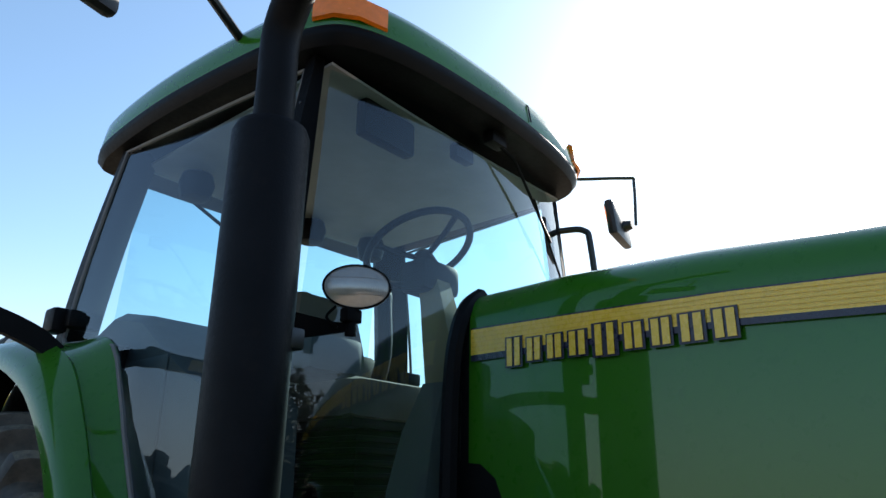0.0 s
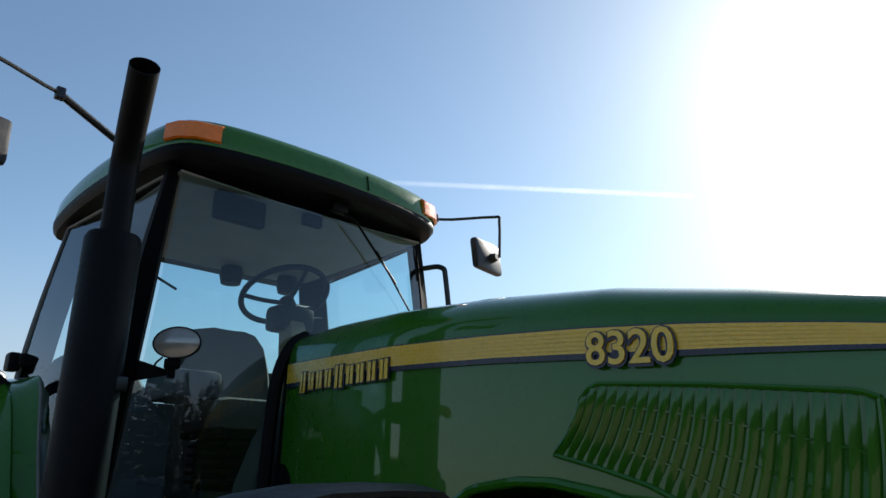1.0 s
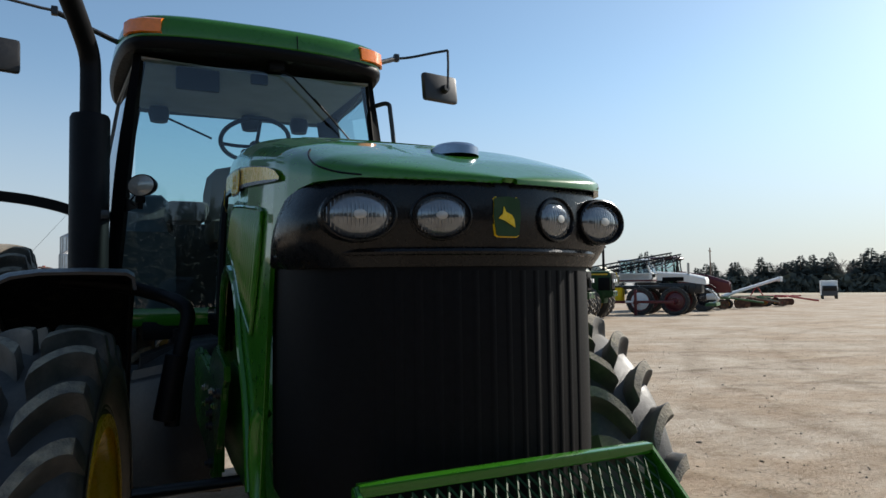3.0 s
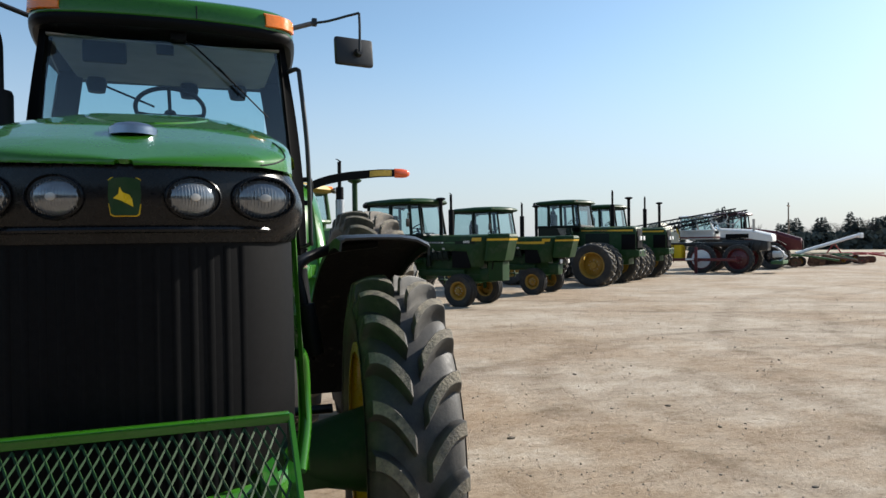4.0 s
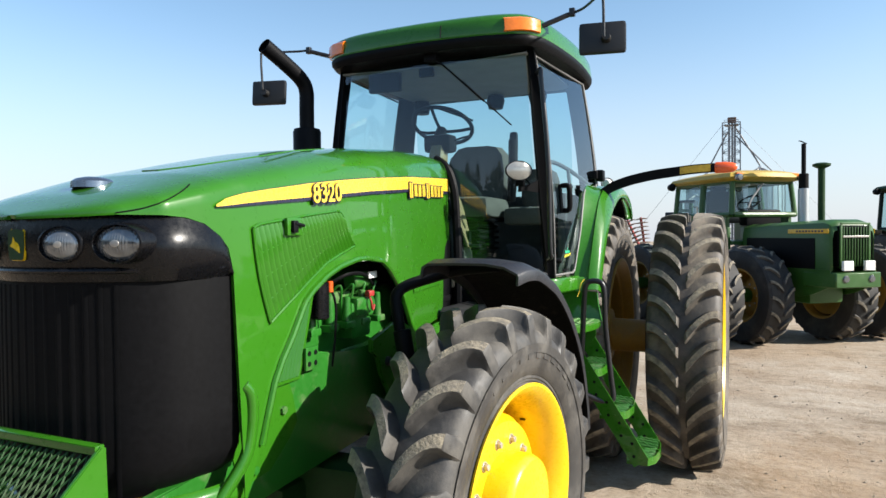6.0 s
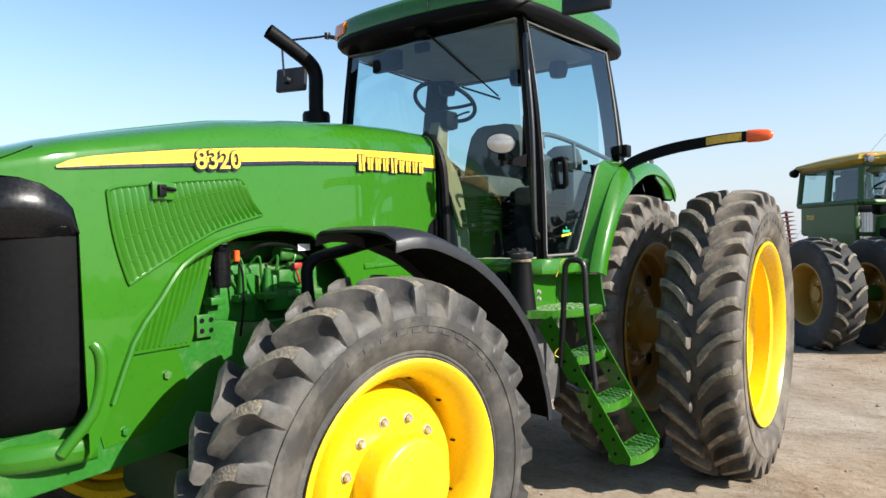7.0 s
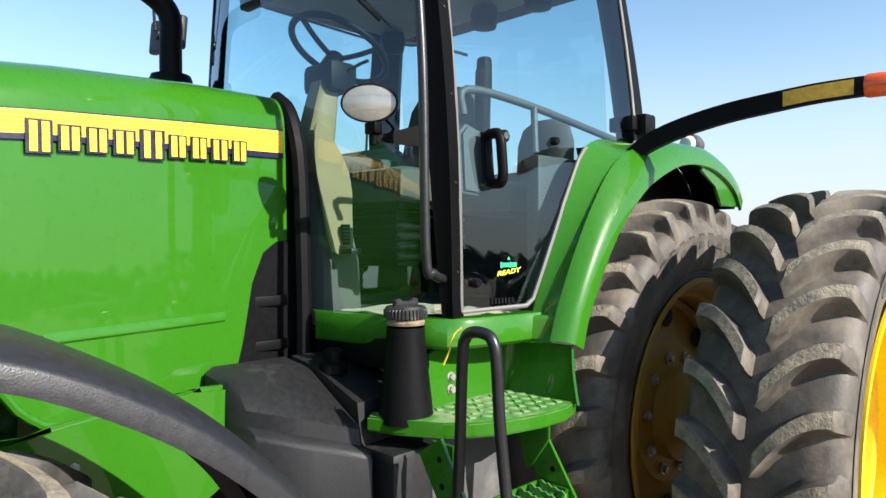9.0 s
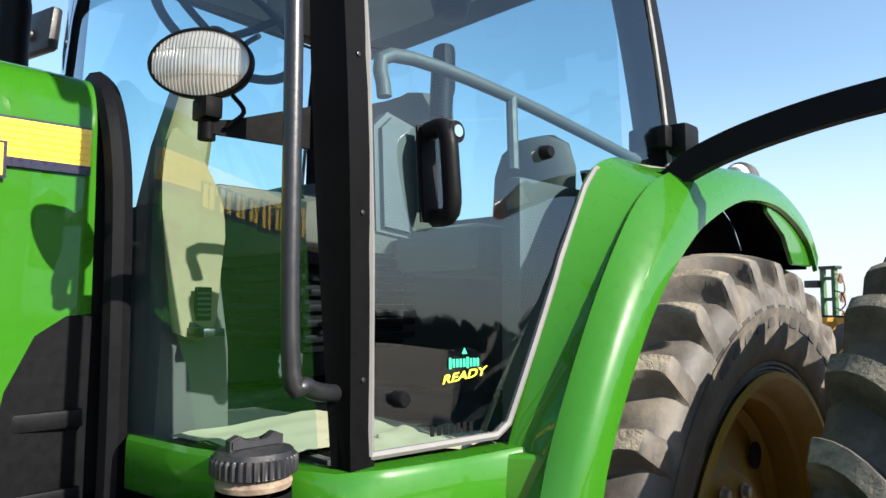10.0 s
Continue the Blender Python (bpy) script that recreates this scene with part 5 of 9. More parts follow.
# ---- work lamps on the posts ----
for sx in (-1, 1):
    bm = mesh()
    prof = [(0.03, -0.05), (0.03, 0.05), (-0.02, 0.045), (-0.16, 0.0), (-0.20, -0.005), (-0.20, -0.025), (-0.02, -0.035)]
    plate(bm, [(1.70 + u, 2.02 + v) for u, v in prof], lambda u, v, w, s=sx: Vector((s * (0.735 + 0.35 * (u - 1.70) + w), u, v)), 0.008)
    cyl(bm, (sx * 0.665, 1.51, 1.985), (sx * 0.665, 1.51, 2.05), 0.014, None, 12)
    box(bm, (sx * 0.665, 1.51, 2.035), (0.05, 0.03, 0.035), None, 0.005)
    tube(bm, [(sx * 0.69, 1.54, 2.06), (sx * 0.71, 1.55, 2.03), (sx * 0.69, 1.53, 2.005)], 0.004, 6, 4)
    bracket = part("lamp_bracket", bm, BLACK_POST, tractor, "black work lamp bracket")
    m = Matrix.Translation((sx * 0.655, 1.505, 2.110)) @ Matrix.Rotation(radians(sx * 42), 4, "Z") @ pose(0, 0, 0, 90)
    sc = m @ Matrix.Diagonal((0.083, 0.056, 1, 1))
    bm = mesh()
    lathe(bm, [(0, -0.065), (0.55, -0.058), (0.88, -0.030), (1.04, 0.0), (1.05, 0.012), (0.98, 0.014)], sc, 36)
    lamp = part("work_lamp", bm, BLACK, bracket, "black oval work lamp with ribbed lens")
    bm = mesh()
    lathe(bm, [(0, 0.024), (0.35, 0.022), (0.7, 0.016), (0.98, 0.010)], sc, 36)
    part("lens", bm, WORK_LENS, lamp, "clear ribbed work lamp lens")
    for k in range(-13, 14):
        u = k / 13.8
        hgt = math.sqrt(1 - u * u) * 0.95
        bm = mesh()
        tube(bm, [m @ Vector((u * 0.083, 0.056 * hgt * q, 0.0245 - 0.014 * (u * u + (hgt * q) ** 2))) for q in np.linspace(-1, 1, 7)], 0.0006, 4)
        part("lens_rib", bm, WORK_LENS, lamp)
    for k in (-1, 1):
        u = k / 2.6
        hgt = math.sqrt(1 - u * u) * 0.95
        bm = mesh()
        tube(bm, [m @ Vector((0.083 * hgt * q, u * 0.056, 0.0245 - 0.014 * (u * u + (hgt * q) ** 2))) for q in np.linspace(-1, 1, 9)], 0.0005, 5)
        part("lens_rib", bm, WORK_LENS, lamp)

# ---- grab rail beside the left front post ----
for sx in (1,):
    bm = mesh()
    def rail_x(z):
        return sx * (cab_x(1.66, z) + 0.030 + 0.03 * (z - 1.6))
    tube(bm, [(rail_x(2.70) - sx * 0.05, 1.70, 2.72), (rail_x(2.70), 1.60, 2.715), (rail_x(2.60), 1.575, 2.63), (rail_x(2.2), 1.570, 2.2), (rail_x(1.65), 1.570, 1.66), (rail_x(1.60), 1.60, 1.60), (rail_x(1.57) - sx * 0.05, 1.70, 1.575)], 0.0145, 12, 6)
    part("grab_rail", bm, BLACK_METAL, tractor, "black tubular grab rail")

# ---- door hardware and stickers ----
bm = mesh()
hx = cab_x(1.86, 1.96) + 0.012
tube(bm, [(hx, 1.852, 2.035), (hx + 0.045, 1.850, 2.030), (hx + 0.052, 1.856, 1.96), (hx + 0.045, 1.865, 1.885), (hx, 1.868, 1.878)], 0.017, 10, 4)
plate(bm, [(1.835, 1.868), (1.875, 1.868), (1.872, 2.045), (1.834, 2.045)], lambda u, v, w: Vector((cab_x(u, v) + 0.003 + w, u, v)), 0.012, 0.004)
cyl(bm, (hx + 0.035, 1.862, 2.025), (hx + 0.062, 1.862, 2.025), 0.022, 0.020, 14)
handle = part("door_handle", bm, BLACK, tractor, "black plastic door handle with lock")
bm = mesh()
cyl(bm, (hx + 0.060, 1.862, 2.026), (hx + 0.066, 1.862, 2.026), 0.011, None, 14)
part("lock", bm, CHROME, handle)
for yy, zz in ((1.79, 1.563), (2.165, 2.042)):
    bm = mesh()
    cyl(bm, (cab_x(yy, zz) - 0.004, yy, zz), (cab_x(yy, zz) + 0.022, yy, zz), 0.016, 0.014, 14, 0.003)
    part("door_knob", bm, BLACK, tractor)


def on_door(bm, yc, zc, out):
    for v in bm.verts:
        y, z = yc + v.co.x, zc + v.co.y
        v.co = Vector((cab_x(y, z) + out + v.co.z, y, z))
    return bm


ready = text_bm("READY", 0.030, 0.0004, 0.0006)
for v in ready.verts:
    v.co = Vector((v.co.x * 1.04 + 0.25 * v.co.y, 0.74 * v.co.y + 0.13 * v.co.x, v.co.z))
part("door_sticker", on_door(ready, 1.930, 1.594, 0.003), STICKER_YELLOW, tractor, "yellow word READY on the door glass")
for k in range(9):
    bm = box(mesh(), (-0.032 + 0.0078 * k, 0.0, 0), (0.0056, 0.015 if k not in (0, 5) else 0.020, 0.001))
    part("sticker_bar", on_door(bm, 1.930, 1.617, 0.003), STICKER_GREEN, tractor, "teal sticker bar on the door glass")
bm = mesh()
plate(bm, [(-0.006, -0.004), (0.006, -0.004), (0, 0.008)], lambda u, v, w: Vector((u, v, w)), 0.001)
part("door_sticker", on_door(bm, 1.930, 1.637, 0.003), STICKER_GREEN, tractor)
for k in range(7):
    bm = box(mesh(), (-0.042 + 0.014 * k, 0.0, 0), (0.008, 0.018, 0.001))
    part("sticker_bar", on_door(bm, 1.90, 1.502, 0.003), BLACK, tractor, "small dark dealer sticker bar")

# ---- wiper ----
bm = mesh()
tube(bm, [(0.06, 1.565, 2.845), (0.15, 1.545, 2.80), (0.42, 1.565, 2.55)], 0.006, 6)
tube(bm, [(0.28, 1.548, 2.685), (0.58, 1.605, 2.40)], 0.005, 6)
box(bm, (0.06, 1.57, 2.855), (0.09, 0.05, 0.05), None, 0.01)
part("wiper", bm, BLACK, tractor, "black windscreen wiper")

# ---- cab interior ----
bm = mesh()
lathe_m = Matrix.Translation((-0.005, 1.880, 2.475)) @ Matrix.Rotation(radians(-28), 4, "X")
R = 0.205
ringpts = [lathe_m @ Vector((R * math.cos(a), R * math.sin(a), 0)) for a in np.linspace(0, 2 * math.pi, 41)]
tube(bm, ringpts, 0.014, 10, cap=False)
for a in (0.25, math.pi - 0.25, -math.pi / 2):
    tube(bm, [lathe_m @ Vector((0, 0, -0.05)), lathe_m @ Vector((0.55 * R * math.cos(a), 0.55 * R * math.sin(a), -0.03)), lathe_m @ Vector((R * math.cos(a), R * math.sin(a), 0))], 0.011, 8, 3)
cyl(bm, lathe_m @ Vector((0, 0, -0.10)), lathe_m @ Vector((0, 0, -0.025)), 0.045, 0.035, 20, 0.005)
wheel = part("steering_wheel", bm, BLACK, tractor, "black three spoke steering wheel")
bm = mesh()
box(bm, (0, 1.83, 2.345), (0.20, 0.13, 0.12), None, 0.03)
for k in range(4):
    box(bm, (-0.06 + 0.04 * k, 1.90, 2.37), (0.025, 0.02, 0.05), None, 0.005)
tube(bm, [(0.08, 1.84, 2.36), (0.16, 1.86, 2.385), (0.20, 1.865, 2.39)], 0.007, 8, 3)
part("column_pod", bm, BLACK, wheel)
bm = mesh()
rows = []
for z, y, w, d in ((1.93, 1.735, 0.066, 0.066), (2.12, 1.765, 0.060, 0.06), (2.25, 1.79, 0.055, 0.05), (2.33, 1.81, 0.05, 0.045)):
    rows.append([Vector((w * a, y + d * b, z)) for a, b in ((-1, -0.6), (-0.7, -1), (0.7, -1), (1, -0.6), (1, 0.7), (0.7, 1), (-0.7, 1), (-1, 0.7))])
loft(bm, rows, close=True, caps=True)
column = part("steering_column", bm, INTERIOR, tractor, "tan steering column tower")
bm = mesh()
rows = []
for z, y, w, d in ((1.40, 1.69, 0.26, 0.13), (1.62, 1.70, 0.24, 0.12), (1.80, 1.72, 0.17, 0.10), (1.96, 1.74, 0.075, 0.07)):
    rows.append([Vector((w * a, y + d * b, z)) for a, b in ((-1, -0.6), (-0.7, -1), (0.7, -1), (1, -0.6), (1, 0.7), (0.7, 1), (-0.7, 1), (-1, 0.7))])
loft(bm, rows, close=True, caps=True)
part("column_foot", bm, FABRIC, column, "dark brown column foot")
bm = mesh()
trim = smooth_path([(1.645, 1.66, 0), (1.70, 1.64, 0), (1.738, 1.67, 0), (1.755, 1.72, 0), (1.775, 1.80, 0), (1.805, 1.92, 0), (1.79, 2.02, 0), (1.745, 2.12, 0), (1.70, 2.14, 0), (1.66, 2.0, 0), (1.645, 1.80, 0)], 3)
plate(bm, [(q.x, q.y) for q in trim], lambda u, v, w: Vector((0.275 - 0.36 * max(0.0, v - 1.60) + w, u, v)), 0.012, 0.003)
part("column_trim", bm, INTERIOR, column, "tan column side trim")
bm = mesh()
box(bm, (0.252, 1.715, 1.72), (0.012, 0.036, 0.075), None, 0.003)
vent = part("air_vent", bm, BLACK, column, "black air vent in the column")
for k in range(5):
    bm = mesh()
    box(bm, (0.259, 1.715, 1.696 + 0.012 * k), (0.004, 0.030, 0.005), None, 0.001)
    part("vent_slat", bm, INTERIOR_GREY, vent)
# seat
bm = mesh()
box(bm, (0.02, 2.20, 1.92), (0.54, 0.50, 0.15), None, 0.06)
seat = part("seat", bm, FABRIC, tractor, "brown grey cloth driver's seat")
bm = mesh()
rows = []
for z, w, y in ((1.95, 0.25, 2.43), (2.05, 0.27, 2.45), (2.2, 0.265, 2.48), (2.32, 0.24, 2.50), (2.385, 0.18, 2.51), (2.40, 0.10, 2.51)):
    rows.append([Vector((w * a + 0.02, y + 0.06 * b, z)) for a, b in ((-1, 0), (-0.85, -0.9), (-0.4, -0.7), (0.4, -0.7), (0.85, -0.9), (1, 0), (0.8, 1), (-0.8, 1))])
loft(bm, rows, close=True, caps=True)
part("backrest", bm, FABRIC, seat)
bm = mesh()
box(bm, (0.02, 2.20, 1.72), (0.34, 0.36, 0.26), None, 0.02)
part("seat_suspension", bm, BLACK, seat, "black folded seat suspension")
for k in range(5):
    part("bellows_fold", box(mesh(), (0.02, 2.20, 1.63 + 0.04 * k), (0.38, 0.40, 0.02), None, 0.005), BLACK, seat)
part("seat_pan", box(mesh(), (0.02, 2.20, 1.84), (0.46, 0.44, 0.04), None, 0.01), BLACK, seat)
bm = mesh()
box(bm, (-0.33, 2.22, 2.05), (0.14, 0.46, 0.09), None, 0.035)
box(bm, (-0.40, 2.0, 2.02), (0.22, 0.30, 0.12), None, 0.03)
part("armrest", bm, INTERIOR_GREY, seat)
bm = mesh()
tube(bm, [(0.30, 2.42, 1.98), (0.33, 2.38, 2.18), (0.33, 2.39, 2.42)], 0.035, 12, 4)
box(bm, (0.335, 2.39, 2.40), (0.06, 0.055, 0.16), None, 0.025)
part("seat_belt_pillar", bm, BLACK, seat)
# side console, buddy seat, doors' inner rail
bm = mesh()
rows = []
for y, z in ((1.95, 1.90), (2.15, 2.00), (2.4, 2.16), (2.6, 2.20), (2.75, 2.14)):
    rows.append([Vector((x, y, zz)) for x, zz in ((-0.76, 1.45), (-0.76, z - 0.03), (-0.72, z), (-0.50, z), (-0.46, z - 0.04), (-0.45, 1.45))])
loft(bm, rows, close=True, caps=True)
part("side_console", bm, INTERIOR_GREY, tractor, "grey console beside the seat")
bm = mesh()
box(bm, (0.46, 2.42, 1.86), (0.32, 0.40, 0.13), None, 0.05)
rows = []
for z, w, d in ((1.90, 0.13, 0.05), (2.00, 0.15, 0.055), (2.12, 0.15, 0.05), (2.19, 0.125, 0.04), (2.225, 0.07, 0.02)):
    rows.append([Vector((0.46 + w * math.cos(a), 2.64 + 0.06 * (z - 1.9) + d * math.sin(a), z)) for a in np.linspace(0, 2 * math.pi, 17)[:-1]])
loft(bm, rows, close=True, caps=True)
part("passenger_seat", bm, FABRIC, tractor, "small folding passenger seat")
bm = mesh()
dx = 0.03
tube(bm, [(cab_x(1.80, 2.12) - dx, 1.80, 2.10), (cab_x(1.82, 2.2) - dx, 1.82, 2.185), (cab_x(2.1, 2.17) - dx, 2.10, 2.165), (cab_x(2.55, 2.1) - dx, 2.60, 2.095)], 0.014, 10, 4)
tube(bm, [(cab_x(2.12, 2.16) - dx, 2.12, 2.16), (cab_x(2.10, 1.9) - dx, 2.10, 2.0)], 0.012, 8)
part("door_rail", bm, INTERIOR_GREY, tractor, "grey inner door rail")
bm = mesh()
plate(bm, [(1.77, 1.85), (1.84, 1.84), (1.86, 1.90), (1.86, 2.05), (1.80, 2.07), (1.77, 2.04)], lambda u, v, w: Vector((cab_x(u, v) - 0.06 + w, u, v)), 0.045, 0.01)
part("door_latch_cover", bm, INTERIOR_GREY, tractor)
bm = mesh()
box(bm, (0, 2.2, 1.405), (1.42, 1.15, 0.03), None, 0.008)
part("floor_mat", bm, FLOORMAT, tractor, "dirty black floor mat")
bm = mesh()
for k in range(5):
    box(bm, (0.42, 1.66 + 0.045 * k, 1.425), (0.42, 0.02, 0.012), None, 0.003)
part("mat_rib", bm, FLOORMAT, tractor)
for (x, y, a, sx_, sy_) in ((0.42, 1.87, 10, 0.34, 0.42), (0.66, 1.98, -12, 0.22, 0.30)):
    bm = mesh()
    m = Matrix.Translation((x, y, 1.437)) @ Matrix.Rotation(radians(a), 4, "Z")
    loft(bm, [[m @ Vector((u * sx_, v * sy_, 0.012 * noise.noise(Vector((u * 4, v * 4, a))) + 0.012)) for u in np.linspace(-0.5, 0.5, 9)] for v in np.linspace(-0.5, 0.5, 9)])
    tagged(part("floor_paper", bm, PAPER), "creased brown paper floor mat in the cab", "paper")
bm = mesh()
box(bm, (0.28, 1.70, 1.66), (0.12, 0.05, 0.02), pose(0, 0, 0), 0.006)
box(bm, (0.16, 1.70, 1.66), (0.12, 0.05, 0.02), None, 0.006)
tube(bm, [(0.2, 1.66, 1.72), (0.24, 1.68, 1.68), (0.28, 1.70, 1.66)], 0.01, 6)
part("pedal", bm, BLACK_METAL, tractor, "black foot pedals")
bm = mesh()
box(bm, (-0.02, 1.665, 2.795), (0.10, 0.04, 0.06), None, 0.01)
box(bm, (-0.36, 1.72, 2.77), (0.24, 0.05, 0.13), None, 0.015)
part("roof_mirror", bm, BLACK, tractor, "black inside mirror and monitor")
for xx, yy in ((-0.52, 2.62), (0.45, 2.62), (0.10, 2.66)):
    bm = mesh()
    lathe(bm, [(0, -0.10), (0.055, -0.09), (0.07, -0.03), (0.06, 0.01), (0, 0.02)], Matrix.Translation((xx, yy, 2.80)), 20)
    part("speaker", bm, BLACK, tractor)
bm = mesh()
tube(bm, [(-0.50, 2.79, 2.80), (-0.15, 2.805, 2.66)], 0.008, 8)
part("rear_wiper", bm, BLACK, tractor, "rear window wiper and stay")

# ---- rear fenders with extension lamps ----
F_IN = [(1.985, 1.36), (2.035, 1.47), (2.115, 1.66), (2.20, 1.835), (2.31, 2.005), (2.42, 2.07), (2.66, 2.105), (2.95, 2.115), (3.16, 2.085), (3.31, 2.01), (3.40, 1.90)]
F_OUT = [(2.045, 1.36), (2.085, 1.47), (2.19, 1.64), (2.30, 1.775), (2.43, 1.885), (2.56, 1.96), (2.78, 2.035), (3.02, 2.05), (3.20, 2.015), (3.33, 1.955), (3.40, 1.875)]
for sx in (-1, 1):
    a = smooth_path([(sx * (cab_x(y, z) if i < 6 else 0.80), y, z) for i, (y, z) in enumerate(F_IN)], 4)
    b = smooth_path([(sx * 1.015, y, z) for y, z in F_OUT], 4)
    bm = mesh()
    rows = []
    for p, q in zip(a, b):
        c = Vector((0, REAR_Y, REAR_Z))
        rad = Vector((0, q.y - c.y, q.z - c.z)).normalized()
        mid = p.lerp(q, 0.55) + rad * 0.012
        mid2 = p.lerp(q, 0.62) + rad * 0.028
        mid3 = p.lerp(q, 0.92) + rad * 0.030
        rows.append([p, p.lerp(q, 0.3), mid, mid2, mid3, q + rad * 0.018, q + Vector((sx * 0.012, 0, 0)), q + Vector((sx * 0.012, 0, 0)) - rad * 0.045, q - rad * 0.05])
    loft(bm, rows)
    fender = part("rear_fender", solid(bm, 0.008), GREEN, tractor, "curved green rear fender")
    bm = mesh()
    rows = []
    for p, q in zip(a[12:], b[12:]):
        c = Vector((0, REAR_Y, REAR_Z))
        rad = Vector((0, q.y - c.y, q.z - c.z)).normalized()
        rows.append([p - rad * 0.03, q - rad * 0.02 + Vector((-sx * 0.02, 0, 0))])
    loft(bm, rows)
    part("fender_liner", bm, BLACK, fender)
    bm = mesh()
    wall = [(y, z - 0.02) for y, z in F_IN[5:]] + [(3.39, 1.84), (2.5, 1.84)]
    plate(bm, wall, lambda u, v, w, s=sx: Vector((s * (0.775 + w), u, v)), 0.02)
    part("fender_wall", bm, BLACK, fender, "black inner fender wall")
    bm = mesh()
    foot = [(cab_x(1.985, 1.42) + 0.012, 1.975), (0.95, 2.045), (1.012, 2.075), (1.018, 2.09), (0.80, 2.10)]
    loft(bm, [[Vector((sx * x, y + lean, z)) for x, y in foot] for z, lean in ((1.372, -0.004), (1.378, -0.008), (1.444, -0.002), (1.450, 0.006))], close=True, caps=True)
    part("fender_foot", bm, GREEN, fender, "green panel between sill and fender")
    # lamp arm
    path = smooth_path([(sx * 0.93, 2.545, 2.005), (sx * 1.00, 2.555, 2.055), (sx * 1.12, 2.57, 2.10), (sx * 1.28, 2.585, 2.135), (sx * 1.442, 2.60, 2.155), (sx * 1.56, 2.62, 2.168), (sx * 1.69, 2.648, 2.175)], 5)
    bm = mesh()
    rows = []
    for i, p in enumerate(path):
        h = 0.036 - 0.006 * i / len(path)
        rows.append([p + Vector((0, -0.016, -h)), p + Vector((0, -0.016, h)), p + Vector((0, 0.016, h)), p + Vector((0, 0.016, -h))])
    loft(bm, rows, close=True, caps=True)
    box(bm, (sx * 0.93, 2.545, 1.985), (0.07, 0.05, 0.05), None, 0.01)
    arm = part("lamp_arm", bm, BLACK, tractor, "curved black extension arm over the fender")
    bm = mesh()
    rows = []
    for p in path[21:-1]:
        rows.append([p + Vector((0, -0.0185, -0.024)), p + Vector((0, -0.0185, 0.024)), p + Vector((0, 0.0185, 0.024)), p + Vector((0, 0.0185, -0.024))])
    loft(bm, rows, close=True, caps=True)
    part("reflector_strip", bm, material("amber reflector tape", (0.50, 0.32, 0.03), 0.35, vary=0.12, scale=60), arm, "yellow reflective strip")
    bm = mesh()
    rows = []
    for s, h in ((0.0, 0.034), (0.01, 0.038), (0.07, 0.038), (0.115, 0.032), (0.135, 0.020), (0.142, 0.006)):
        p = path[-1] + Vector((sx * s, 0.2 * s * 0.8, 0.0))
        rows.append([p + Vector((0, 0.024 * math.cos(q) * (h / 0.038), h * math.sin(q))) for q in np.linspace(0, 2 * math.pi, 13)[:-1]])
    loft(bm, rows, close=True, caps=True)
    part("end_lamp", bm, REDLENS, arm, "orange turn signal lamp")
    # dark inner lip that closes the fender's tail, and a small lamp on top
    bm = mesh()
    lip = [(3.395, 1.885), (3.31, 1.965), (3.16, 2.02), (3.0, 2.03), (3.0, 1.985), (3.14, 1.93), (3.20, 1.845), (3.38, 1.845)]
    plate(bm, lip, lambda u, v, w, s=sx: Vector((s * (1.000 + w), u, v)), 0.012, 0.003)
    part("fender_lip", bm, GREEN, fender)
    part("fender_end", box(mesh(), (sx * 0.89, 3.375, 1.872), (0.215, 0.02, 0.07), None, 0.004), BLACK, fender, "black fender end")
    bm = mesh()
    lathe(bm, [(0, -0.05), (0.040, -0.045), (0.050, -0.01), (0.050, 0.03), (0.030, 0.05), (0, 0.055)], Matrix.Translation((sx * 0.85, 3.26, 2.135)) @ pose(0, 0, 0, 90), 18)
    box(bm, (sx * 0.85, 3.25, 2.085), (0.03, 0.04, 0.06), None, 0.005)
    rl = part("fender_lamp", bm, INTERIOR_GREY, fender, "small grey rear work lamp")
    bm = mesh()
    lathe(bm, [(0, 0.075), (0.028, 0.068), (0.040, 0.05), (0.036, 0.045)], Matrix.Translation((sx * 0.85, 3.26, 2.135)) @ pose(0, 0, 0, 90), 18)
    part("lens", bm, WHITE, rl, "pale lamp back")
    # rear window hinge
    bm = mesh()
    box(bm, (sx * 0.830, 2.690, 2.165), (0.11, 0.07, 0.060), None, 0.010)
    box(bm, (sx * 0.895, 2.735, 2.160), (0.055, 0.085, 0.085), None, 0.014)
    part("window_hinge", bm, BLACK, tractor)

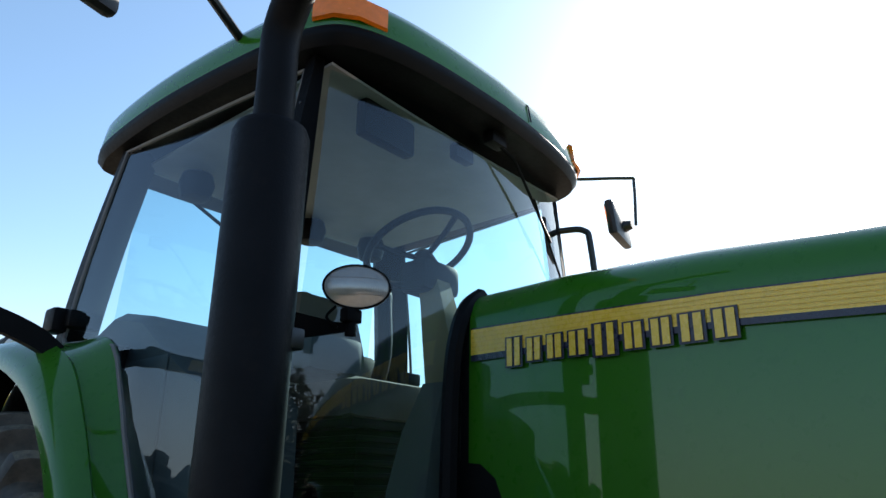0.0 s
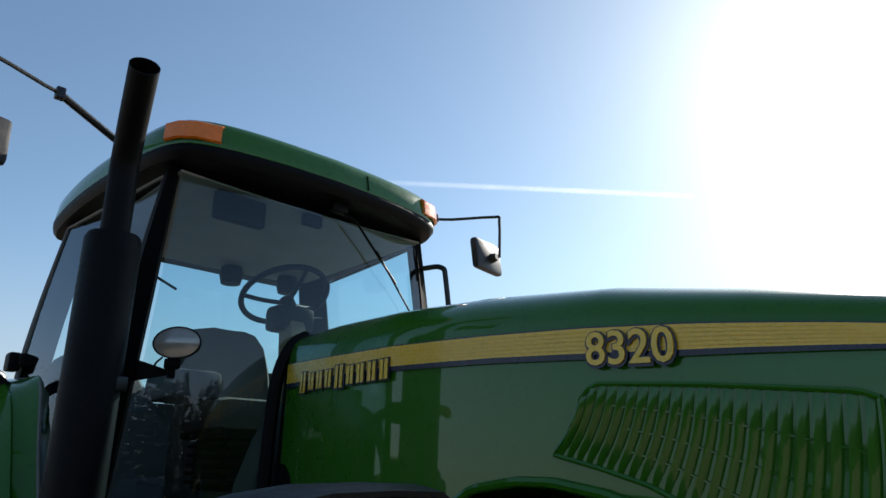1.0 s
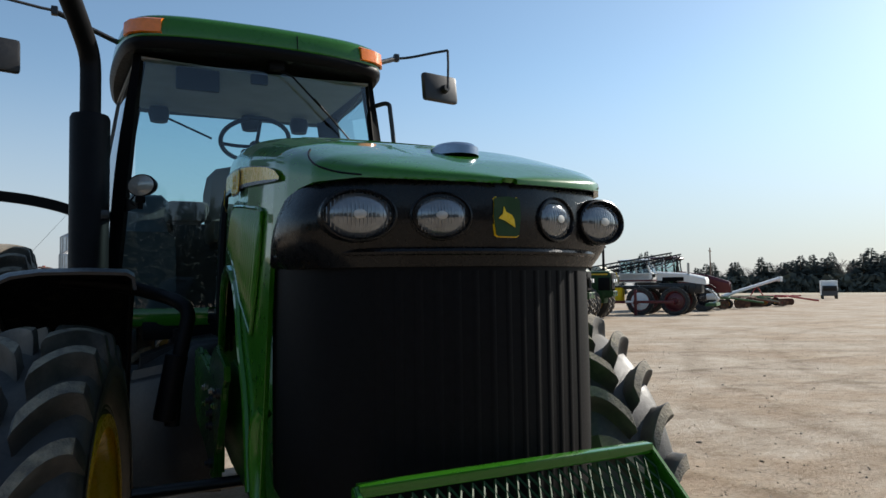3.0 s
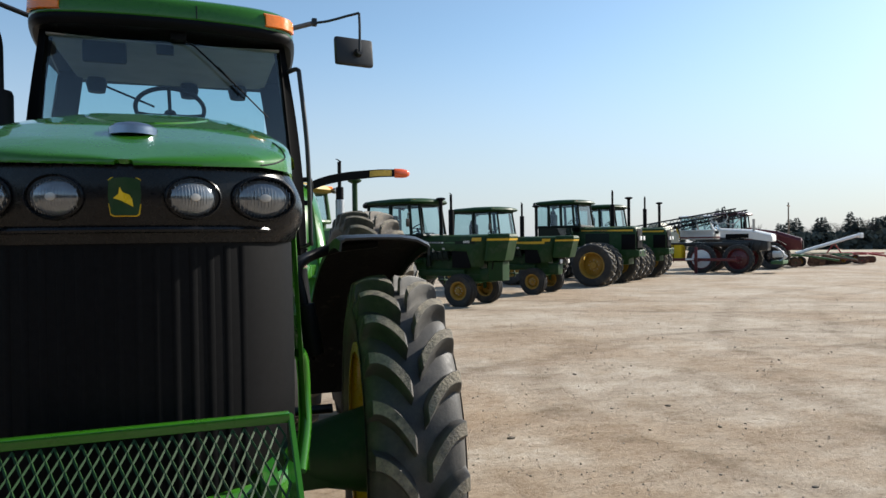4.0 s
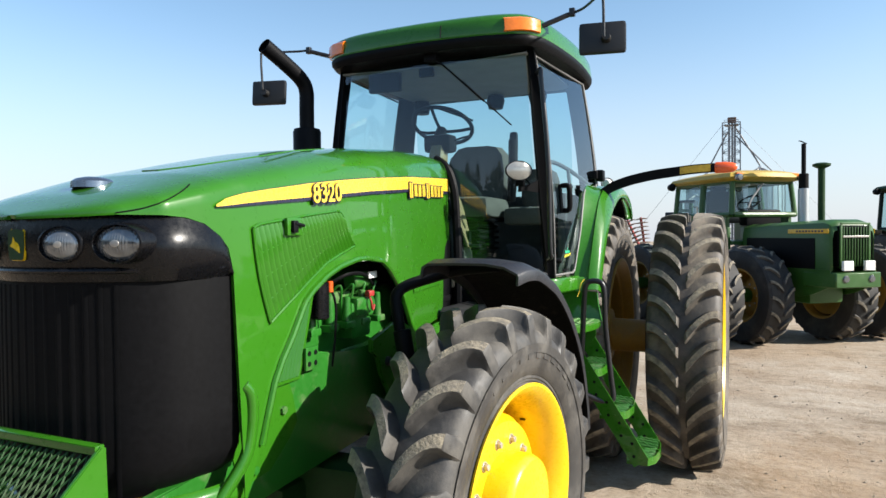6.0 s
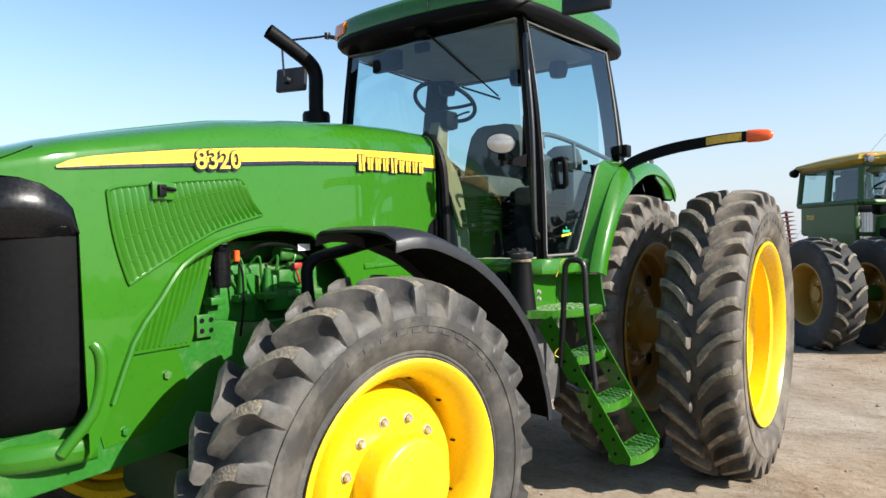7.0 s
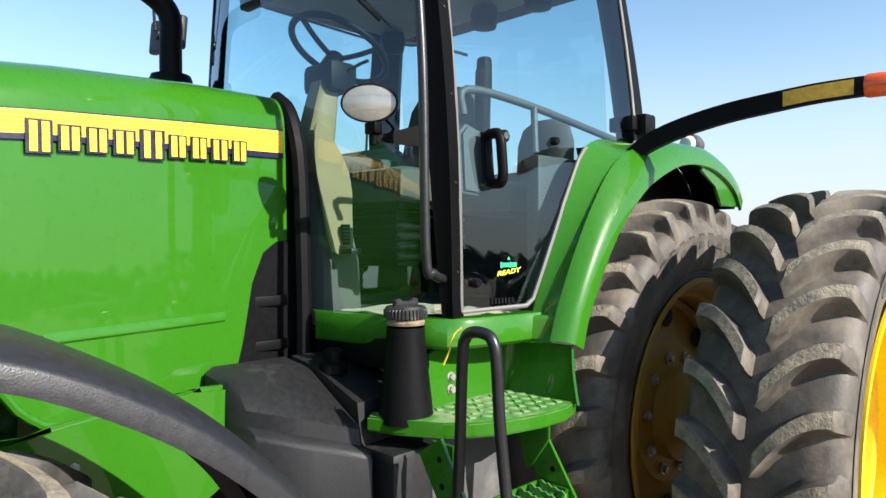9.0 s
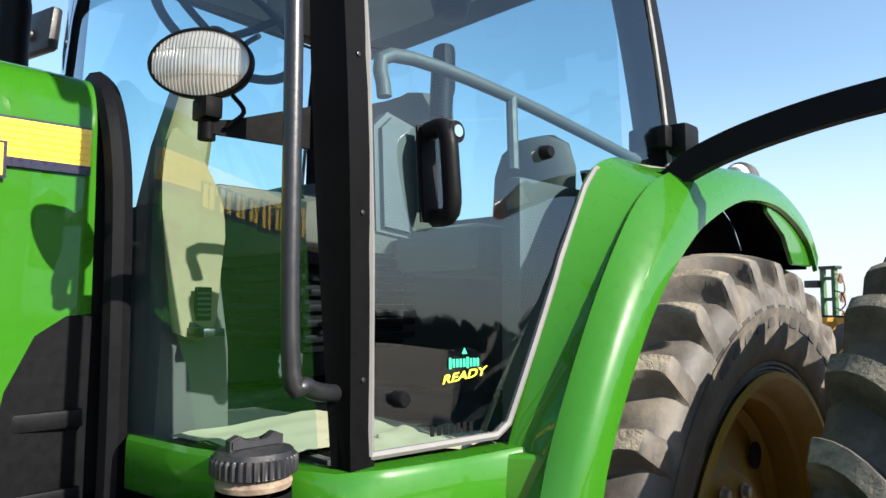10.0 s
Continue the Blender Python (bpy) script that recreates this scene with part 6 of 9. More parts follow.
# ---- black front fenders ----
FF = [(0.05, 1.616), (0.13, 1.630), (0.23, 1.624), (0.33, 1.600), (0.42, 1.572), (0.53, 1.532), (0.66, 1.462), (0.79, 1.372), (0.92, 1.255), (1.01, 1.15), (1.08, 1.03), (1.125, 0.92), (1.165, 0.80), (1.175, 0.72)]
for sx in (-1, 1):
    pth = smooth_path([(0, y, z) for y, z in FF], 4)
    bm = mesh()
    rows = []
    for i, p in enumerate(pth):
        c = Vector((0, 0.03, 0.72))
        rad = (p - c).normalized()
        row = []
        taper = 0.86 + 0.14 * min(1.0, i / 6)
        for x, o in ((0.715, -0.05), (0.722, -0.008), (0.745, 0.006), (0.86, 0.010), (1.00, 0.008), (1.09, -0.004), (1.150, -0.030), (1.156, -0.040), (1.154, -0.075)):
            xx = 0.935 + (x - 0.935) * (taper if x > 0.935 else 1)
            q = p + rad * o
            row.append(Vector((sx * xx, q.y, q.z)))
        rows.append(row)
    loft(bm, rows)
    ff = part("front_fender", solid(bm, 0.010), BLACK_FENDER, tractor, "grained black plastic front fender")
    # faces turned towards the wheel take a darker, mottled black
    ff.data.materials.append(UNDER_BLACK)
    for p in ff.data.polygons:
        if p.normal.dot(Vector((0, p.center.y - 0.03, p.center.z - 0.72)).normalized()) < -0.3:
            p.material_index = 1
    bm = mesh()
    tube(bm, [(sx * 0.60, 0.14, 1.10), (sx * 0.585, 0.14, 1.28), (sx * 0.562, 0.145, 1.40), (sx * 0.548, 0.160, 1.475), (sx * 0.570, 0.200, 1.515), (sx * 0.634, 0.296, 1.545), (sx * 0.76, 0.34, 1.580), (sx * 0.95, 0.32, 1.602)], 0.025, 12, 5)
    cyl(bm, (sx * 0.585, 0.14, 1.34), (sx * 0.625, 0.135, 1.12), 0.038, None, 16, 0.004)
    part("fender_stay", bm, BLACK, ff, "black tubular fender stay")

# ---- tanks, filler, platform and steps ----
for sx in (-1, 1):
    # the tank's outer face runs slantwise, clear of the front wheel
    bm = mesh()
    rows = []
    for xo, y, zt, k in ((0.45, 1.150, 1.21, 0.02), (0.50, 1.175, 1.215, 0.0), (0.60, 1.305, 1.182, 0.0), (0.695, 1.425, 1.150, 0.0), (0.690, 1.446, 1.148, 0.015)):
        rows.append([Vector((sx * x, y, z)) for x, z in ((0.30, 1.315 - k), (0.42, 1.300 - k), (xo - k, zt), (xo + 0.008 - k, zt - 0.045), (xo + 0.045 - k, zt - 0.060), (xo + 0.060 - k, zt - 0.080), (xo + 0.060 - k, 0.66 + k), (xo + 0.02, 0.58 + k), (0.30, 0.56 + k))])
    loft(bm, rows, close=True, caps=True)
    tank = part("fuel_tank", bm, TANK_BLACK, tractor, "black plastic fuel tank under the cab")
    bm = mesh()
    loft(bm, [[Vector((sx * x, y, z)) for x, z in ((0.30, 1.315), (0.42, 1.300), (0.655, 1.215), (0.665, 1.14), (0.665, 0.70), (0.30, 0.66))] for y in (1.452, 1.66)], close=True, caps=True)
    part("tank_rear", bm, TANK_BLACK, tank)
    bm = mesh()
    lathe(bm, [(0.045, 1.275), (0.045, 1.305), (0.032, 1.312), (0.032, 1.345), (0.024, 1.352), (0, 1.353)], Matrix.Translation((sx * 0.47, 1.50, 0)), 20)
    part("tank_vent", bm, BLACK, tank, "black vent cap on the tank")
    bm = mesh()
    box(bm, (sx * 0.72, 1.545, 0.865), (0.17, 0.165, 0.45), None, 0.025)
    part("side_box", bm, TANK_BLACK, tractor, "black box under the platform")
    bm = mesh()
    box(bm, (sx * 0.58, 1.86, 0.85), (0.30, 0.42, 0.54), None, 0.03)
    part("battery_box", bm, DUSTY_GREY, tractor, "dusty grey battery box behind the ladder")
    bm = mesh()
    loft(bm, [[Vector((sx * x, y, z)) for x, y in ((0.58, 2.10), (0.80, 2.10), (0.86, 2.14), (0.86, 2.17), (0.58, 2.17))] for z in (0.60, 1.12)], close=True, caps=True)
    part("splash_panel", bm, TANK_BLACK, tractor, "black splash panel ahead of the rear wheel")
bm = mesh()
F = Vector((0.745, 1.565, 0))
lathe(bm, [(0.084, 1.160), (0.078, 1.22), (0.066, 1.33), (0.058, 1.415), (0.057, 1.44)], Matrix.Translation(F), 32)
filler = part("fuel_filler", bm, BLACK, tractor, "black fuel filler neck")
bm = mesh()
lathe(bm, [(0.050, 1.445), (0.056, 1.447), (0.058, 1.455), (0.054, 1.463), (0.050, 1.465)], Matrix.Translation(F), 36)
part("filler_ring", bm, material("tan dust on plastic", (0.17, 0.12, 0.085), 0.85, vary=0.3, scale=30, dirt=(0.30, 0.24, 0.17), dirt_amount=0.5, dirt_scale=25), filler, "ring caked with tan dust")
bm = mesh()
rows = []
for z, r, flute in ((1.464, 0.050, 0.0), (1.467, 0.062, 0.0), (1.469, 0.0635, 0.0025), (1.492, 0.0635, 0.0025), (1.495, 0.062, 0.0), (1.502, 0.057, 0.0), (1.506, 0.030, 0.0)):
    rows.append([Vector((F.x + (r + (flute if k % 4 < 2 else -flute)) * math.cos(math.pi * k / 72), F.y + (r + (flute if k % 4 < 2 else -flute)) * math.sin(math.pi * k / 72), z)) for k in range(144)])
loft(bm, rows, close=True, caps=True)
plate(bm, [(-0.045, 0.0), (0.045, 0.0), (0.045, 0.016), (0.030, 0.022), (0.012, 0.010), (-0.012, 0.010), (-0.030, 0.022), (-0.045, 0.016)], lambda u, v, w: Vector((F.x + w - 0.010, F.y + u, 1.504 + v)), 0.020, 0.003)
part("filler_cap", bm, BLACK_FENDER, filler, "dusty ribbed filler cap")
bm = mesh()
plan = [(0.655, 1.50), (0.69, 1.462), (0.80, 1.508), (0.90, 1.568), (0.955, 1.615), (1.01, 1.712), (1.042, 1.85), (1.045, 1.97), (1.015, 2.058), (0.745, 2.062), (0.735, 1.66), (0.70, 1.62)]
plate(bm, plan, lambda u, v, w: Vector((u, v, 1.135 + w)), 0.045, 0.006)
platform = part("platform", bm, GREEN, tractor, "green steel boarding platform with grip strips")
platform.data.materials.append(material("dusty green floor paint", (0.045, 0.17, 0.025), 0.6, vary=0.25, scale=12, dirt=(0.40, 0.37, 0.26), dirt_amount=0.45, dirt_scale=7))
for p in platform.data.polygons:
    p.material_index = 1 if p.normal.z > 0.9 else 0
bm = mesh()
box(bm, (0, 0, 0), (0.030, 0.020, 0.006), None, 0.002)
cleat = part("platform_grip", bm, material("worn platform grip", (0.12, 0.26, 0.08), 0.55, vary=0.3, scale=30, dirt=(0.35, 0.33, 0.24), dirt_amount=0.35, dirt_scale=9), platform, "scuffed raised grip cleat")
for i in range(9):
    for j in range(5):
        m = Matrix.Translation((0.785 + 0.050 * j - (0.022 * (3 - i) if i < 3 else 0) * (j > 2), 1.665 + 0.042 * i, 1.181)) @ Matrix.Rotation(radians(28 if (i + j) % 2 else -28), 4, "Z")
        if i + j == 0:
            cleat.matrix_basis = m
        else:
            again(cleat, platform, m)
# upstand: wall behind the floor, rounded corner, end wall with a rolled free edge
bm = mesh()
plate(bm, [(1.575, 1.175), (1.60, 1.195), (1.632, 1.225), (1.655, 1.265), (1.662, 1.310), (1.655, 1.345), (1.675, 1.356), (1.985, 1.356), (1.985, 1.170), (1.58, 1.165)], lambda u, v, w: Vector((0.738 + w, u, v)), 0.010, 0.003)
back = part("platform_back", bm, GREEN, platform, "green wall behind the platform")
bm = mesh()
corner = [(0.743, 1.985), (0.744, 2.015), (0.752, 2.040), (0.770, 2.056), (0.80, 2.062), (0.90, 2.065)]
rows = [[Vector((x, y - 0.03 * (1 - k) ** 2 * (0.3 if x < 0.76 else 1.0), 1.172 + 0.183 * k)) for k in (0, 0.1, 0.25, 0.6, 1)] for x, y in corner]
rows.append([Vector((1.000 + 0.035 * (1 - k) ** 1.5, 2.068 - 0.02 * (1 - k), 1.172 + 0.183 * k)) for k in (0, 0.1, 0.25, 0.6, 1)])
rows.append([Vector((1.010 + 0.036 * (1 - k) ** 1.5, 2.055 - 0.02 * (1 - k), 1.172 + 0.180 * k)) for k in (0, 0.1, 0.25, 0.6, 1)])
loft(bm, rows)
part("platform_end", solid(bm, 0.008), GREEN, platform, "green end wall with a rolled edge")
for zz in (1.222, 1.262):
    bm = mesh()
    cyl(bm, (0.747, 1.755, zz), (0.751, 1.755, zz), 0.017, None, 16, 0.001)
    cyl(bm, (0.751, 1.755, zz), (0.762, 1.755, zz), 0.012, None, 6, 0.002)
    part("bolt", bm, STEEL, back, "zinc plated bolt")
# brackets that drop from the platform to the ladder
for y in (1.62, 1.99):
    bm = mesh()
    plate(bm, [(0.90, 1.14), (0.985 if y < 1.8 else 1.03, 1.14), (0.985 if y < 1.8 else 1.03, 1.09), (0.96, 0.99), (0.94, 0.985)], lambda u, v, w, q=y: Vector((u, q - 0.10 + w, v)), 0.010, 0.002)
    part("ladder_bracket", bm, GREEN, platform)
# ladder
TREADS = [(1.055, 0.945), (1.205, 0.715), (1.355, 0.475)]
for yy in (1.492, 1.91):
    bm = mesh()
    dx, dz = TREADS[2][0] - TREADS[0][0], TREADS[2][1] - TREADS[0][1]
    a, b = Vector((0.93, yy, 1.14)), Vector((1.365, yy, 0.455))
    dirv = (b - a).normalized()
    nrm = Vector((dirv.z, 0, -dirv.x))
    prof = [a + nrm * 0.055, b + nrm * 0.050, b - nrm * 0.045, a - nrm * 0.045]
    loft(bm, [[p + Vector((0, o, 0)) for p in prof] for o in (-0.005, 0.005)], close=True, caps=True)
    st = part("ladder_side", bm, GREEN, platform, "green drilled ladder side")
    for k in range(12):
        p = a.lerp(b, (k + 0.7) / 12.5) + nrm * (0.018 if k % 2 else -0.012)
        bm = mesh()
        for s in (-1, 1):
            lathe(bm, [(0, 0), (0.009, 0), (0.009, 0.001), (0, 0.001)], Matrix.Translation(p + Vector((0, s * 0.0055, 0))) @ pose(0, 0, 0, 90 * s), 10)
        part("bolt_hole", bm, BLACK, st)
for k, (x, z) in enumerate(TREADS):
    bm = mesh()
    plan = [(x - 0.075, 1.50), (x + 0.040, 1.50), (x + 0.075, 1.56), (x + 0.088, 1.69), (x + 0.075, 1.82), (x + 0.040, 1.90), (x - 0.075, 1.90)]
    rows = [[Vector((u, v, z + w)) for u, v in plan] for w in (-0.035, 0.010)]
    loft(bm, rows, close=True)
    tread = part("step", solid(bm, 0.006), GREEN, platform, "green step with open grip bars")
    scuffed = bpy.data.materials.get("scuffed green step") or material("scuffed green step", (0.07, 0.25, 0.055), 0.6, vary=0.35, scale=25, dirt=(0.36, 0.34, 0.24), dirt_amount=0.3, dirt_scale=14)
    # a cross bar, and two fans of toothed bars on either side of it
    for j in range(8):
        bm = mesh()
        left = j < 4
        q0 = 1.512 + 0.049 * j + (0.018 if not left else 0.0)
        teeth = [(-0.070 + 0.0165 * k, 0.010 + (0.006 if k % 2 else 0.0)) for k in range(9)]
        plate(bm, [(-0.070, -0.012), (0.062, -0.012)] + teeth[::-1], lambda u, v, w, q=q0, d=0.35 if left else -0.35: Vector((x + u, q + w + d * u, z + v)), 0.006)
        part("step_bar", bm, scuffed, tread)
    part("step_bar", box(mesh(), (x + 0.006, 1.690, z + 0.002), (0.155, 0.016, 0.016), None, 0.003), GREEN, tread)
    part("step_bar", box(mesh(), (x + 0.010, 1.690, z - 0.004), (0.016, 0.41, 0.012), None, 0.003), GREEN, tread)
bm = mesh()
tube(bm, [(1.02, 1.49, 0.90), (1.035, 1.49, 1.10), (1.05, 1.488, 1.39), (1.062, 1.488, 1.445), (1.085, 1.488, 1.462), (1.125, 1.490, 1.462), (1.150, 1.492, 1.445), (1.160, 1.495, 1.39), (1.165, 1.505, 1.20), (1.195, 1.515, 0.90), (1.205, 1.515, 0.82), (1.200, 1.512, 0.79), (1.17, 1.505, 0.775), (1.12, 1.49, 0.79), (1.06, 1.475, 0.815)], 0.0155, 12, 5)
part("hand_rail", bm, BLACK_METAL, platform, "black bent hand rail beside the steps")
bm = mesh()
tube(bm, [(1.05, 1.485, 1.472), (1.035, 1.47, 1.45), (1.028, 1.462, 1.41), (1.018, 1.45, 1.375)], 0.0025, 6, 4)
tube(bm, [(1.02, 1.475, 1.00), (1.01, 1.462, 0.985), (1.005, 1.455, 0.965), (1.02, 1.475, 0.95), (1.03, 1.495, 0.975)], 0.0028, 6, 4)
tagged(part("tag", bm, TAG_YELLOW), "small yellow tag wired to the hand rail", "tag")


# ---- the row of older tractors ----
ROW_TURN = 38.0
CACHE = {}


def old_wheel(parent, m, R, W, rim, lugs, rib=False, dish=0.0, flip=1, paint=None):
    """A plain farm wheel: dull yellow rim, old tyre, lugs or ribs."""
    paint = paint or YELLOW_DIM
    key = (R, W, rim, lugs, dish, flip, paint.name)
    if key not in CACHE:
        bm = mesh()
        lathe(bm, [(rim - 0.02, -W * 0.40), (rim + 0.012, -W * 0.42), (rim - 0.03, -W * 0.3), (rim - 0.03, W * 0.3), (rim + 0.012, W * 0.42), (rim - 0.012, W * 0.42), (rim - 0.05, W * 0.3),
                   (rim - 0.06, dish), (rim * 0.62, dish + 0.03), (rim * 0.5, dish + 0.06), (rim * 0.28, dish + 0.06), (rim * 0.25, dish + 0.12), (0, dish + 0.13)], TO_X, 40)
        w = part("wheel", bm, paint, parent, "dull yellow wheel rim" if paint is YELLOW_DIM else "dull painted wheel rim")
        tb = mesh()
        side = [(rim, 0.40), (rim + 0.03, 0.45), (rim * 0.45 + R * 0.55, 0.50), (R - 0.10 * R, 0.49), (R - 0.045, 0.42), (R - 0.04, 0.2)]
        prof = [(r, -q * W) for r, q in side] + [(r, q * W) for r, q in reversed(side)]
        lathe(tb, prof + prof[:1], TO_X, 44)
        bmesh.ops.remove_doubles(tb, verts=tb.verts[:], dist=1e-5)
        if rib:
            for q in (-0.28, 0.0, 0.28):
                lathe(tb, [(R - 0.045, (q - 0.06) * W), (R, (q - 0.045) * W), (R, (q + 0.045) * W), (R - 0.045, (q + 0.06) * W)], TO_X, 44)
        t = part("tyre", tb, RUBBER_OLD, w, "old black tyre")
        tr = tread_part(tread_mesh(R, W, lugs, flip), w) if lugs else None
        b = mesh()
        for i in range(8):
            a = 2 * math.pi * i / 8
            lathe(b, [(0.016, 0), (0.016, 0.02), (0, 0.022)], Matrix.Translation((dish + 0.06, -rim * 0.4 * math.sin(a), rim * 0.4 * math.cos(a))) @ TO_X, 6)
        bb = part("lug_bolt", b, STEEL, w)
        CACHE[key] = (w, [o for o in (t, tr, bb) if o])
        w.matrix_basis = m
        return w
    w0, kids = CACHE[key]
    w = again(w0, parent, m)
    tagged(w, w0["label"])
    for o in kids:
        again(o, w, Matrix.Identity(4))
    return w


def out_turn(sx):
    return Matrix.Identity(4) if sx > 0 else Matrix.Rotation(math.pi, 4, "Z")


def stack_pipes(parent, pipes):
    """Exhaust and intake stacks: (kind, x, y, foot, head)."""
    for kind, x, y, z0, z1 in pipes:
        bm = mesh()
        if kind == "exhaust":
            cyl(bm, (x, y, z0), (x, y, z0 + 0.62 * (z1 - z0)), 0.075, None, 18, 0.01)
            cyl(bm, (x, y, z0 + 0.6 * (z1 - z0)), (x, y, z1 - 0.03), 0.036, None, 14)
            tube(bm, [(x + 0.05, y, z1 - 0.03), (x - 0.05, y - 0.01, z1 + 0.005), (x - 0.10, y - 0.01, z1 + 0.012)], 0.02, 8, flat=0.3)
        else:
            cyl(bm, (x, y, z0), (x, y, z1 - 0.05), 0.052, None, 16)
            lathe(bm, [(0.052, z1 - 0.09), (0.13, z1 - 0.05), (0.135, z1 - 0.02), (0.08, z1), (0, z1)], Matrix.Translation((x, y, 0)), 20)
        part("exhaust" if kind == "exhaust" else "air_intake", bm, GREEN_OLD_SHADE if kind == "green" else EXHAUST, parent, "upright exhaust stack with flap" if kind == "exhaust" else "air intake stack with cap")


def old_cab(parent, y0, y1, z0, z1, hw, roof_mat, frame_mat, slope=0.10, thick=0.15, nose=(0.22, 0.20), mids=(0.45,), low_glass=True):
    """A cab: posts, side panes, a windscreen on set-in front corners, a domed roof with marker lamps, and a seat and wheel inside."""
    zr = z1 - thick
    push, inset = nose
    yr = lambda y, t: y + t * (slope * (y1 - y) / (y1 - y0) - slope * 0.2 * (y - y0) / (y1 - y0))
    ring = lambda t, z: [Vector((x * (hw - 0.06 * t if abs(x) == 1 else hw - inset - 0.04 * t) / abs(x), yr(y, t) if y >= y0 else y + slope * 1.3 * t, z)) for x, y in ((-0.5, y0 - push), (0.5, y0 - push), (1, y0), (1, y1), (-1, y1), (-1, y0))]
    foot, head = ring(0, z0), ring(1, zr)
    for i in range(6):
        bm = mesh()
        tube(bm, [foot[i], head[i]], 0.045 if i > 1 else 0.034, 8)
        part("cab_post", bm, frame_mat, parent)
        j = (i + 1) % 6
        bm = mesh()
        loft(bm, [[foot[i].lerp(foot[j], k / 3) for k in range(4)], [head[i].lerp(head[j], k / 3) for k in range(4)]])
        part("cab_glass", bm, GLASS_OLD, parent, "tinted cab window")
        for a, b, r in ((foot[i], foot[j], 0.045), (head[i], head[j], 0.055)):
            bm = mesh()
            tube(bm, [a, b], r, 8)
            part("window_rail", bm, frame_mat, parent)
    for sx, (i, j) in ((1, (2, 3)), (-1, (5, 4))):
        for q in mids:
            bm = mesh()
            tube(bm, [foot[i].lerp(foot[j], q), head[i].lerp(head[j], q)], 0.055, 8)
            part("window_frame", bm, frame_mat, parent, "door post")
        bm = mesh()
        loft(bm, [[Vector((sx * x, y, z)) for x, z in ((hw - 0.04, z0 - 0.5), (hw + 0.02, z0 - 0.48), (hw + 0.02, z0), (hw - 0.04, z0 + 0.01))] for y in (y0 + 0.1, y1 - 0.1)], close=True, caps=True)
        part("cab_side", bm, frame_mat, parent)
        if low_glass:
            bm = mesh()
            loft(bm, [[Vector((sx * (hw + 0.028), y, z)) for y in (ya, yb)] for z, ya, yb in ((z0 - 0.46, y0 + 0.16, y0 + 0.42), (z0 - 0.05, y0 + 0.12, y0 + 0.62))])
            part("lower_glass", bm, GLASS_OLD, parent, "small window low in the door")
        bm = mesh()
        lathe(bm, [(0, -0.06), (0.06, -0.05), (0.075, 0.03), (0.05, 0.05), (0, 0.055)], Matrix.Translation((sx * (hw + 0.10), y1 - 0.02, zr - 0.02)) @ pose(0, 0, 0, 90), 16)
        tube(bm, [(sx * (hw - 0.05), y1 - 0.02, zr), (sx * (hw + 0.10), y1 - 0.02, zr)], 0.015, 6)
        part("cab_lamp", bm, BLACK, parent, "round black lamp on the cab corner")
    bm = mesh()
    rows = []
    for z, g in ((zr - 0.02, -0.04), (zr + 0.01, 0.06), (zr + 0.05, 0.09), (zr + 0.6 * thick, 0.05), (z1 - 0.02, -0.10), (z1, -0.32)):
        rise_up = 0.02 if z > zr + 0.06 else 0.0
        outline = []
        for x, y in ((-0.55, y0 - push - 0.10), (0.0, y0 - push - 0.14), (0.55, y0 - push - 0.10), (1, y0 - 0.02), (1, (y0 + y1) / 2), (0.96, y1), (0.0, y1 + 0.03), (-0.96, y1), (-1, (y0 + y1) / 2), (-1, y0 - 0.02)):
            yy = y + (g if y > (y0 + y1) / 2 else -g if y < (y0 + y1) / 2 else 0)
            outline.append(Vector((x * (hw + g), yy + slope * 0.5 * (y < y0), z + rise_up * (y < (y0 + y1) / 2 + 0.1))))
        rows.append(outline)
    loft(bm, rows, close=True, caps=True)
    roof = part("cab_roof", bm, roof_mat, parent, "overhanging domed cab roof")
    for x in (-1, 1):
        bm = mesh()
        box(bm, (x * (hw - 0.10), y0 - 0.10 + slope * 0.5, zr + 0.6 * thick), (0.16, 0.09, 0.05), pose(0, 0, 0, 0, 0, 0), 0.015)
        part("marker_lamp", bm, AMBER, roof, "small amber marker lamp")
    ym = (y0 + y1) / 2
    bm = mesh()
    box(bm, (0, ym + 0.15, z0 - 0.06), (0.5, 0.45, 0.14), None, 0.04)
    box(bm, (0, ym + 0.38, z0 + 0.22), (0.5, 0.12, 0.5), None, 0.05)
    box(bm, (0, ym + 0.40, z0 + 0.52), (0.30, 0.10, 0.16), None, 0.04)
    part("cab_seat", bm, BLACK, parent, "dark cab seat")
    bm = mesh()
    m = Matrix.Translation((0, y0 + 0.36, z0 + 0.22)) @ Matrix.Rotation(radians(-35), 4, "X")
    tube(bm, [m @ Vector((0.2 * math.cos(a), 0.2 * math.sin(a), 0)) for a in np.linspace(0, 2 * math.pi, 25)], 0.016, 6, cap=False)
    tube(bm, [m @ Vector((-0.2, 0, 0)), m @ Vector((0.2, 0, 0))], 0.014, 6)
    tube(bm, [m @ Vector((0, 0, 0)), (0, y0 + 0.15, z0 - 0.2)], 0.035, 8)
    part("cab_steering_wheel", bm, BLACK, parent)
    bm = mesh()
    box(bm, (0, y0 + 0.08, z0 - 0.05), (0.7, 0.22, 0.28), None, 0.05)
    part("dashboard", bm, BLACK, parent)
    bm = mesh()
    box(bm, (0, ym, z0 - 0.48), (2 * hw - 0.1, y1 - y0 - 0.05, 0.06), None, 0.01)
    part("cab_floor", bm, frame_mat, parent)


def number_plate_word(parent, word, m, size, mat):
    bm = text_bm(word, size, 0.002, 0.002)
    bmesh.ops.transform(bm, matrix=m, verts=bm.verts[:])
    part("model_number", bm, mat, parent, "model number " + word)


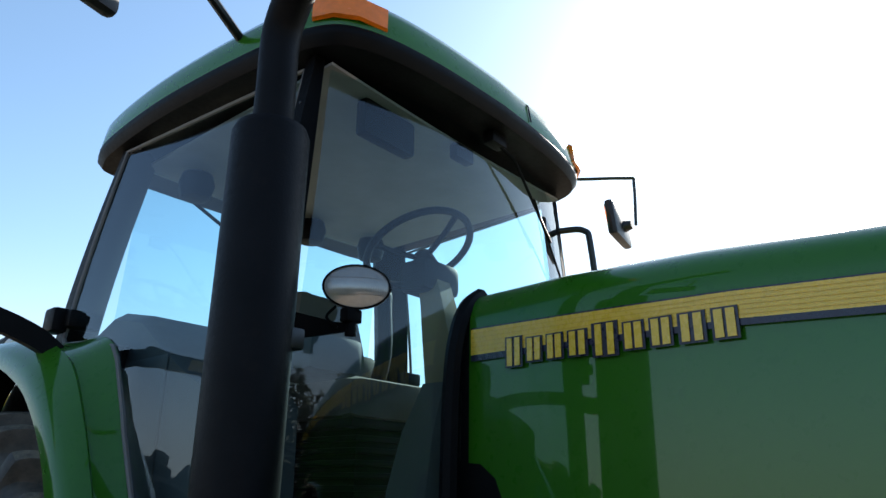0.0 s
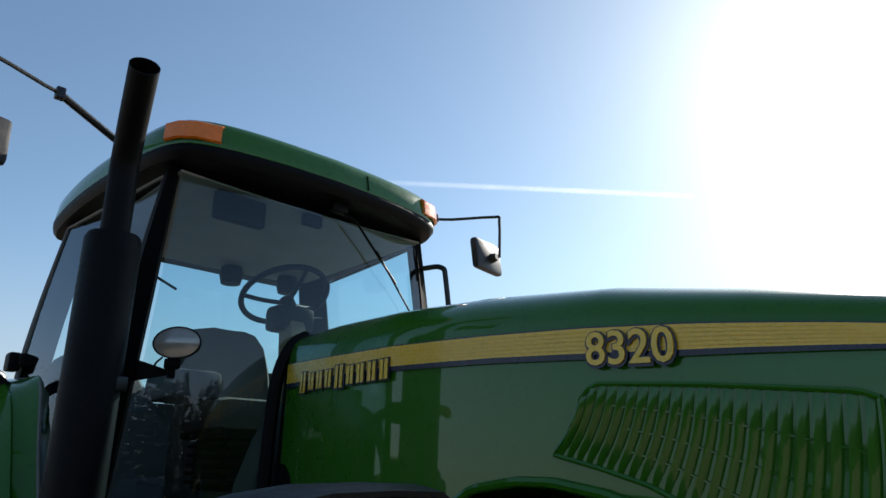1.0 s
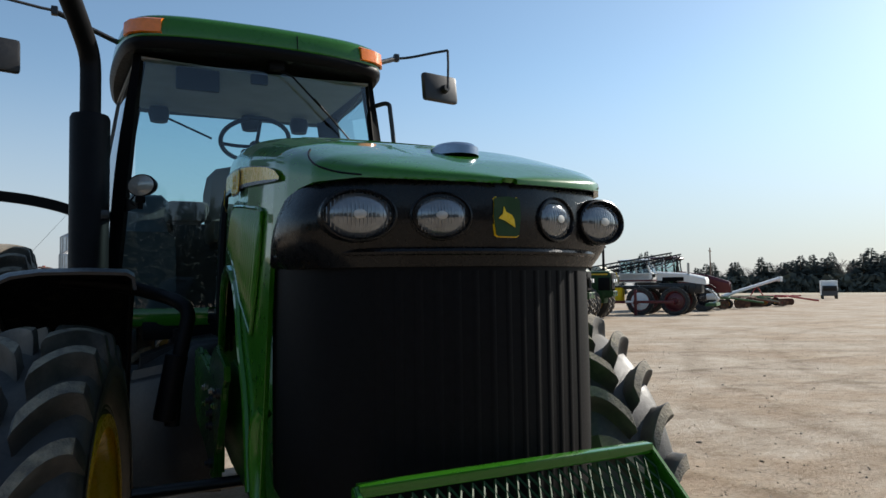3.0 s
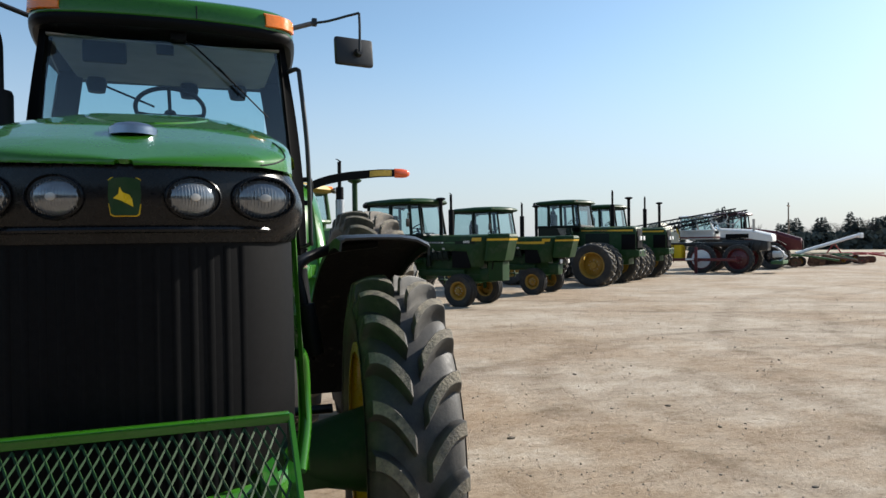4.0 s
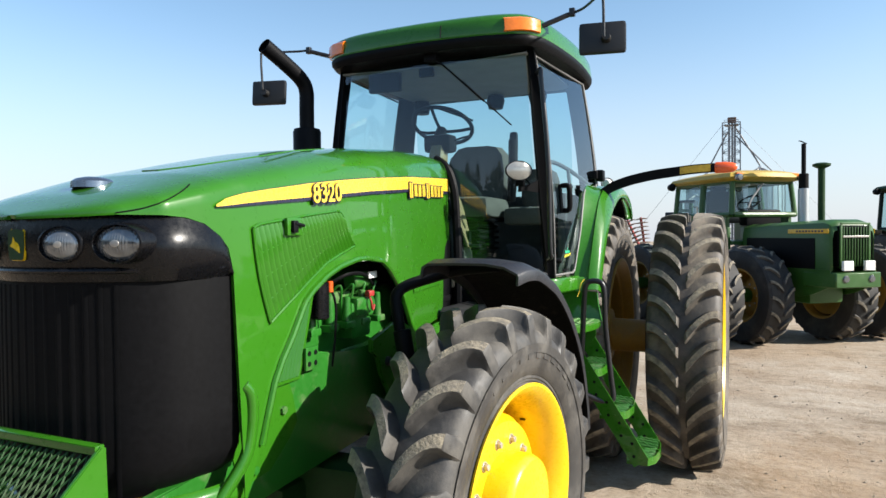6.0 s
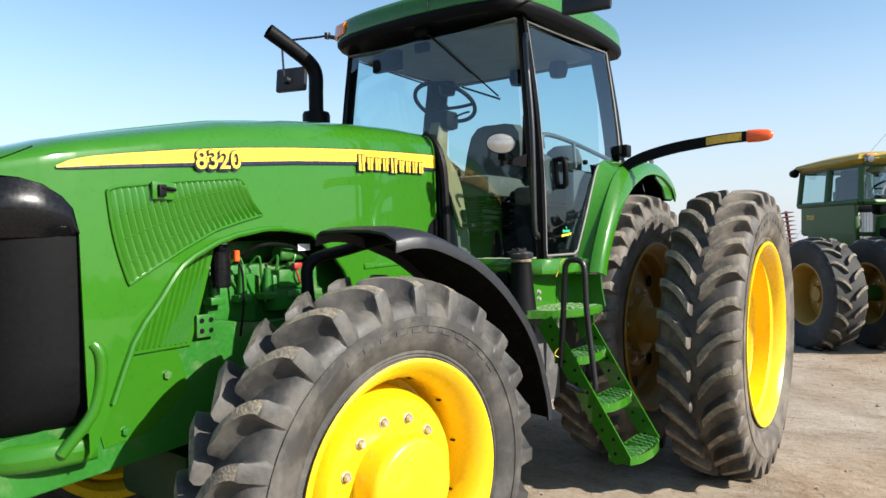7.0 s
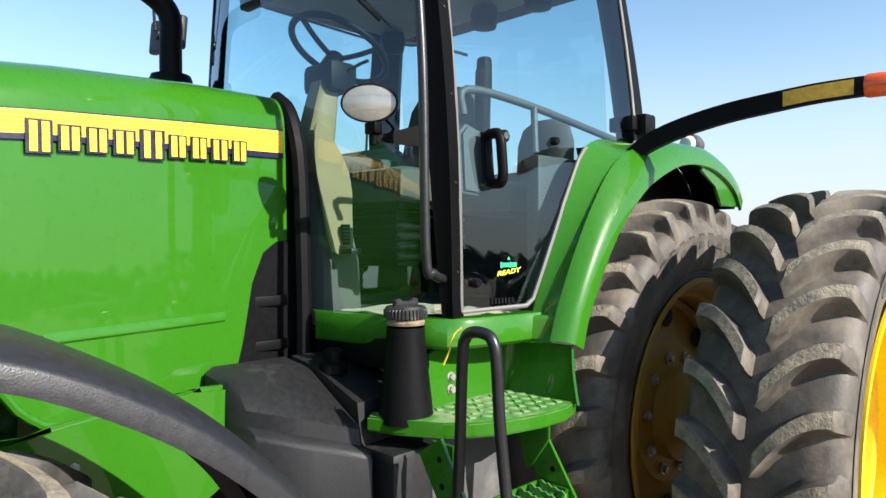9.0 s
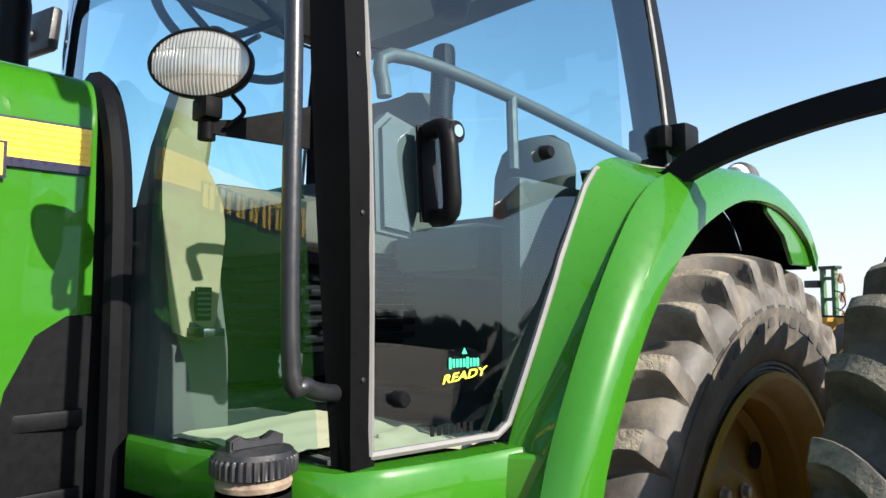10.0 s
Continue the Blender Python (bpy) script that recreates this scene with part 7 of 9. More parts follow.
NEAR_SIDE = Matrix.Rotation(radians(-90), 4, "Z") @ pose(0, 0, 0, 90)


def row_crop(at, front_box, number, pipes=(0.66, 1.03), weights=True):
    """A two wheel drive tractor with ribbed front tyres, facing -y with its front axle at the origin."""
    e = thing("old_tractor", "older green row crop tractor with small ribbed front wheels", "tractor", "row of parked tractors", at)
    for sx in (-1, 1):
        old_wheel(e, Matrix.Translation((sx * 0.72, 0, 0.44)) @ out_turn(sx), 0.44, 0.30, 0.235, 0, True, 0.03)
        old_wheel(e, Matrix.Translation((sx * 0.86, 2.72, 0.90)) @ out_turn(sx), 0.90, 0.48, 0.49, 20, False, 0.0, sx)
        # bonnet side, its front corner set in and leaning forward
        bm = mesh()
        rows = []
        for y, lo, x, lean in ((-0.44, 1.06, 0.26, -0.16), (-0.36, 1.06, 0.36, -0.12), (-0.14, 1.03, 0.385, 0.0), (0.0, 1.45, 0.385, 0.0), (1.45, 1.50, 0.385, 0.0)):
            rows.append([Vector((sx * x * q, y + lean * (z - 1.06) / 0.8, z)) for q, z in ((0.96, lo), (1.0, lo + 0.03), (1.0, 1.76), (0.93, 1.86), (0.75, 1.895), (0.0, 1.91))])
        loft(bm, rows)
        part("hood_side", solid(bm, 0.012), GREEN_OLD_SHADE, e, "faded green bonnet side")
        bm = mesh()
        loft(bm, [[Vector((sx * 0.391, y, z)) for z in (1.655 + k, 1.735)] for y, k in ((-0.26, 0.0), (0.35, 0.0), (1.40, 0.045))])
        stripe = part("side_stripe", bm, CAB_DARK if number else DECAL_LINE, e, "tapering bonnet stripe")
        if number:
            for ya, yb, col in ((0.72, 1.38, WHITE), (0.35, 0.70, GREEN_SHED)):
                bm = mesh()
                loft(bm, [[Vector((sx * 0.394, y, z)) for z in (1.672 + 0.02 * (y - 0.35), 1.718)] for y in (ya, yb)])
                part("stripe_band", bm, col, stripe, "pale stripe band")
        bm = mesh()
        for k in range(9):
            box(bm, (sx * 0.396, 0.80 + 0.058 * k, 1.70), (0.006, 0.036, 0.026))
        part("maker_bar", bm, NAVY, stripe)
        bm = mesh()
        loft(bm, [[Vector((sx * 0.40 * 1.0, y - 0.12 * (z - 1.06) / 0.8 * (0.25 - y) / 0.5 * (y < 0.2), z)) for z in (1.73, 1.82)] for y in (-0.335, -0.10)])
        part("corner_stripe", solid(bm, 0.004), DECAL_LINE, stripe, "yellow band round the bonnet corner")
        bm = mesh()
        loft(bm, [[Vector((sx * 0.375, y, z)) for z in (1.02, 1.10, 1.60)] for y in (-0.10, 0.46)])
        part("side_screen", solid(bm, 0.03), GRILLE, e, "black radiator side screen")
        # open engine bay
        bm = mesh()
        box(bm, (sx * 0.29, 0.90, 1.35), (0.10, 0.55, 0.22), None, 0.03)
        for k in range(4):
            tube(bm, [(sx * 0.33, 0.62 + 0.17 * k, 1.60), (sx * 0.37, 0.64 + 0.17 * k, 1.45), (sx * 0.33, 0.60 + 0.17 * k, 1.20)], 0.022, 6)
        cyl(bm, (sx * 0.30, 1.25, 1.05), (sx * 0.30, 1.25, 1.40), 0.07, None, 14, 0.01)
        part("engine_block", bm, CAB_DARK, e, "dark engine side")
        bm = mesh()
        cyl(bm, (sx * 0.36, 0.72, 1.50), (sx * 0.36, 0.72, 1.56), 0.05, None, 12, 0.01)
        box(bm, (sx * 0.36, 1.06, 1.50), (0.05, 0.05, 0.12), None, 0.01)
        part("engine_fitting", bm, STEEL, e, "small bright engine fitting")
        bm = mesh()
        box(bm, (sx * 0.52, 1.62, 1.20), (0.34, 0.42, 0.10), None, 0.03)
        tube(bm, [(sx * 0.70, 1.9, 1.25), (sx * 0.70, 1.4, 0.75), (sx * 0.66, 1.35, 0.5)], 0.03, 8)
        box(bm, (sx * 0.68, 1.40, 0.62), (0.30, 0.24, 0.04), None, 0.01)
        part("step_bracket", bm, GREEN_OLD_SHADE, e, "green cab step")
        bm = mesh()
        rows = [[Vector((sx * x, 2.72 - 1.0 * math.cos(a), 0.90 + 1.0 * math.sin(a))) for x in (0.60, 0.85, 1.12)] for a in np.linspace(0.35, 2.4, 12)]
        loft(bm, rows)
        part("fender", solid(bm, 0.02), GREEN_OLD_SHADE, e, "green rear fender")
        bm = mesh()
        cyl(bm, (sx * 0.60, 0, 0.42), (sx * 0.60, 0, 0.72), 0.05, None, 12)
        tube(bm, [(sx * 0.60, 0.14, 0.50), (sx * 0.12, 0.16, 0.52)], 0.02, 8)
        part("spindle", bm, GREEN_OLD_SHADE, e, "front axle spindle and tie rod")
    bm = mesh()
    box(bm, (0, 0.55, 1.08), (0.44, 1.7, 0.50), None, 0.04)
    box(bm, (0, 0, 0.66), (1.2, 0.18, 0.16), None, 0.03)
    box(bm, (0, 2.1, 0.98), (0.6, 1.5, 0.62), None, 0.05)
    box(bm, (0, -0.3, 0.82), (0.40, 0.7, 0.36), None, 0.05)
    box(bm, (-0.30, 0.85, 0.88), (0.10, 1.5, 0.18), None, 0.02)
    box(bm, (0.30, 0.85, 0.88), (0.10, 1.5, 0.18), None, 0.02)
    cyl(bm, (-0.8, 2.72, 0.90), (0.8, 2.72, 0.90), 0.10, None, 16)
    part("chassis", bm, GREEN_OLD_SHADE, e, "dark green engine and chassis")
    bm = mesh()
    box(bm, (0, -0.50, 1.40), (0.50, 0.03, 0.62), pose(0, 0, 0, 10), 0.01)
    part("front_grille", bm, GRILLE, e, "black front grille")
    if front_box:
        # a wedge shaped tank, wide behind and leaning forward
        bm = mesh()
        rows = []
        for z, g, lean in ((1.20, 0.03, 0.0), (1.225, 0.0, 0.004), (1.84, 0.0, 0.155), (1.90, 0.035, 0.165), (1.92, 0.08, 0.165)):
            rows.append([Vector((x, y - lean * k, z)) for x, y, k in ((-0.41 + g, -0.55 - g * 0.3, 0.55), (-0.41 + g, -0.62, 0.6), (-0.235 + g, -1.06 + g, 1.0), (0.235 - g, -1.06 + g, 1.0), (0.41 - g, -0.62, 0.6), (0.41 - g, -0.55 - g * 0.3, 0.55))])
        loft(bm, rows, close=True, caps=True)
        tank = part("front_tank", bm, GREEN_OLD_SHADE, e, "wedge shaped green front tank", smooth=False)
        bm = mesh()
        for z0, z1 in ((1.735, 1.79),):
            rows = []
            for z in (z0, z1):
                lean = 0.155 * (z - 1.225) / 0.615
                rows.append([Vector((x, y - lean * k, z)) for x, y, k in ((-0.414, -0.56, 0.55), (-0.414, -0.62, 0.6), (-0.238, -1.066, 1.0), (0.238, -1.066, 1.0), (0.414, -0.62, 0.6), (0.414, -0.56, 0.55))])
            loft(bm, rows)
        part("tank_stripe", solid(bm, 0.003), DECAL_LINE, tank, "yellow stripe")
        if weights:
            bm = mesh()
            loft(bm, [[Vector((x, y, z)) for x, y in ((-0.24, -0.56), (-0.20, -0.97), (0.20, -0.97), (0.24, -0.56))] for z in (0.68, 1.19)], close=True, caps=True)
            bmesh.ops.bevel(bm, geom=bm.edges[:], offset=0.015, segments=1, affect="EDGES")
            part("front_weight", bm, GREEN_OLD_SHADE, e, "green front weight box")
        else:
            bm = mesh()
            box(bm, (0.0, -1.125, 1.50), (0.13, 0.02, 0.15), pose(0, 0, 0, 14), 0.008)
            part("badge", bm, CAB_DARK, tank)
            bm = mesh()
            box(bm, (0.0, -1.137, 1.50), (0.09, 0.008, 0.10), pose(0, 0, 0, 14), 0.003)
            part("badge_mark", bm, DECAL_LINE, tank, "plain yellow badge mark")
            for x in (-0.30, 0.30):
                bm = mesh()
                box(bm, (x, -0.80, 1.08), (0.12, 0.05, 0.13), None, 0.012)
                part("square_lamp", bm, WHITE, e, "square white headlamp")
    stack_pipes(e, (("exhaust", -0.06, pipes[0], 1.88, 3.04), ("intake", 0.0, pipes[1], 1.88, 2.95)))
    old_cab(e, 1.48, 3.0, 1.90, 2.93, 0.80, GREEN_OLD_SHADE, CAB_DARK)
    if number:
        number_plate_word(e, number, Matrix.Translation((-0.396, 0.0, 1.708)) @ NEAR_SIDE, 0.098, WHITE)
    bm = mesh()
    tube(bm, [(-0.85, 1.45, 2.55), (-1.10, 1.38, 2.50), (-1.10, 1.38, 2.30)], 0.012, 6)
    box(bm, (-1.10, 1.38, 2.25), (0.16, 0.03, 0.22), None, 0.02)
    part("mirror", bm, BLACK, e)
    return e


def articulated(at, roof_mat, body, number, yellow_roof=False):
    """A four wheel drive tractor with dual wheels all round, front axle at the origin, facing -y."""
    e = thing("articulated_tractor", "older green four wheel drive tractor" + (" with yellow cab roof" if yellow_roof else " with dual wheels"), "tractor", "row of parked tractors", at)
    R = 0.79 if yellow_roof else 0.735
    for sx in (-1, 1):
        for y in (0.0, 3.0):
            for x in ((0.78, 1.66) if yellow_roof else (0.95, 1.68)):
                old_wheel(e, Matrix.Translation((sx * x, y, R)) @ out_turn(sx), R, 0.46, 0.42, 20, False, -0.08, sx)
    # tip: front end of the bonnet, top: its height, lo: lower edge, back: rear end of the bonnet
    tip, top, lo, back, hw = (-1.22, 1.97, 1.22, 0.62, 0.64) if yellow_roof else (-1.03, 2.02, 1.20, 0.95, 0.80)
    bm = mesh()
    box(bm, (0, 0.2, 0.95), (0.62, 1.9, 0.5), None, 0.06)
    box(bm, (0, 2.9, 0.95), (0.7, 2.2, 0.6), None, 0.06)
    box(bm, (0, 0.3, 1.35), (0.5, 1.3, 0.6), None, 0.03)
    part("chassis", bm, body, e, "dark green chassis and engine")
    for y in (0, 3.0):
        bm = mesh()
        cyl(bm, (-1.60, y, R), (1.60, y, R), 0.11, None, 16)
        part("axle", bm, body, e)
    bm = mesh()
    rows = []
    for y, drop, w in ((tip, 0.13, 0.90), (tip + 0.02, 0.06, 0.95), (tip + 0.07, 0.02, 0.98), (tip + 0.16, 0.0, 1.0), (back, 0.05 if yellow_roof else 0.0, 1.0)):
        t = top - drop
        rows.append([Vector((x * w, y, z)) for x, z in ((-0.40, lo), (-0.41, t - 0.16), (-0.38, t - 0.05), (-0.22, t), (0.22, t), (0.38, t - 0.05), (0.41, t - 0.16), (0.40, lo))])
    loft(bm, rows)
    part("hood", solid(bm, 0.012), body, e, "green engine bonnet")
    # lower side panels that slope down to the chassis behind the bumper
    for sx in (-1, 1):
        bm = mesh()
        loft(bm, [[Vector((sx * x, y, z)) for x, z in ((0.39, za), (0.41, lo + 0.02))] for y, za in ((tip, 1.0), (tip + 0.35, 0.86), (tip + 0.62, 0.80), (tip + 0.64, 0.80), (tip + 1.0, 1.05))])
        part("lower_panel", solid(bm, 0.02), body, e, "green lower side panel")
    bm = mesh()
    box(bm, (0, tip + 0.03, (lo + top) / 2 - 0.02), (0.56, 0.10, top - lo - 0.16), None, 0.02)
    gr = part("front_grille", bm, GRILLE, e, "tall barred front grille")
    if yellow_roof:
        for k in range(9):
            bm = mesh()
            box(bm, (-0.20 + 0.05 * k, tip - 0.025, (lo + top) / 2 - 0.02), (0.013, 0.02, top - lo - 0.18), None, 0.003)
            part("grille_bar", bm, body, gr)
        for x in (-0.25, 0.25):
            bm = mesh()
            box(bm, (x, tip - 0.025, (lo + top) / 2 - 0.02), (0.035, 0.03, top - lo - 0.12), None, 0.008)
            part("grille_frame", bm, body, gr)
        bm = mesh()
        box(bm, (0, tip - 0.03, (lo + top) / 2 - 0.02 + 0.33), (0.52, 0.03, 0.03), None, 0.008)
        part("grille_frame", bm, body, gr)
        bm = mesh()
        box(bm, (0, tip - 0.04, 1.72), (0.46, 0.02, 0.028), None, 0.004)
        part("grille_trim", bm, STEEL, gr, "bright grille cross bar")
    bm = mesh()
    rows = [[Vector((x, y, z)) for x, y in ((-0.40, tip - 0.10), (0.40, tip - 0.10), (0.42, tip + 0.5), (-0.42, tip + 0.5))] for z in (0.98, 1.20)]
    loft(bm, rows, close=True, caps=True)
    bmesh.ops.bevel(bm, geom=bm.edges[:], offset=0.014, segments=1, affect="EDGES")
    bumper = part("front_bumper", bm, body, e, "green front bumper")
    for x in (-0.24, 0.24):
        bm = mesh()
        box(bm, (x * 0.80, tip - 0.09, 1.30 if yellow_roof else 1.60), (0.17, 0.05, 0.14), None, 0.01)
        part("square_lamp", bm, WHITE, e, "square white headlamp")
        bm = mesh()
        lathe(bm, [(0, 0.02), (0.045, 0.016), (0.055, 0)], Matrix.Translation((x * 0.95, tip - 0.102, 1.11)) @ pose(0, 0, 0, 90), 16)
        part("round_lamp", bm, LENS, bumper, "small round bumper lamp")
    for sx in (-1, 1):
        bm = mesh()
        if yellow_roof:
            box(bm, (sx * 0.412, tip + 0.42, 1.80), (0.006, 0.78, 0.065), None, 0.002)
        else:
            loft(bm, [[Vector((sx * 0.416, y, z)) for z in (1.84 + k, 1.90)] for y, k in ((tip + 0.1, 0.0), (tip + 0.4, 0.0), (back - 0.05, 0.03))])
        stripe = part("side_stripe", bm, DECAL_LINE, e, "yellow bonnet stripe")
        bm = mesh()
        for k in range(9):
            box(bm, (sx * 0.418, tip + (0.14 if yellow_roof else 1.0) + 0.06 * k, 1.80 if yellow_roof else 1.875), (0.004, 0.036, 0.028))
        part("maker_bar", bm, NAVY, stripe)
        bm = mesh()
        ya, yb, za, zb = (tip + 0.28, back - 0.1, lo + 0.02, 1.70) if yellow_roof else (tip + 0.02, tip + 0.50, 1.22, 1.74)
        box(bm, (sx * 0.402, (ya + yb) / 2, (za + zb) / 2), (0.03, yb - ya, zb - za), None, 0.01)
        part("side_screen", bm, GRILLE, e, "black side screen")
        if not yellow_roof:
            # solid dark block in the opening, the bay's shade put into its colour
            bm = mesh()
            box(bm, (sx * 0.39, tip + 1.35, 1.52), (0.06, 0.85, 0.52), None, 0.01)
            part("engine_bay", bm, CAB_DARK, e, "dark block filling the open engine side")
        bm = mesh()
        loft(bm, [[Vector((sx * x, y, z)) for x, y, z in ((0.48, 0.55, zz), (0.98, 0.75, zz), (0.98, 1.75, zz), (0.48, 1.95, zz))] for zz in (1.32, 1.36)], close=True, caps=True)
        part("cab_deck", bm, body, e)
    c = 0.62 if yellow_roof else 1.0
    if yellow_roof:
        old_cab(e, c, c + 1.60, 2.09, 2.84, hw, roof_mat, body, 0.04, 0.17, (0.02, 0.02), (0.5,), False)
        bm = mesh()
        tube(bm, [(-0.05, c - 0.05, 2.62), (-0.30, c - 0.07, 2.34), (-0.36, c - 0.075, 2.20)], 0.014, 6)
        part("wiper", bm, STEEL, e, "grey windscreen wiper")
        bm = mesh()
        cyl(bm, (0.30, 0.05, 1.90), (0.30, 0.05, 2.50), 0.085, None, 20, 0.01)
        part("heat_shield", bm, GALV, e, "silver exhaust heat shield")
        for sx in (-1, 1):
            bm = mesh()
            lathe(bm, [(0, 0.05), (0.05, 0.045), (0.062, 0.0), (0.05, -0.05), (0, -0.06)], Matrix.Translation((sx * (hw - 0.02), c - 0.17, 2.71)) @ pose(0, 0, 0, 90), 16)
            part("round_lamp", bm, LENS, e, "round lamp under the roof edge")
    else:
        old_cab(e, c, c + 1.45, 2.04, 2.98, hw, roof_mat, CAB_DARK, 0.08, 0.15, (0.16, 0.14), (0.33, 0.66))
    bm = mesh()
    for sx in (-1, 1):
        box(bm, (sx * (hw - 0.02), c + 0.70, 1.62), (0.07, 1.25, 0.52), None, 0.02)
    part("cab_skirt", bm, body, e)
    if number:
        number_plate_word(e, number, Matrix.Translation((-hw - 0.024, c + 1.23, 1.885)) @ NEAR_SIDE, 0.11, DECAL)
    stack_pipes(e, (("exhaust", 0.30, 0.05, 1.90, 3.26), ("green", 0.30, -0.32, 1.90, 2.88)) if yellow_roof else (("exhaust", 0.0, -0.10, 2.0, 3.26), ("intake", 0.0, -0.67, 2.0, 3.02)))
    return e


def stand(x, y, turn=ROW_TURN):
    return Matrix.Translation((x, y, ground_z(x, y) - 0.015)) @ Matrix.Rotation(radians(turn), 4, "Z")


GREEN_MID = material("mid green paint", (0.021, 0.078, 0.009), 0.42, vary=0.15, scale=3, dirt=(0.07, 0.11, 0.05), dirt_amount=0.2)
articulated(stand(2.51, 9.98, 39.0), ROOF_YELLOW, GREEN_MID, "7020", True)
row_crop(stand(7.10, 14.15), True, "4440")
row_crop(stand(10.9, 17.4), True, "", (0.70, 0.20), False)
articulated(stand(15.92, 20.99) @ Matrix.Scale(1.17, 4), GREEN_OLD_SHADE, GREEN_OLD_SHADE, "")
articulated(stand(20.2, 24.7) @ Matrix.Scale(1.20, 4), GREEN_OLD_SHADE, GREEN_OLD_SHADE, "")


# added out of view on the shaded side: block sky light, mirrored in the bonnet
row_crop(stand(-7.6, -4.6, 84), False, "")
row_crop(stand(-8.0, -1.4, 88), True, "")
row_crop(stand(-7.8, 1.6, 86), False, "")


# ---- sprayer, red tractor, implements ----
def sprayer(at):
    e = thing("sprayer", "white high clearance sprayer with folded black booms", "sprayer", "", at)
    for sx in (-1, 1):
        for y in (0, -1.95):
            m = Matrix.Translation((sx * 1.2, y, 0.82)) @ out_turn(sx)
            w = old_wheel(e, m, 0.82, 0.36, 0.56, 20, False, -0.02, sx, MAROON)
            if y == 0:
                bm = mesh()
                lathe(bm, [(0, 0.14), (0.44, 0.13), (0.56, 0.09)], TO_X, 28)
                part("wheel_cover", bm, WHITE, w, "white wheel disc")
            bm = mesh()
            box(bm, (sx * 1.0, y, 1.25), (0.12, 0.2, 0.9), None, 0.03)
            part("wheel_leg", bm, BLACK_METAL, e)
    bm = mesh()
    box(bm, (0, 0.2, 1.62), (1.5, 5.2, 0.22), None, 0.03)
    part("frame", bm, BLACK_METAL, e, "black chassis frame")
    # bonnet falling towards the front
    bm = mesh()
    rows = []
    for y, z0, z1 in ((-3.55, 1.78, 2.08), (-3.50, 1.74, 2.16), (-2.4, 1.92, 2.44), (-0.85, 2.02, 2.54)):
        rows.append([Vector((x, y, z)) for x, z in ((-0.55, z0), (0.55, z0), (0.58, z1 - 0.1), (0.45, z1), (-0.45, z1), (-0.58, z1 - 0.1))])
    loft(bm, rows, close=True, caps=True)
    part("bonnet", bm, WHITE, e, "white engine bonnet falling to the front")
    bm = mesh()
    box(bm, (0, -2.1, 1.55), (0.9, 2.4, 0.60), None, 0.06)
    for k in range(5):
        tube(bm, [(-0.5, -3.0 + 0.4 * k, 1.75), (-0.60, -2.9 + 0.4 * k, 1.45), (-0.5, -2.85 + 0.4 * k, 1.15)], 0.04, 6)
    part("engine", bm, BLACK_METAL, e, "black engine under the bonnet")
    for sx in (-1, 1):
        bm = mesh()
        box(bm, (sx * 0.565, -1.75, 2.08), (0.03, 1.2, 0.24), None, 0.01)
        part("bonnet_screen", bm, GRILLE, e)
    # pale hydraulic pump gear at the nose
    bm = mesh()
    box(bm, (0, -3.75, 1.05), (0.7, 0.5, 0.35), None, 0.05)
    for k in range(6):
        tube(bm, [(-0.45 + 0.18 * k, -3.5, 1.5), (-0.5 + 0.2 * k, -3.9, 1.35 - 0.06 * k), (-0.45 + 0.18 * k, -4.1, 0.9), (-0.4 + 0.15 * k, -3.7, 0.6)], 0.035, 6, 4)
    part("pump_gear", bm, GALV, e, "pale pump and pipe gear on the nose")
    bm = mesh()
    box(bm, (0, -3.8, 0.62), (1.6, 0.6, 0.18), None, 0.03)
    part("nose_frame", bm, GREEN_SHED, e, "dull green nose frame")
    old_cab(e, -0.55, 1.30, 2.42, 3.30, 0.75, WHITE, WHITE, 0.30, 0.12, (0.05, 0.05), (0.45,), False)
    bm = mesh()
    box(bm, (0, 0.38, 2.24), (1.54, 1.85, 0.35), None, 0.03)
    cab_base = part("cab_base", bm, WHITE, e, "white cab base")
    bm = mesh()
    box(bm, (0, 0.38, 2.02), (1.57, 1.85, 0.10), None, 0.01)
    part("cab_stripe", bm, MAROON, cab_base, "dark red stripe under the cab")
    bm = mesh()
    cyl(bm, (-0.9, 2.75, 2.30), (0.9, 2.75, 2.30), 0.62, None, 28, 0.08)
    part("tank", bm, POLY, e, "cream plastic spray tank")
    bm = mesh()
    lathe(bm, [(0, 0.62), (0.30, 0.60), (0.42, 0.45), (0.42, 0), (0, 0)], Matrix.Translation((-0.95, 1.75, 1.75)), 20)
    part("rinse_tank", bm, POLY, e, "small cream plastic tank")
    bm = mesh()
    loft(bm, [[Vector((x, y, z)) for x, y in ((-1.25, 1.05), (-0.55, 1.05), (-0.55, 2.3), (-1.25, 2.3))] for z in (0.75, 1.62)], close=True, caps=True)
    bmesh.ops.bevel(bm, geom=bm.edges[:], offset=0.06, segments=2, affect="EDGES")
    yt = part("yellow_tank", bm, YELLOW, e, "bright yellow side tank")
    bm = mesh()
    for y in (1.55, 1.95):
        tube(bm, [(-1.28, y, 0.6), (-1.28, y, 1.95)], 0.025, 6)
    for k in range(5):
        tube(bm, [(-1.28, 1.55, 0.75 + 0.26 * k), (-1.28, 1.95, 0.75 + 0.26 * k)], 0.02, 6)
    part("ladder", bm, BLACK_METAL, e, "black ladder to the tank deck")
    bm = mesh()
    tube(bm, [(-0.7, 1.35, 2.0), (-0.7, 1.55, 2.65), (-0.55, 1.6, 2.65)], 0.04, 6)
    part("yellow_handrail", bm, YELLOW, e, "yellow handrail")
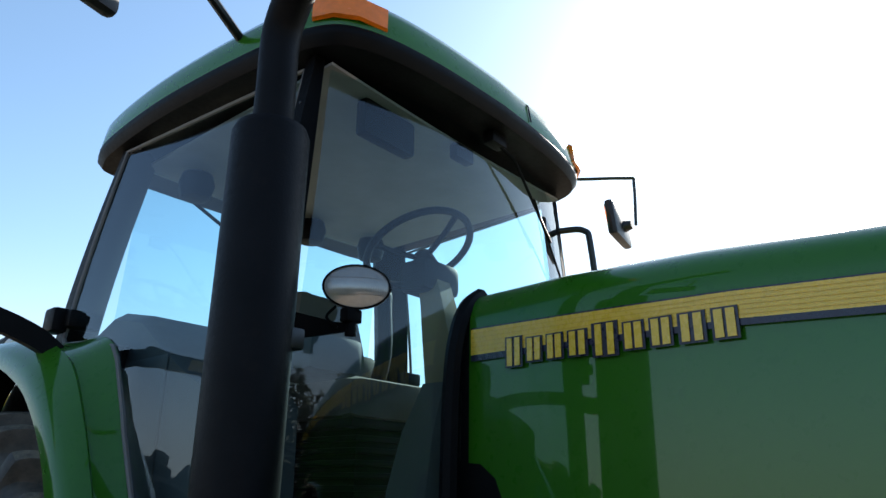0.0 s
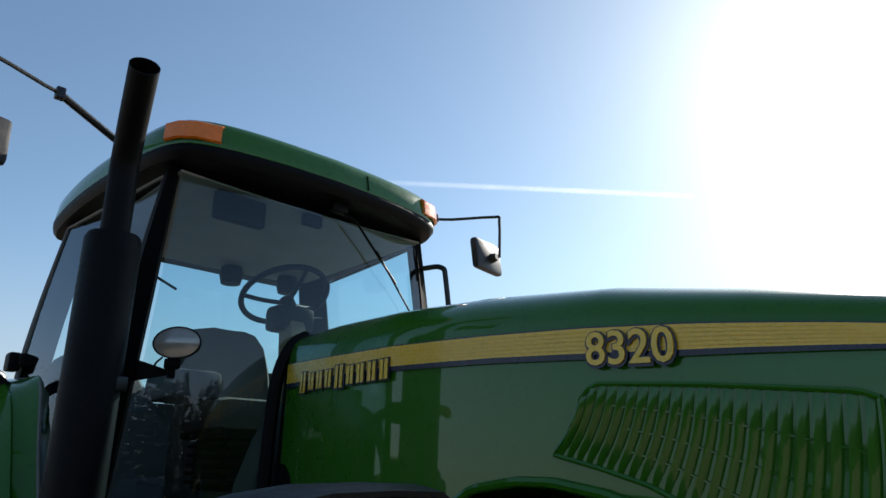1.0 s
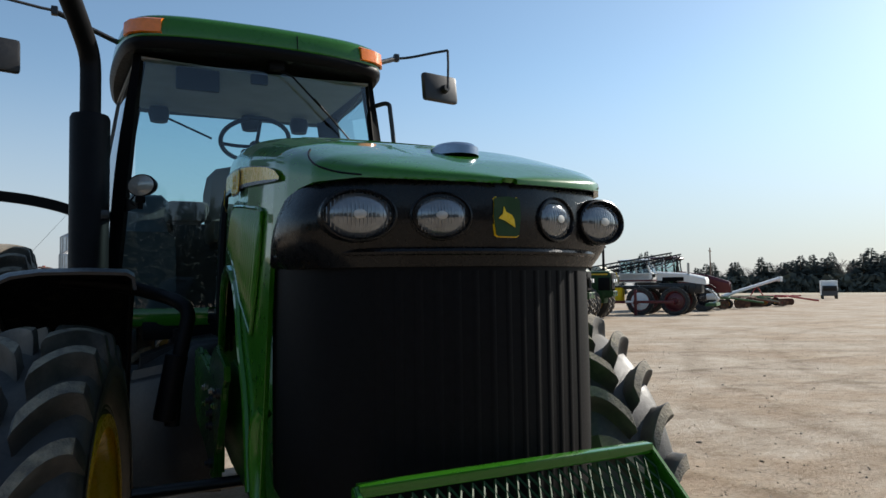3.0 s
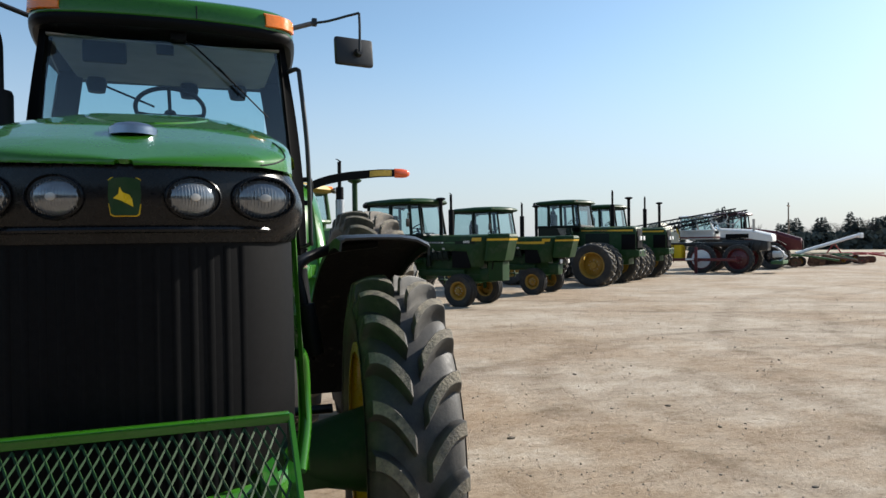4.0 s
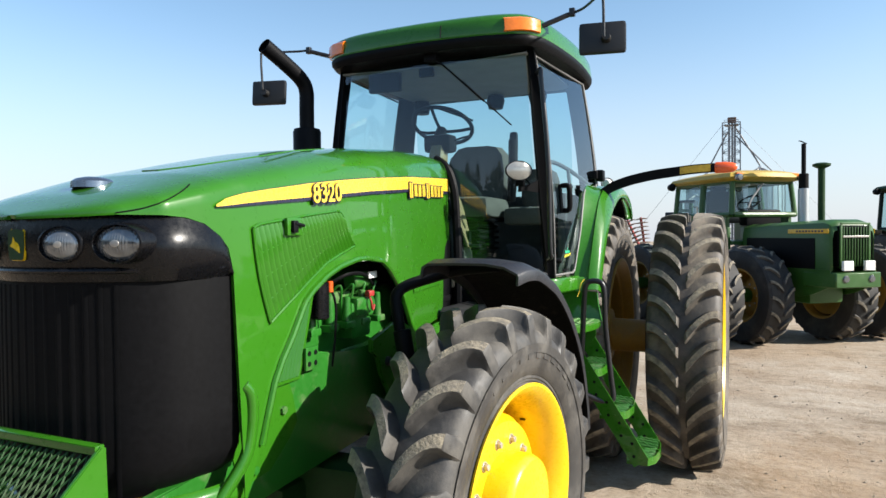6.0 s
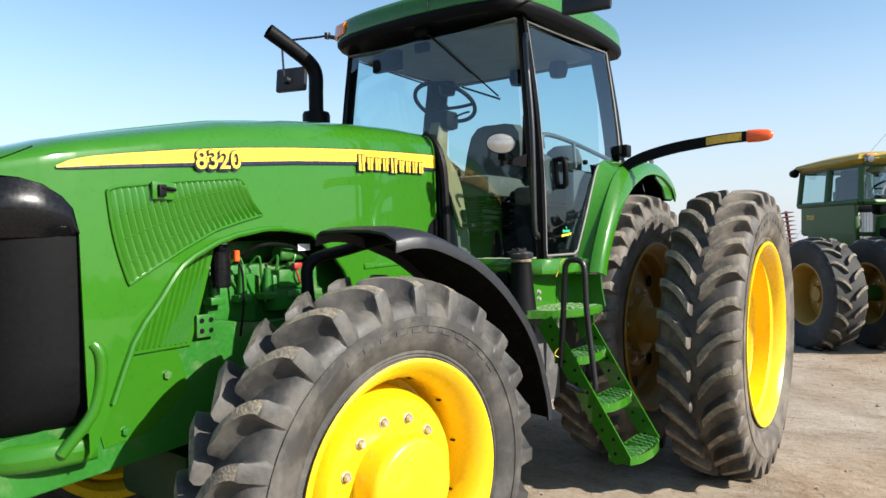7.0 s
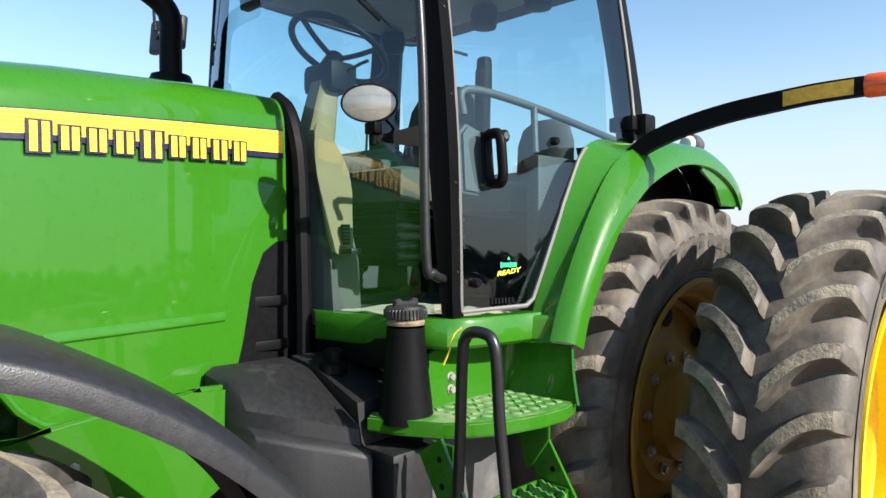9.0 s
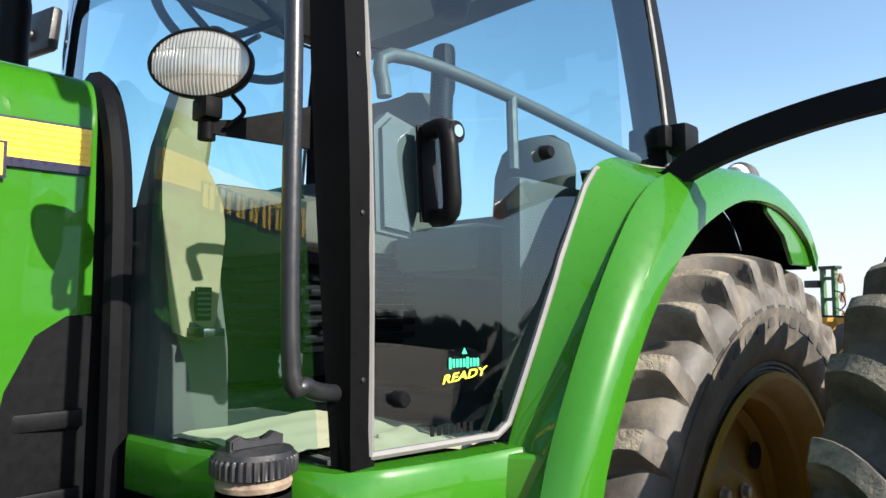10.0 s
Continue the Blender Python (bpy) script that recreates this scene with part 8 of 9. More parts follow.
    for sx in (-1, 1):
        for lift, out in ((0.0, 0.0), (0.30, 0.22)):
            bm = mesh()
            a, b = Vector((sx * (1.30 + out), 4.6, 1.95 + lift)), Vector((sx * (1.20 + out), -1.9, 3.22 + lift * 0.6))
            up = Vector((0, 0, 0.34))
            for p, q in ((a, b), (a + up, b + up * 0.5)):
                tube(bm, [p, q], 0.045, 6)
            for k in range(16):
                t0, t1 = k / 16, (k + 0.5) / 16
                tube(bm, [a.lerp(b, t0), (a + up).lerp(b + up * 0.5, t1), a.lerp(b, (k + 1) / 16)], 0.026, 5)
            part("boom", bm, BLACK_METAL, e, "folded black truss spray boom")
        for k in range(9):
            bm = mesh()
            p = a.lerp(b, (k + 0.5) / 9)
            tube(bm, [p, p + Vector((sx * 0.10, 0.05, -0.12)), p + Vector((sx * 0.05, -0.2, -0.30)), p + Vector((0, -0.4, -0.02))], 0.022, 6, 4)
            part("boom_hose", bm, BLACK, e, "black looping boom hose")
        bm = mesh()
        tube(bm, [b + Vector((0, 1.3, 0.0)), b + Vector((0, 1.25, -0.5)), b + Vector((0, 0.8, -0.62)), b + Vector((0, 0.45, -0.35)), b + Vector((0, 0.5, 0.0))], 0.03, 6, 5)
        part("grey_hose", bm, GALV, e, "pale hose loop under the boom")
    bm = mesh()
    tube(bm, [(-0.45, -2.6, 2.3), (-0.45, -2.6, 3.0)], 0.07, 10)
    part("exhaust", bm, STEEL, e, "pale upright exhaust")
    return e


def toolbar(at):
    """A low red implement frame lying in front of the sprayer."""
    e = thing("implement_frame", "low dark red implement frame with an upright jack post", "implement", "", at)
    bm = mesh()
    box(bm, (0, 0, 0.78), (0.16, 4.6, 0.16), None, 0.02)
    part("main_beam", bm, MAROON, e, "dark red main beam")
    for y in (-2.2, -0.1, 2.0):
        bm = mesh()
        box(bm, (0.8, y, 0.70), (1.6, 0.12, 0.14), None, 0.02)
        part("cross_beam", bm, MAROON, e)
    bm = mesh()
    box(bm, (-0.12, -0.2, 0.75), (0.10, 0.16, 1.45), None, 0.02)
    part("jack_post", bm, MAROON, e, "dark red upright jack post")
    for y in (0.15, 2.1):
        bm = mesh()
        box(bm, (-0.10, y, 0.80), (0.02, 0.45, 0.10), None, 0.004)
        part("marker_plate", bm, WHITE, e, "small white marker plate")
    return e


def red_tractor(at):
    e = thing("red_tractor", "dark red tractor with black cab posts", "tractor", "", at)
    for sx in (-1, 1):
        old_wheel(e, Matrix.Translation((sx * 0.95, 0, 0.72)) @ out_turn(sx), 0.72, 0.42, 0.40, 18, False, 0.0, sx, BLACK_METAL)
        old_wheel(e, Matrix.Translation((sx * 0.95, 2.9, 0.95)) @ out_turn(sx), 0.95, 0.50, 0.55, 20, False, 0.0, sx, BLACK_METAL)
        bm = mesh()
        rows = [[Vector((sx * x, 0.0 - 0.86 * math.cos(a), 0.72 + 0.86 * math.sin(a))) for x in (0.75, 1.18)] for a in np.linspace(0.7, 2.7, 9)]
        loft(bm, rows)
        part("fender", solid(bm, 0.02), BLACK, e)
    bm = mesh()
    rows = []
    for y, z1 in ((-1.35, 1.45), (-1.30, 1.62), (-0.2, 2.0), (1.35, 2.25)):
        rows.append([Vector((x, y, z)) for x, z in ((-0.42, 1.0), (-0.48, z1 - 0.15), (-0.36, z1), (0.36, z1), (0.48, z1 - 0.15), (0.42, 1.0))])
    loft(bm, rows, close=True, caps=True)
    part("bonnet", bm, MAROON, e, "dark red sloping bonnet")
    bm = mesh()
    box(bm, (0, 1.2, 0.95), (0.6, 3.6, 0.5), None, 0.05)
    box(bm, (0, -1.37, 1.25), (0.7, 0.05, 0.5), None, 0.02)
    part("chassis", bm, BLACK, e)
    old_cab(e, 1.45, 2.95, 1.75, 3.05, 0.82, MAROON, BLACK, 0.08)
    stack_pipes(e, (("exhaust", -0.75, 1.35, 1.8, 3.0),))
    return e


sprayer(stand(27.75, 29.0, 34.8))
toolbar(stand(25.9, 28.0, 34.8))
red_tractor(stand(35.4, 31.6, 38.8) @ Matrix.Scale(1.22, 4))


def harrow(at, mat, n=11, fold=True, name="disc_harrow", label="folded red disc harrow with rusty blades"):
    """A folded tillage tool: frame tubes, gangs of round blades, transport wheels."""
    e = thing(name, label, "implement", "parked implements", at)
    bm = mesh()
    for y in (-1.2, 0, 1.2):
        box(bm, (0, y, 0.85), (3.0, 0.12, 0.12), None, 0.01)
    for x in (-1.4, 0, 1.4):
        box(bm, (x, 0, 0.85), (0.12, 2.6, 0.12), None, 0.01)
    tube(bm, [(0, -1.2, 0.85), (0, -3.4, 0.5)], 0.07, 8)
    part("frame", bm, mat, e, "tubular frame")
    disc = None
    for g, (base, axis) in enumerate((((-0.75, -0.9, 0.85), (0.06, 0.02, 1)), ((-0.30, 0.8, 0.85), (0.30, 0.05, 1)), ((0.75, -0.9, 0.85), (-0.45, 0.02, 1)), ((1.10, 0.8, 0.85), (-0.12, 0.05, 1)))):
        a, ax = Vector(base), Vector(axis).normalized()
        if not fold:
            a, ax = Vector((base[0] * 1.05 - 0.9 * (1 if base[0] > 0 else -1) * 0.0, base[1], 0.35)), Vector((-1 if base[0] > 0 else 1, 0.15, 0)).normalized()
        ln = 1.75 if fold else 1.4
        bm = mesh()
        tube(bm, [a, a + ax * ln], 0.05, 8)
        part("gang_bar", bm, mat, e)
        for k in range(n):
            p = a + ax * (ln * (k + 0.5) / n)
            m = Matrix.Translation(p) @ ax.to_track_quat("Z", "Y").to_matrix().to_4x4()
            if disc is None:
                b = mesh()
                lathe(b, [(0, 0.05), (0.12, 0.045), (0.24, 0.02), (0.28, 0.0), (0.24, 0.012), (0.12, 0.036), (0, 0.04)], None, 18)
                disc = part("blade", b, RUST, e, "rusty concave blade")
                disc.matrix_basis = m
            else:
                again(disc, e, m)
    for x in (-0.5, 0.5):
        old_wheel(e, Matrix.Translation((x, 0.4, 0.36)), 0.36, 0.24, 0.19, 0, True, 0.02)
    return e


harrow(stand(-2.6, 24.5, 20), RED)


def planter(at, boxes=0):
    """A folded planter: upright green wing frame with row hoppers, hoses and marker discs."""
    e = thing("planter", "folded green planter with upright wing and looping hoses", "implement", "parked implements", at)
    for x in (-0.18, 0.18):
        bm = mesh()
        box(bm, (x, 0, 1.40), (0.12, 0.14, 2.80), None, 0.01)
        part("wing_beam", bm, GREEN_SHED, e, "green folded wing beam")
    for k in range(4):
        bm = mesh()
        box(bm, (0, 0, 0.6 + 0.62 * k), (0.5, 0.08, 0.10), None, 0.01)
        part("cross_beam", bm, GREEN_SHED, e)
        bm = mesh()
        tube(bm, [(0.2, -0.05, 2.6 - 0.5 * k), (0.5, -0.15, 2.5 - 0.5 * k), (0.55, -0.1, 2.1 - 0.4 * k), (0.3, 0, 1.9 - 0.4 * k)], 0.02, 6, 4)
        part("hose", bm, BLACK if k % 2 else INTERIOR, e, "looping hose")
        bm = mesh()
        lathe(bm, [(0, 0.03), (0.16, 0.0), (0, -0.01)], Matrix.Translation((0.42 + 0.05 * k, -0.1, 2.45 - 0.55 * k)) @ TO_X, 18)
        part("closing_disc", bm, RUST, e)
    bm = mesh()
    box(bm, (-0.45, 0, 2.30), (0.45, 0.4, 0.22), None, 0.03)
    part("row_unit", bm, BLACK_METAL, e, "black row unit")
    part("unit_beam", box(mesh(), (0.05, 0, 2.78), (0.55, 0.3, 0.10), None, 0.02), BLACK_METAL, e)
    for x in (-0.4, 0.4):
        old_wheel(e, Matrix.Translation((x, 0.3, 0.36)), 0.36, 0.24, 0.19, 0, True, 0.02)
    for k in range(boxes):
        bm = mesh()
        x = -1.1 + 1.05 * k
        loft(bm, [[Vector((x + u * w, -0.35 + v * w, z)) for u, v in ((-0.40, -0.28), (0.40, -0.28), (0.40, 0.28), (-0.40, 0.28))] for z, w in ((0.85, 0.55), (1.0, 0.85), (1.32, 1.0))], close=True, caps=True)
        seed = part("seed_box", bm, YELLOW_DIM, e, "dull yellow seed box")
        part("lid", box(mesh(), (x, -0.35, 1.345), (0.84, 0.60, 0.05), None, 0.015), BLACK, seed, "black seed box lid")
        part("row_frame", box(mesh(), (x, -0.1, 0.62), (0.12, 0.7, 0.5), None, 0.02), GREEN_SHED, e)
    if boxes:
        part("tool_bar", box(mesh(), (0, 0, 0.75), (3.4, 0.16, 0.16), None, 0.02), GREEN_SHED, e, "green tool bar")
    return e


planter(stand(-0.6, 28.5, -8) @ Matrix.Scale(1.2, 4))
planter(stand(-5.5, 28.0, -20) @ Matrix.Scale(1.2, 4), 3)
harrow(stand(-8.0, 36.0, 25), RED, 9, False, "tillage_tool", "red tillage tool parked on the dirt")
for i, (x, y, a, mat, lab) in enumerate(((40.0, 33.5, 20, RUST, "rusty brown tillage tool"), (44.0, 35.5, -10, GREEN_SHED, "dark green tillage tool"), (47.5, 36.0, 30, RED, "red tillage tool"), (50.0, 37.5, 5, RED, "low red harrow"), (37.5, 33.0, 40, GREEN_SHED, "dark planter frame"))):
    harrow(stand(x, y, a), mat, 9, False, "tillage_tool", lab + " parked on the dirt")


def auger(at):
    e = thing("grain_auger", "long pale grain auger on wheels", "auger", "parked implements", at)
    bm = mesh()
    cyl(bm, (0, 0, 0.9), (5.4, -1.35, 2.25), 0.13, None, 14)
    box(bm, (5.5, -1.37, 2.2), (0.35, 0.28, 0.4), None, 0.05)
    part("tube", bm, WHITE, e)
    bm = mesh()
    tube(bm, [(2.2, -0.5, 0.3), (3.2, -0.8, 1.62)], 0.05, 6)
    tube(bm, [(4.2, -1.1, 0.3), (3.2, -0.8, 1.7)], 0.05, 6)
    part("support", bm, RED, e)
    old_wheel(e, Matrix.Translation((2.2, -0.9, 0.34)) @ Matrix.Rotation(1.2, 4, "Z"), 0.36, 0.24, 0.19, 0, True, 0.02)
    old_wheel(e, Matrix.Translation((2.4, 0.1, 0.34)) @ Matrix.Rotation(1.2, 4, "Z"), 0.36, 0.24, 0.19, 0, True, 0.02)
    return e


auger(stand(42.5, 36.5, 5))


def van(at):
    e = thing("delivery_truck", "white box truck with dark front, parked far off", "truck", "", at)
    bm = mesh()
    box(bm, (0, 1.2, 1.75), (2.3, 3.6, 2.3), None, 0.12)
    part("box_body", bm, WHITE, e, "white box body")
    bm = mesh()
    rows = [[Vector((x, y, z)) for x, z in ((-1.05, 0.5), (1.05, 0.5), (1.08, 1.2), (0.95, 2.1), (-0.95, 2.1), (-1.08, 1.2))] for y in (-1.6, -0.6)]
    loft(bm, rows, close=True, caps=True)
    part("nose", bm, INTERIOR_GREY, e, "grey front")
    bm = mesh()
    box(bm, (0, -1.63, 1.65), (1.8, 0.04, 0.7), None, 0.01)
    part("windscreen", bm, BLACK_GLOSS, e)
    for sx in (-1, 1):
        for y in (-0.9, 2.2):
            old_wheel(e, Matrix.Translation((sx * 0.95, y, 0.40)) @ out_turn(sx), 0.40, 0.25, 0.22, 0, True, 0.03)
    return e


van(stand(86.0, 57.6, -52) @ Matrix.Scale(0.86, 4))


def car(at, paint, label):
    e = thing("parked_car", label, "car", "parked vehicles", at)
    bm = mesh()
    rows = []
    for y, w, z0, z1, zr, wr in ((-2.2, 0.70, 0.45, 0.70, 0.72, 0.6), (-2.05, 0.84, 0.32, 0.82, 0.84, 0.7), (-1.0, 0.90, 0.28, 0.98, 1.02, 0.74), (-0.35, 0.90, 0.28, 1.0, 1.46, 0.62), (0.9, 0.90, 0.28, 1.02, 1.50, 0.62), (1.8, 0.88, 0.30, 1.0, 1.40, 0.60), (2.15, 0.82, 0.36, 0.92, 1.0, 0.66), (2.25, 0.70, 0.45, 0.75, 0.8, 0.6)):
        rows.append([Vector((x, y, z)) for x, z in ((-w, z0), (-w, z1), (-wr, zr), (0, zr + 0.02), (wr, zr), (w, z1), (w, z0))])
    loft(bm, rows, close=True, caps=True)
    part("body", bm, paint, e)
    for sx in (-1, 1):
        bm = mesh()
        loft(bm, [[Vector((sx * x, y, z)) for y, x, z in ((-0.75, 0.885, 1.03), (1.7, 0.885, 1.05))], [Vector((sx * x, y, z)) for y, x, z in ((-0.25, 0.655, 1.43), (1.45, 0.655, 1.43))]])
        part("side_window", bm, BLACK_GLOSS, e)
        for y in (-1.35, 1.4):
            old_wheel(e, Matrix.Translation((sx * 0.80, y, 0.32)) @ out_turn(sx), 0.32, 0.22, 0.20, 0, True, 0.03)
    return e


car(stand(82.0, 45.0, 70), material("dark red car paint", (0.10, 0.02, 0.03), 0.25, coat=0.5), "small dark red car parked far off")
# vehicles on the open side of the yard, seen as reflections in the cab glass
for i, (x, y, a, c) in enumerate(((-13.5, -7.0, 80, (0.62, 0.62, 0.6)), (-14.5, -10.0, 85, (0.10, 0.10, 0.11)), (-12.5, -3.8, 78, (0.35, 0.36, 0.38)), (16.0, -7.5, -60, (0.05, 0.05, 0.06)), (18.5, -4.5, -62, (0.12, 0.13, 0.15)))):
    car(stand(x, y, a), material("car paint", c, 0.25, coat=0.5), ("white", "black", "silver", "black", "grey")[i] + " car parked across the yard")


# ---- grain bins and elevator leg ----
def bin_tower(x, y, r, eave, name="grain_bin", label="round galvanised grain bin with conical ribbed roof"):
    z0 = ground_z(x, y)
    e = thing(name, label, "grain bin", "grain bins", Matrix.Translation((x, y, z0)))
    bm = mesh()
    prof = []
    k = int(eave / 0.8)
    for i in range(k):
        prof += [(r, eave * i / k), (r + 0.05, eave * (i + 0.5) / k)]
    lathe(bm, prof + [(r, eave)], None, 40)
    part("wall", bm, GALV, e, "corrugated steel wall")
    stiff = None
    for i in range(24):
        m = Matrix.Rotation(2 * math.pi * i / 24, 4, "Z")
        if stiff is None:
            bm = mesh()
            box(bm, (r + 0.09, 0, eave / 2), (0.10, 0.14, eave), None, 0.01)
            stiff = part("stiffener", bm, STEEL, e)
        else:
            again(stiff, e, m)
    bm = mesh()
    lathe(bm, [(r + 0.15, eave - 0.05), (r + 0.15, eave), (0.5, eave + r * 0.50), (0.5, eave + r * 0.50 + 0.4), (0, eave + r * 0.50 + 0.6)], None, 40)
    part("roof", bm, GALV, e)
    for i in range(20):
        a = 2 * math.pi * i / 20
        bm = mesh()
        tube(bm, [(math.cos(a) * (r + 0.1), math.sin(a) * (r + 0.1), eave + 0.08), (math.cos(a) * 0.5, math.sin(a) * 0.5, eave + r * 0.50 + 0.08)], 0.07, 5)
        part("roof_rib", bm, STEEL, e)
    return e


bin_tower(4.1, 172, 5.2, 15.8)
bin_tower(-7.4, 172, 4.6, 15.2)
bin_tower(-9.2, 160, 2.2, 10.6, "small_bin", "small galvanised hopper bin")


def elevator_leg(x, y, h):
    z0 = ground_z(x, y)
    e = thing("elevator_leg", "tall galvanised grain elevator leg with lattice tower", "grain elevator", "", Matrix.Translation((x, y, z0)))
    for a, b in ((-1, -1), (1, -1), (1, 1), (-1, 1)):
        bm = mesh()
        box(bm, (a * 1.9, b * 1.9, h / 2), (0.22, 0.22, h))
        part("tower_post", bm, LEG_STEEL, e)
    bm = mesh()
    n = int(h / 2.2)
    for k in range(n):
        za, zb = h * k / n, h * (k + 1) / n
        for s in (-1, 1):
            tube(bm, [(-1.9, s * 1.9, za), (1.9, s * 1.9, zb)], 0.05, 4)
            tube(bm, [(1.9, s * 1.9, za), (-1.9, s * 1.9, zb)], 0.05, 4)
            tube(bm, [(s * 1.9, -1.9, za), (s * 1.9, 1.9, zb)], 0.05, 4)
            tube(bm, [(-1.9, s * 1.9, zb), (1.9, s * 1.9, zb)], 0.06, 4)
    part("lattice", bm, LEG_STEEL, e)
    for xx in (-0.5, 0.2, 0.75):
        bm = mesh()
        box(bm, (xx, 0, h / 2 + 0.6), (0.45, 0.35, h))
        part("leg_casing", bm, LEG_STEEL, e)
    bm = mesh()
    box(bm, (0.1, 0, h + 0.7), (1.9, 1.0, 1.3), None, 0.15)
    part("leg_head", bm, RUST, e)
    bm = mesh()
    box(bm, (0, 0, h - 0.5), (3.0, 3.0, 0.12))
    for s in (-1, 1):
        tube(bm, [(-1.5, s * 1.5, h + 0.6), (1.5, s * 1.5, h + 0.6)], 0.05, 4)
        tube(bm, [(s * 1.5, -1.5, h + 0.6), (s * 1.5, 1.5, h + 0.6)], 0.05, 4)
    part("platform", bm, LEG_STEEL, e)
    for p, q, r in (((0.8, 0, h * 0.97), (6.1, 1.6, h * 0.655), 0.20), ((0.9, 0.4, h * 0.90), (8.8, 1.6, h * 0.60), 0.16), ((-0.8, 0, h * 0.93), (-5.4, 1.6, h * 0.625), 0.18)):
        bm = mesh()
        tube(bm, [p, q], r, 8)
        part("spout", bm, LEG_STEEL, e, "sloping grain spout")
    for p, q in (((1.9, 1.9, h * 0.98), (26.0, 4.0, 0.2)), ((-1.9, -1.9, h * 0.98), (-24.0, -4.0, 0.2))):
        bm = mesh()
        tube(bm, [p, q], 0.035, 5)
        part("guy_wire", bm, LEG_STEEL, e)
    return e


elevator_leg(-2.0, 170, 29.0)

# ---- power pole ----
def pole(x, y, h):
    z0 = ground_z(x, y)
    e = thing("power_pole", "wooden power pole with cross arm", "pole", "", Matrix.Translation((x, y, z0)))
    bm = mesh()
    cyl(bm, (0, 0, 0), (0, 0, h), 0.11, 0.07, 10)
    part("post", bm, WOOD, e)
    bm = mesh()
    box(bm, (0, 0, h - 0.4), (1.6, 0.1, 0.12), Matrix.Rotation(0.6, 4, "Z"))
    part("cross_arm", bm, WOOD, e)


pole(66.0, 59.3, 6.6)


# ---- trees ----
def conifer_meshes(seed):
    rnd = random.Random(seed)
    h = 1.0
    bt = mesh()
    cyl(bt, (0, 0, 0), (0.01, 0, h * 0.97), 0.018, 0.003, 7)
    bc = mesh()
    for i in range(300):
        t = 0.10 + 0.90 * rnd.random() ** 0.85
        reach = (0.20 + 0.05 * rnd.random()) * (1 - t) ** 0.75 * (0.55 + 0.6 * rnd.random()) + 0.012
        a = rnd.uniform(0, 6.283)
        d = Vector((math.cos(a), math.sin(a), 0))
        root = Vector((0, 0, t * h)) + d * 0.01
        tip = root + d * reach + Vector((0, 0, -0.02 + 0.035 * rnd.random()))
        side = Vector((-d.y, d.x, 0)) * reach * rnd.uniform(0.18, 0.34)
        drop = Vector((0, 0, -reach * rnd.uniform(0.15, 0.35)))
        m = root.lerp(tip, 0.55)
        v = [bc.verts.new(p) for p in (root, m + side + drop * 0.5, tip + drop * 0.3, m - side + drop * 0.5, m + Vector((0, 0, 0.012)))]
        for q in ((0, 1, 4), (1, 2, 4), (2, 3, 4), (3, 0, 4)):
            bc.faces.new([v[j] for j in q])
    return bt, bc


def bare_meshes(seed):
    rnd = random.Random(seed)
    bt, bc = mesh(), mesh()
    cyl(bt, (0, 0, 0), (0, 0, 0.55), 0.022, 0.010, 7)

    def grow(p, d, ln, r, depth):
        q = p + d * ln
        (tube(bt, [p, q], (r, r * 0.6), 4, cap=False) if depth > 1 else tube(bc, [p, q], (r, r * 0.5), 3, cap=False))
        if depth == 0:
            return
        for _ in range(3 if depth > 1 else 4):
            nd = (d + Vector((rnd.uniform(-0.8, 0.8), rnd.uniform(-0.8, 0.8), rnd.uniform(-0.1, 0.6)))).normalized()
            grow(p.lerp(q, rnd.uniform(0.5, 1.0)), nd, ln * rnd.uniform(0.55, 0.8), r * 0.55, depth - 1)

    for k in range(5):
        a = rnd.uniform(0, 6.28)
        grow(Vector((0, 0, rnd.uniform(0.2, 0.5))), Vector((math.cos(a) * 0.6, math.sin(a) * 0.6, 1)).normalized(), 0.24, 0.010, 3)
    return bt, bc


tree_kinds = []
for s in range(5):
    tb, cb = conifer_meshes(s)
    tr = thing("conifer", "dark distant conifer with ragged crown", "tree", "far tree line")
    part("trunk", tb, BARK, tr)
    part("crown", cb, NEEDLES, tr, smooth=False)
    tree_kinds.append(tr)
for s in range(3):
    tb, cb = bare_meshes(40 + s)
    tr = thing("bare_tree", "bare brown leafless tree in the distance", "tree", "far tree line")
    part("trunk", tb, BARK, tr)
    part("crown", cb, TWIGS, tr, smooth=False)
    tree_kinds.append(tr)


def plant(i, x, y, h, wide=1.0, turn=0.0):
    tr = tree_kinds[i]
    m = Matrix.Translation((x, y, ground_z(x, y) - 0.2)) @ Matrix.Rotation(turn, 4, "Z")
    if "placed" in tr:
        o = copy_thing(tr, m)
    else:
        tr["placed"] = 1
        o = tr
        o.matrix_basis = m
    o.scale = (h * wide, h * wide, h)


rnd = random.Random(5)
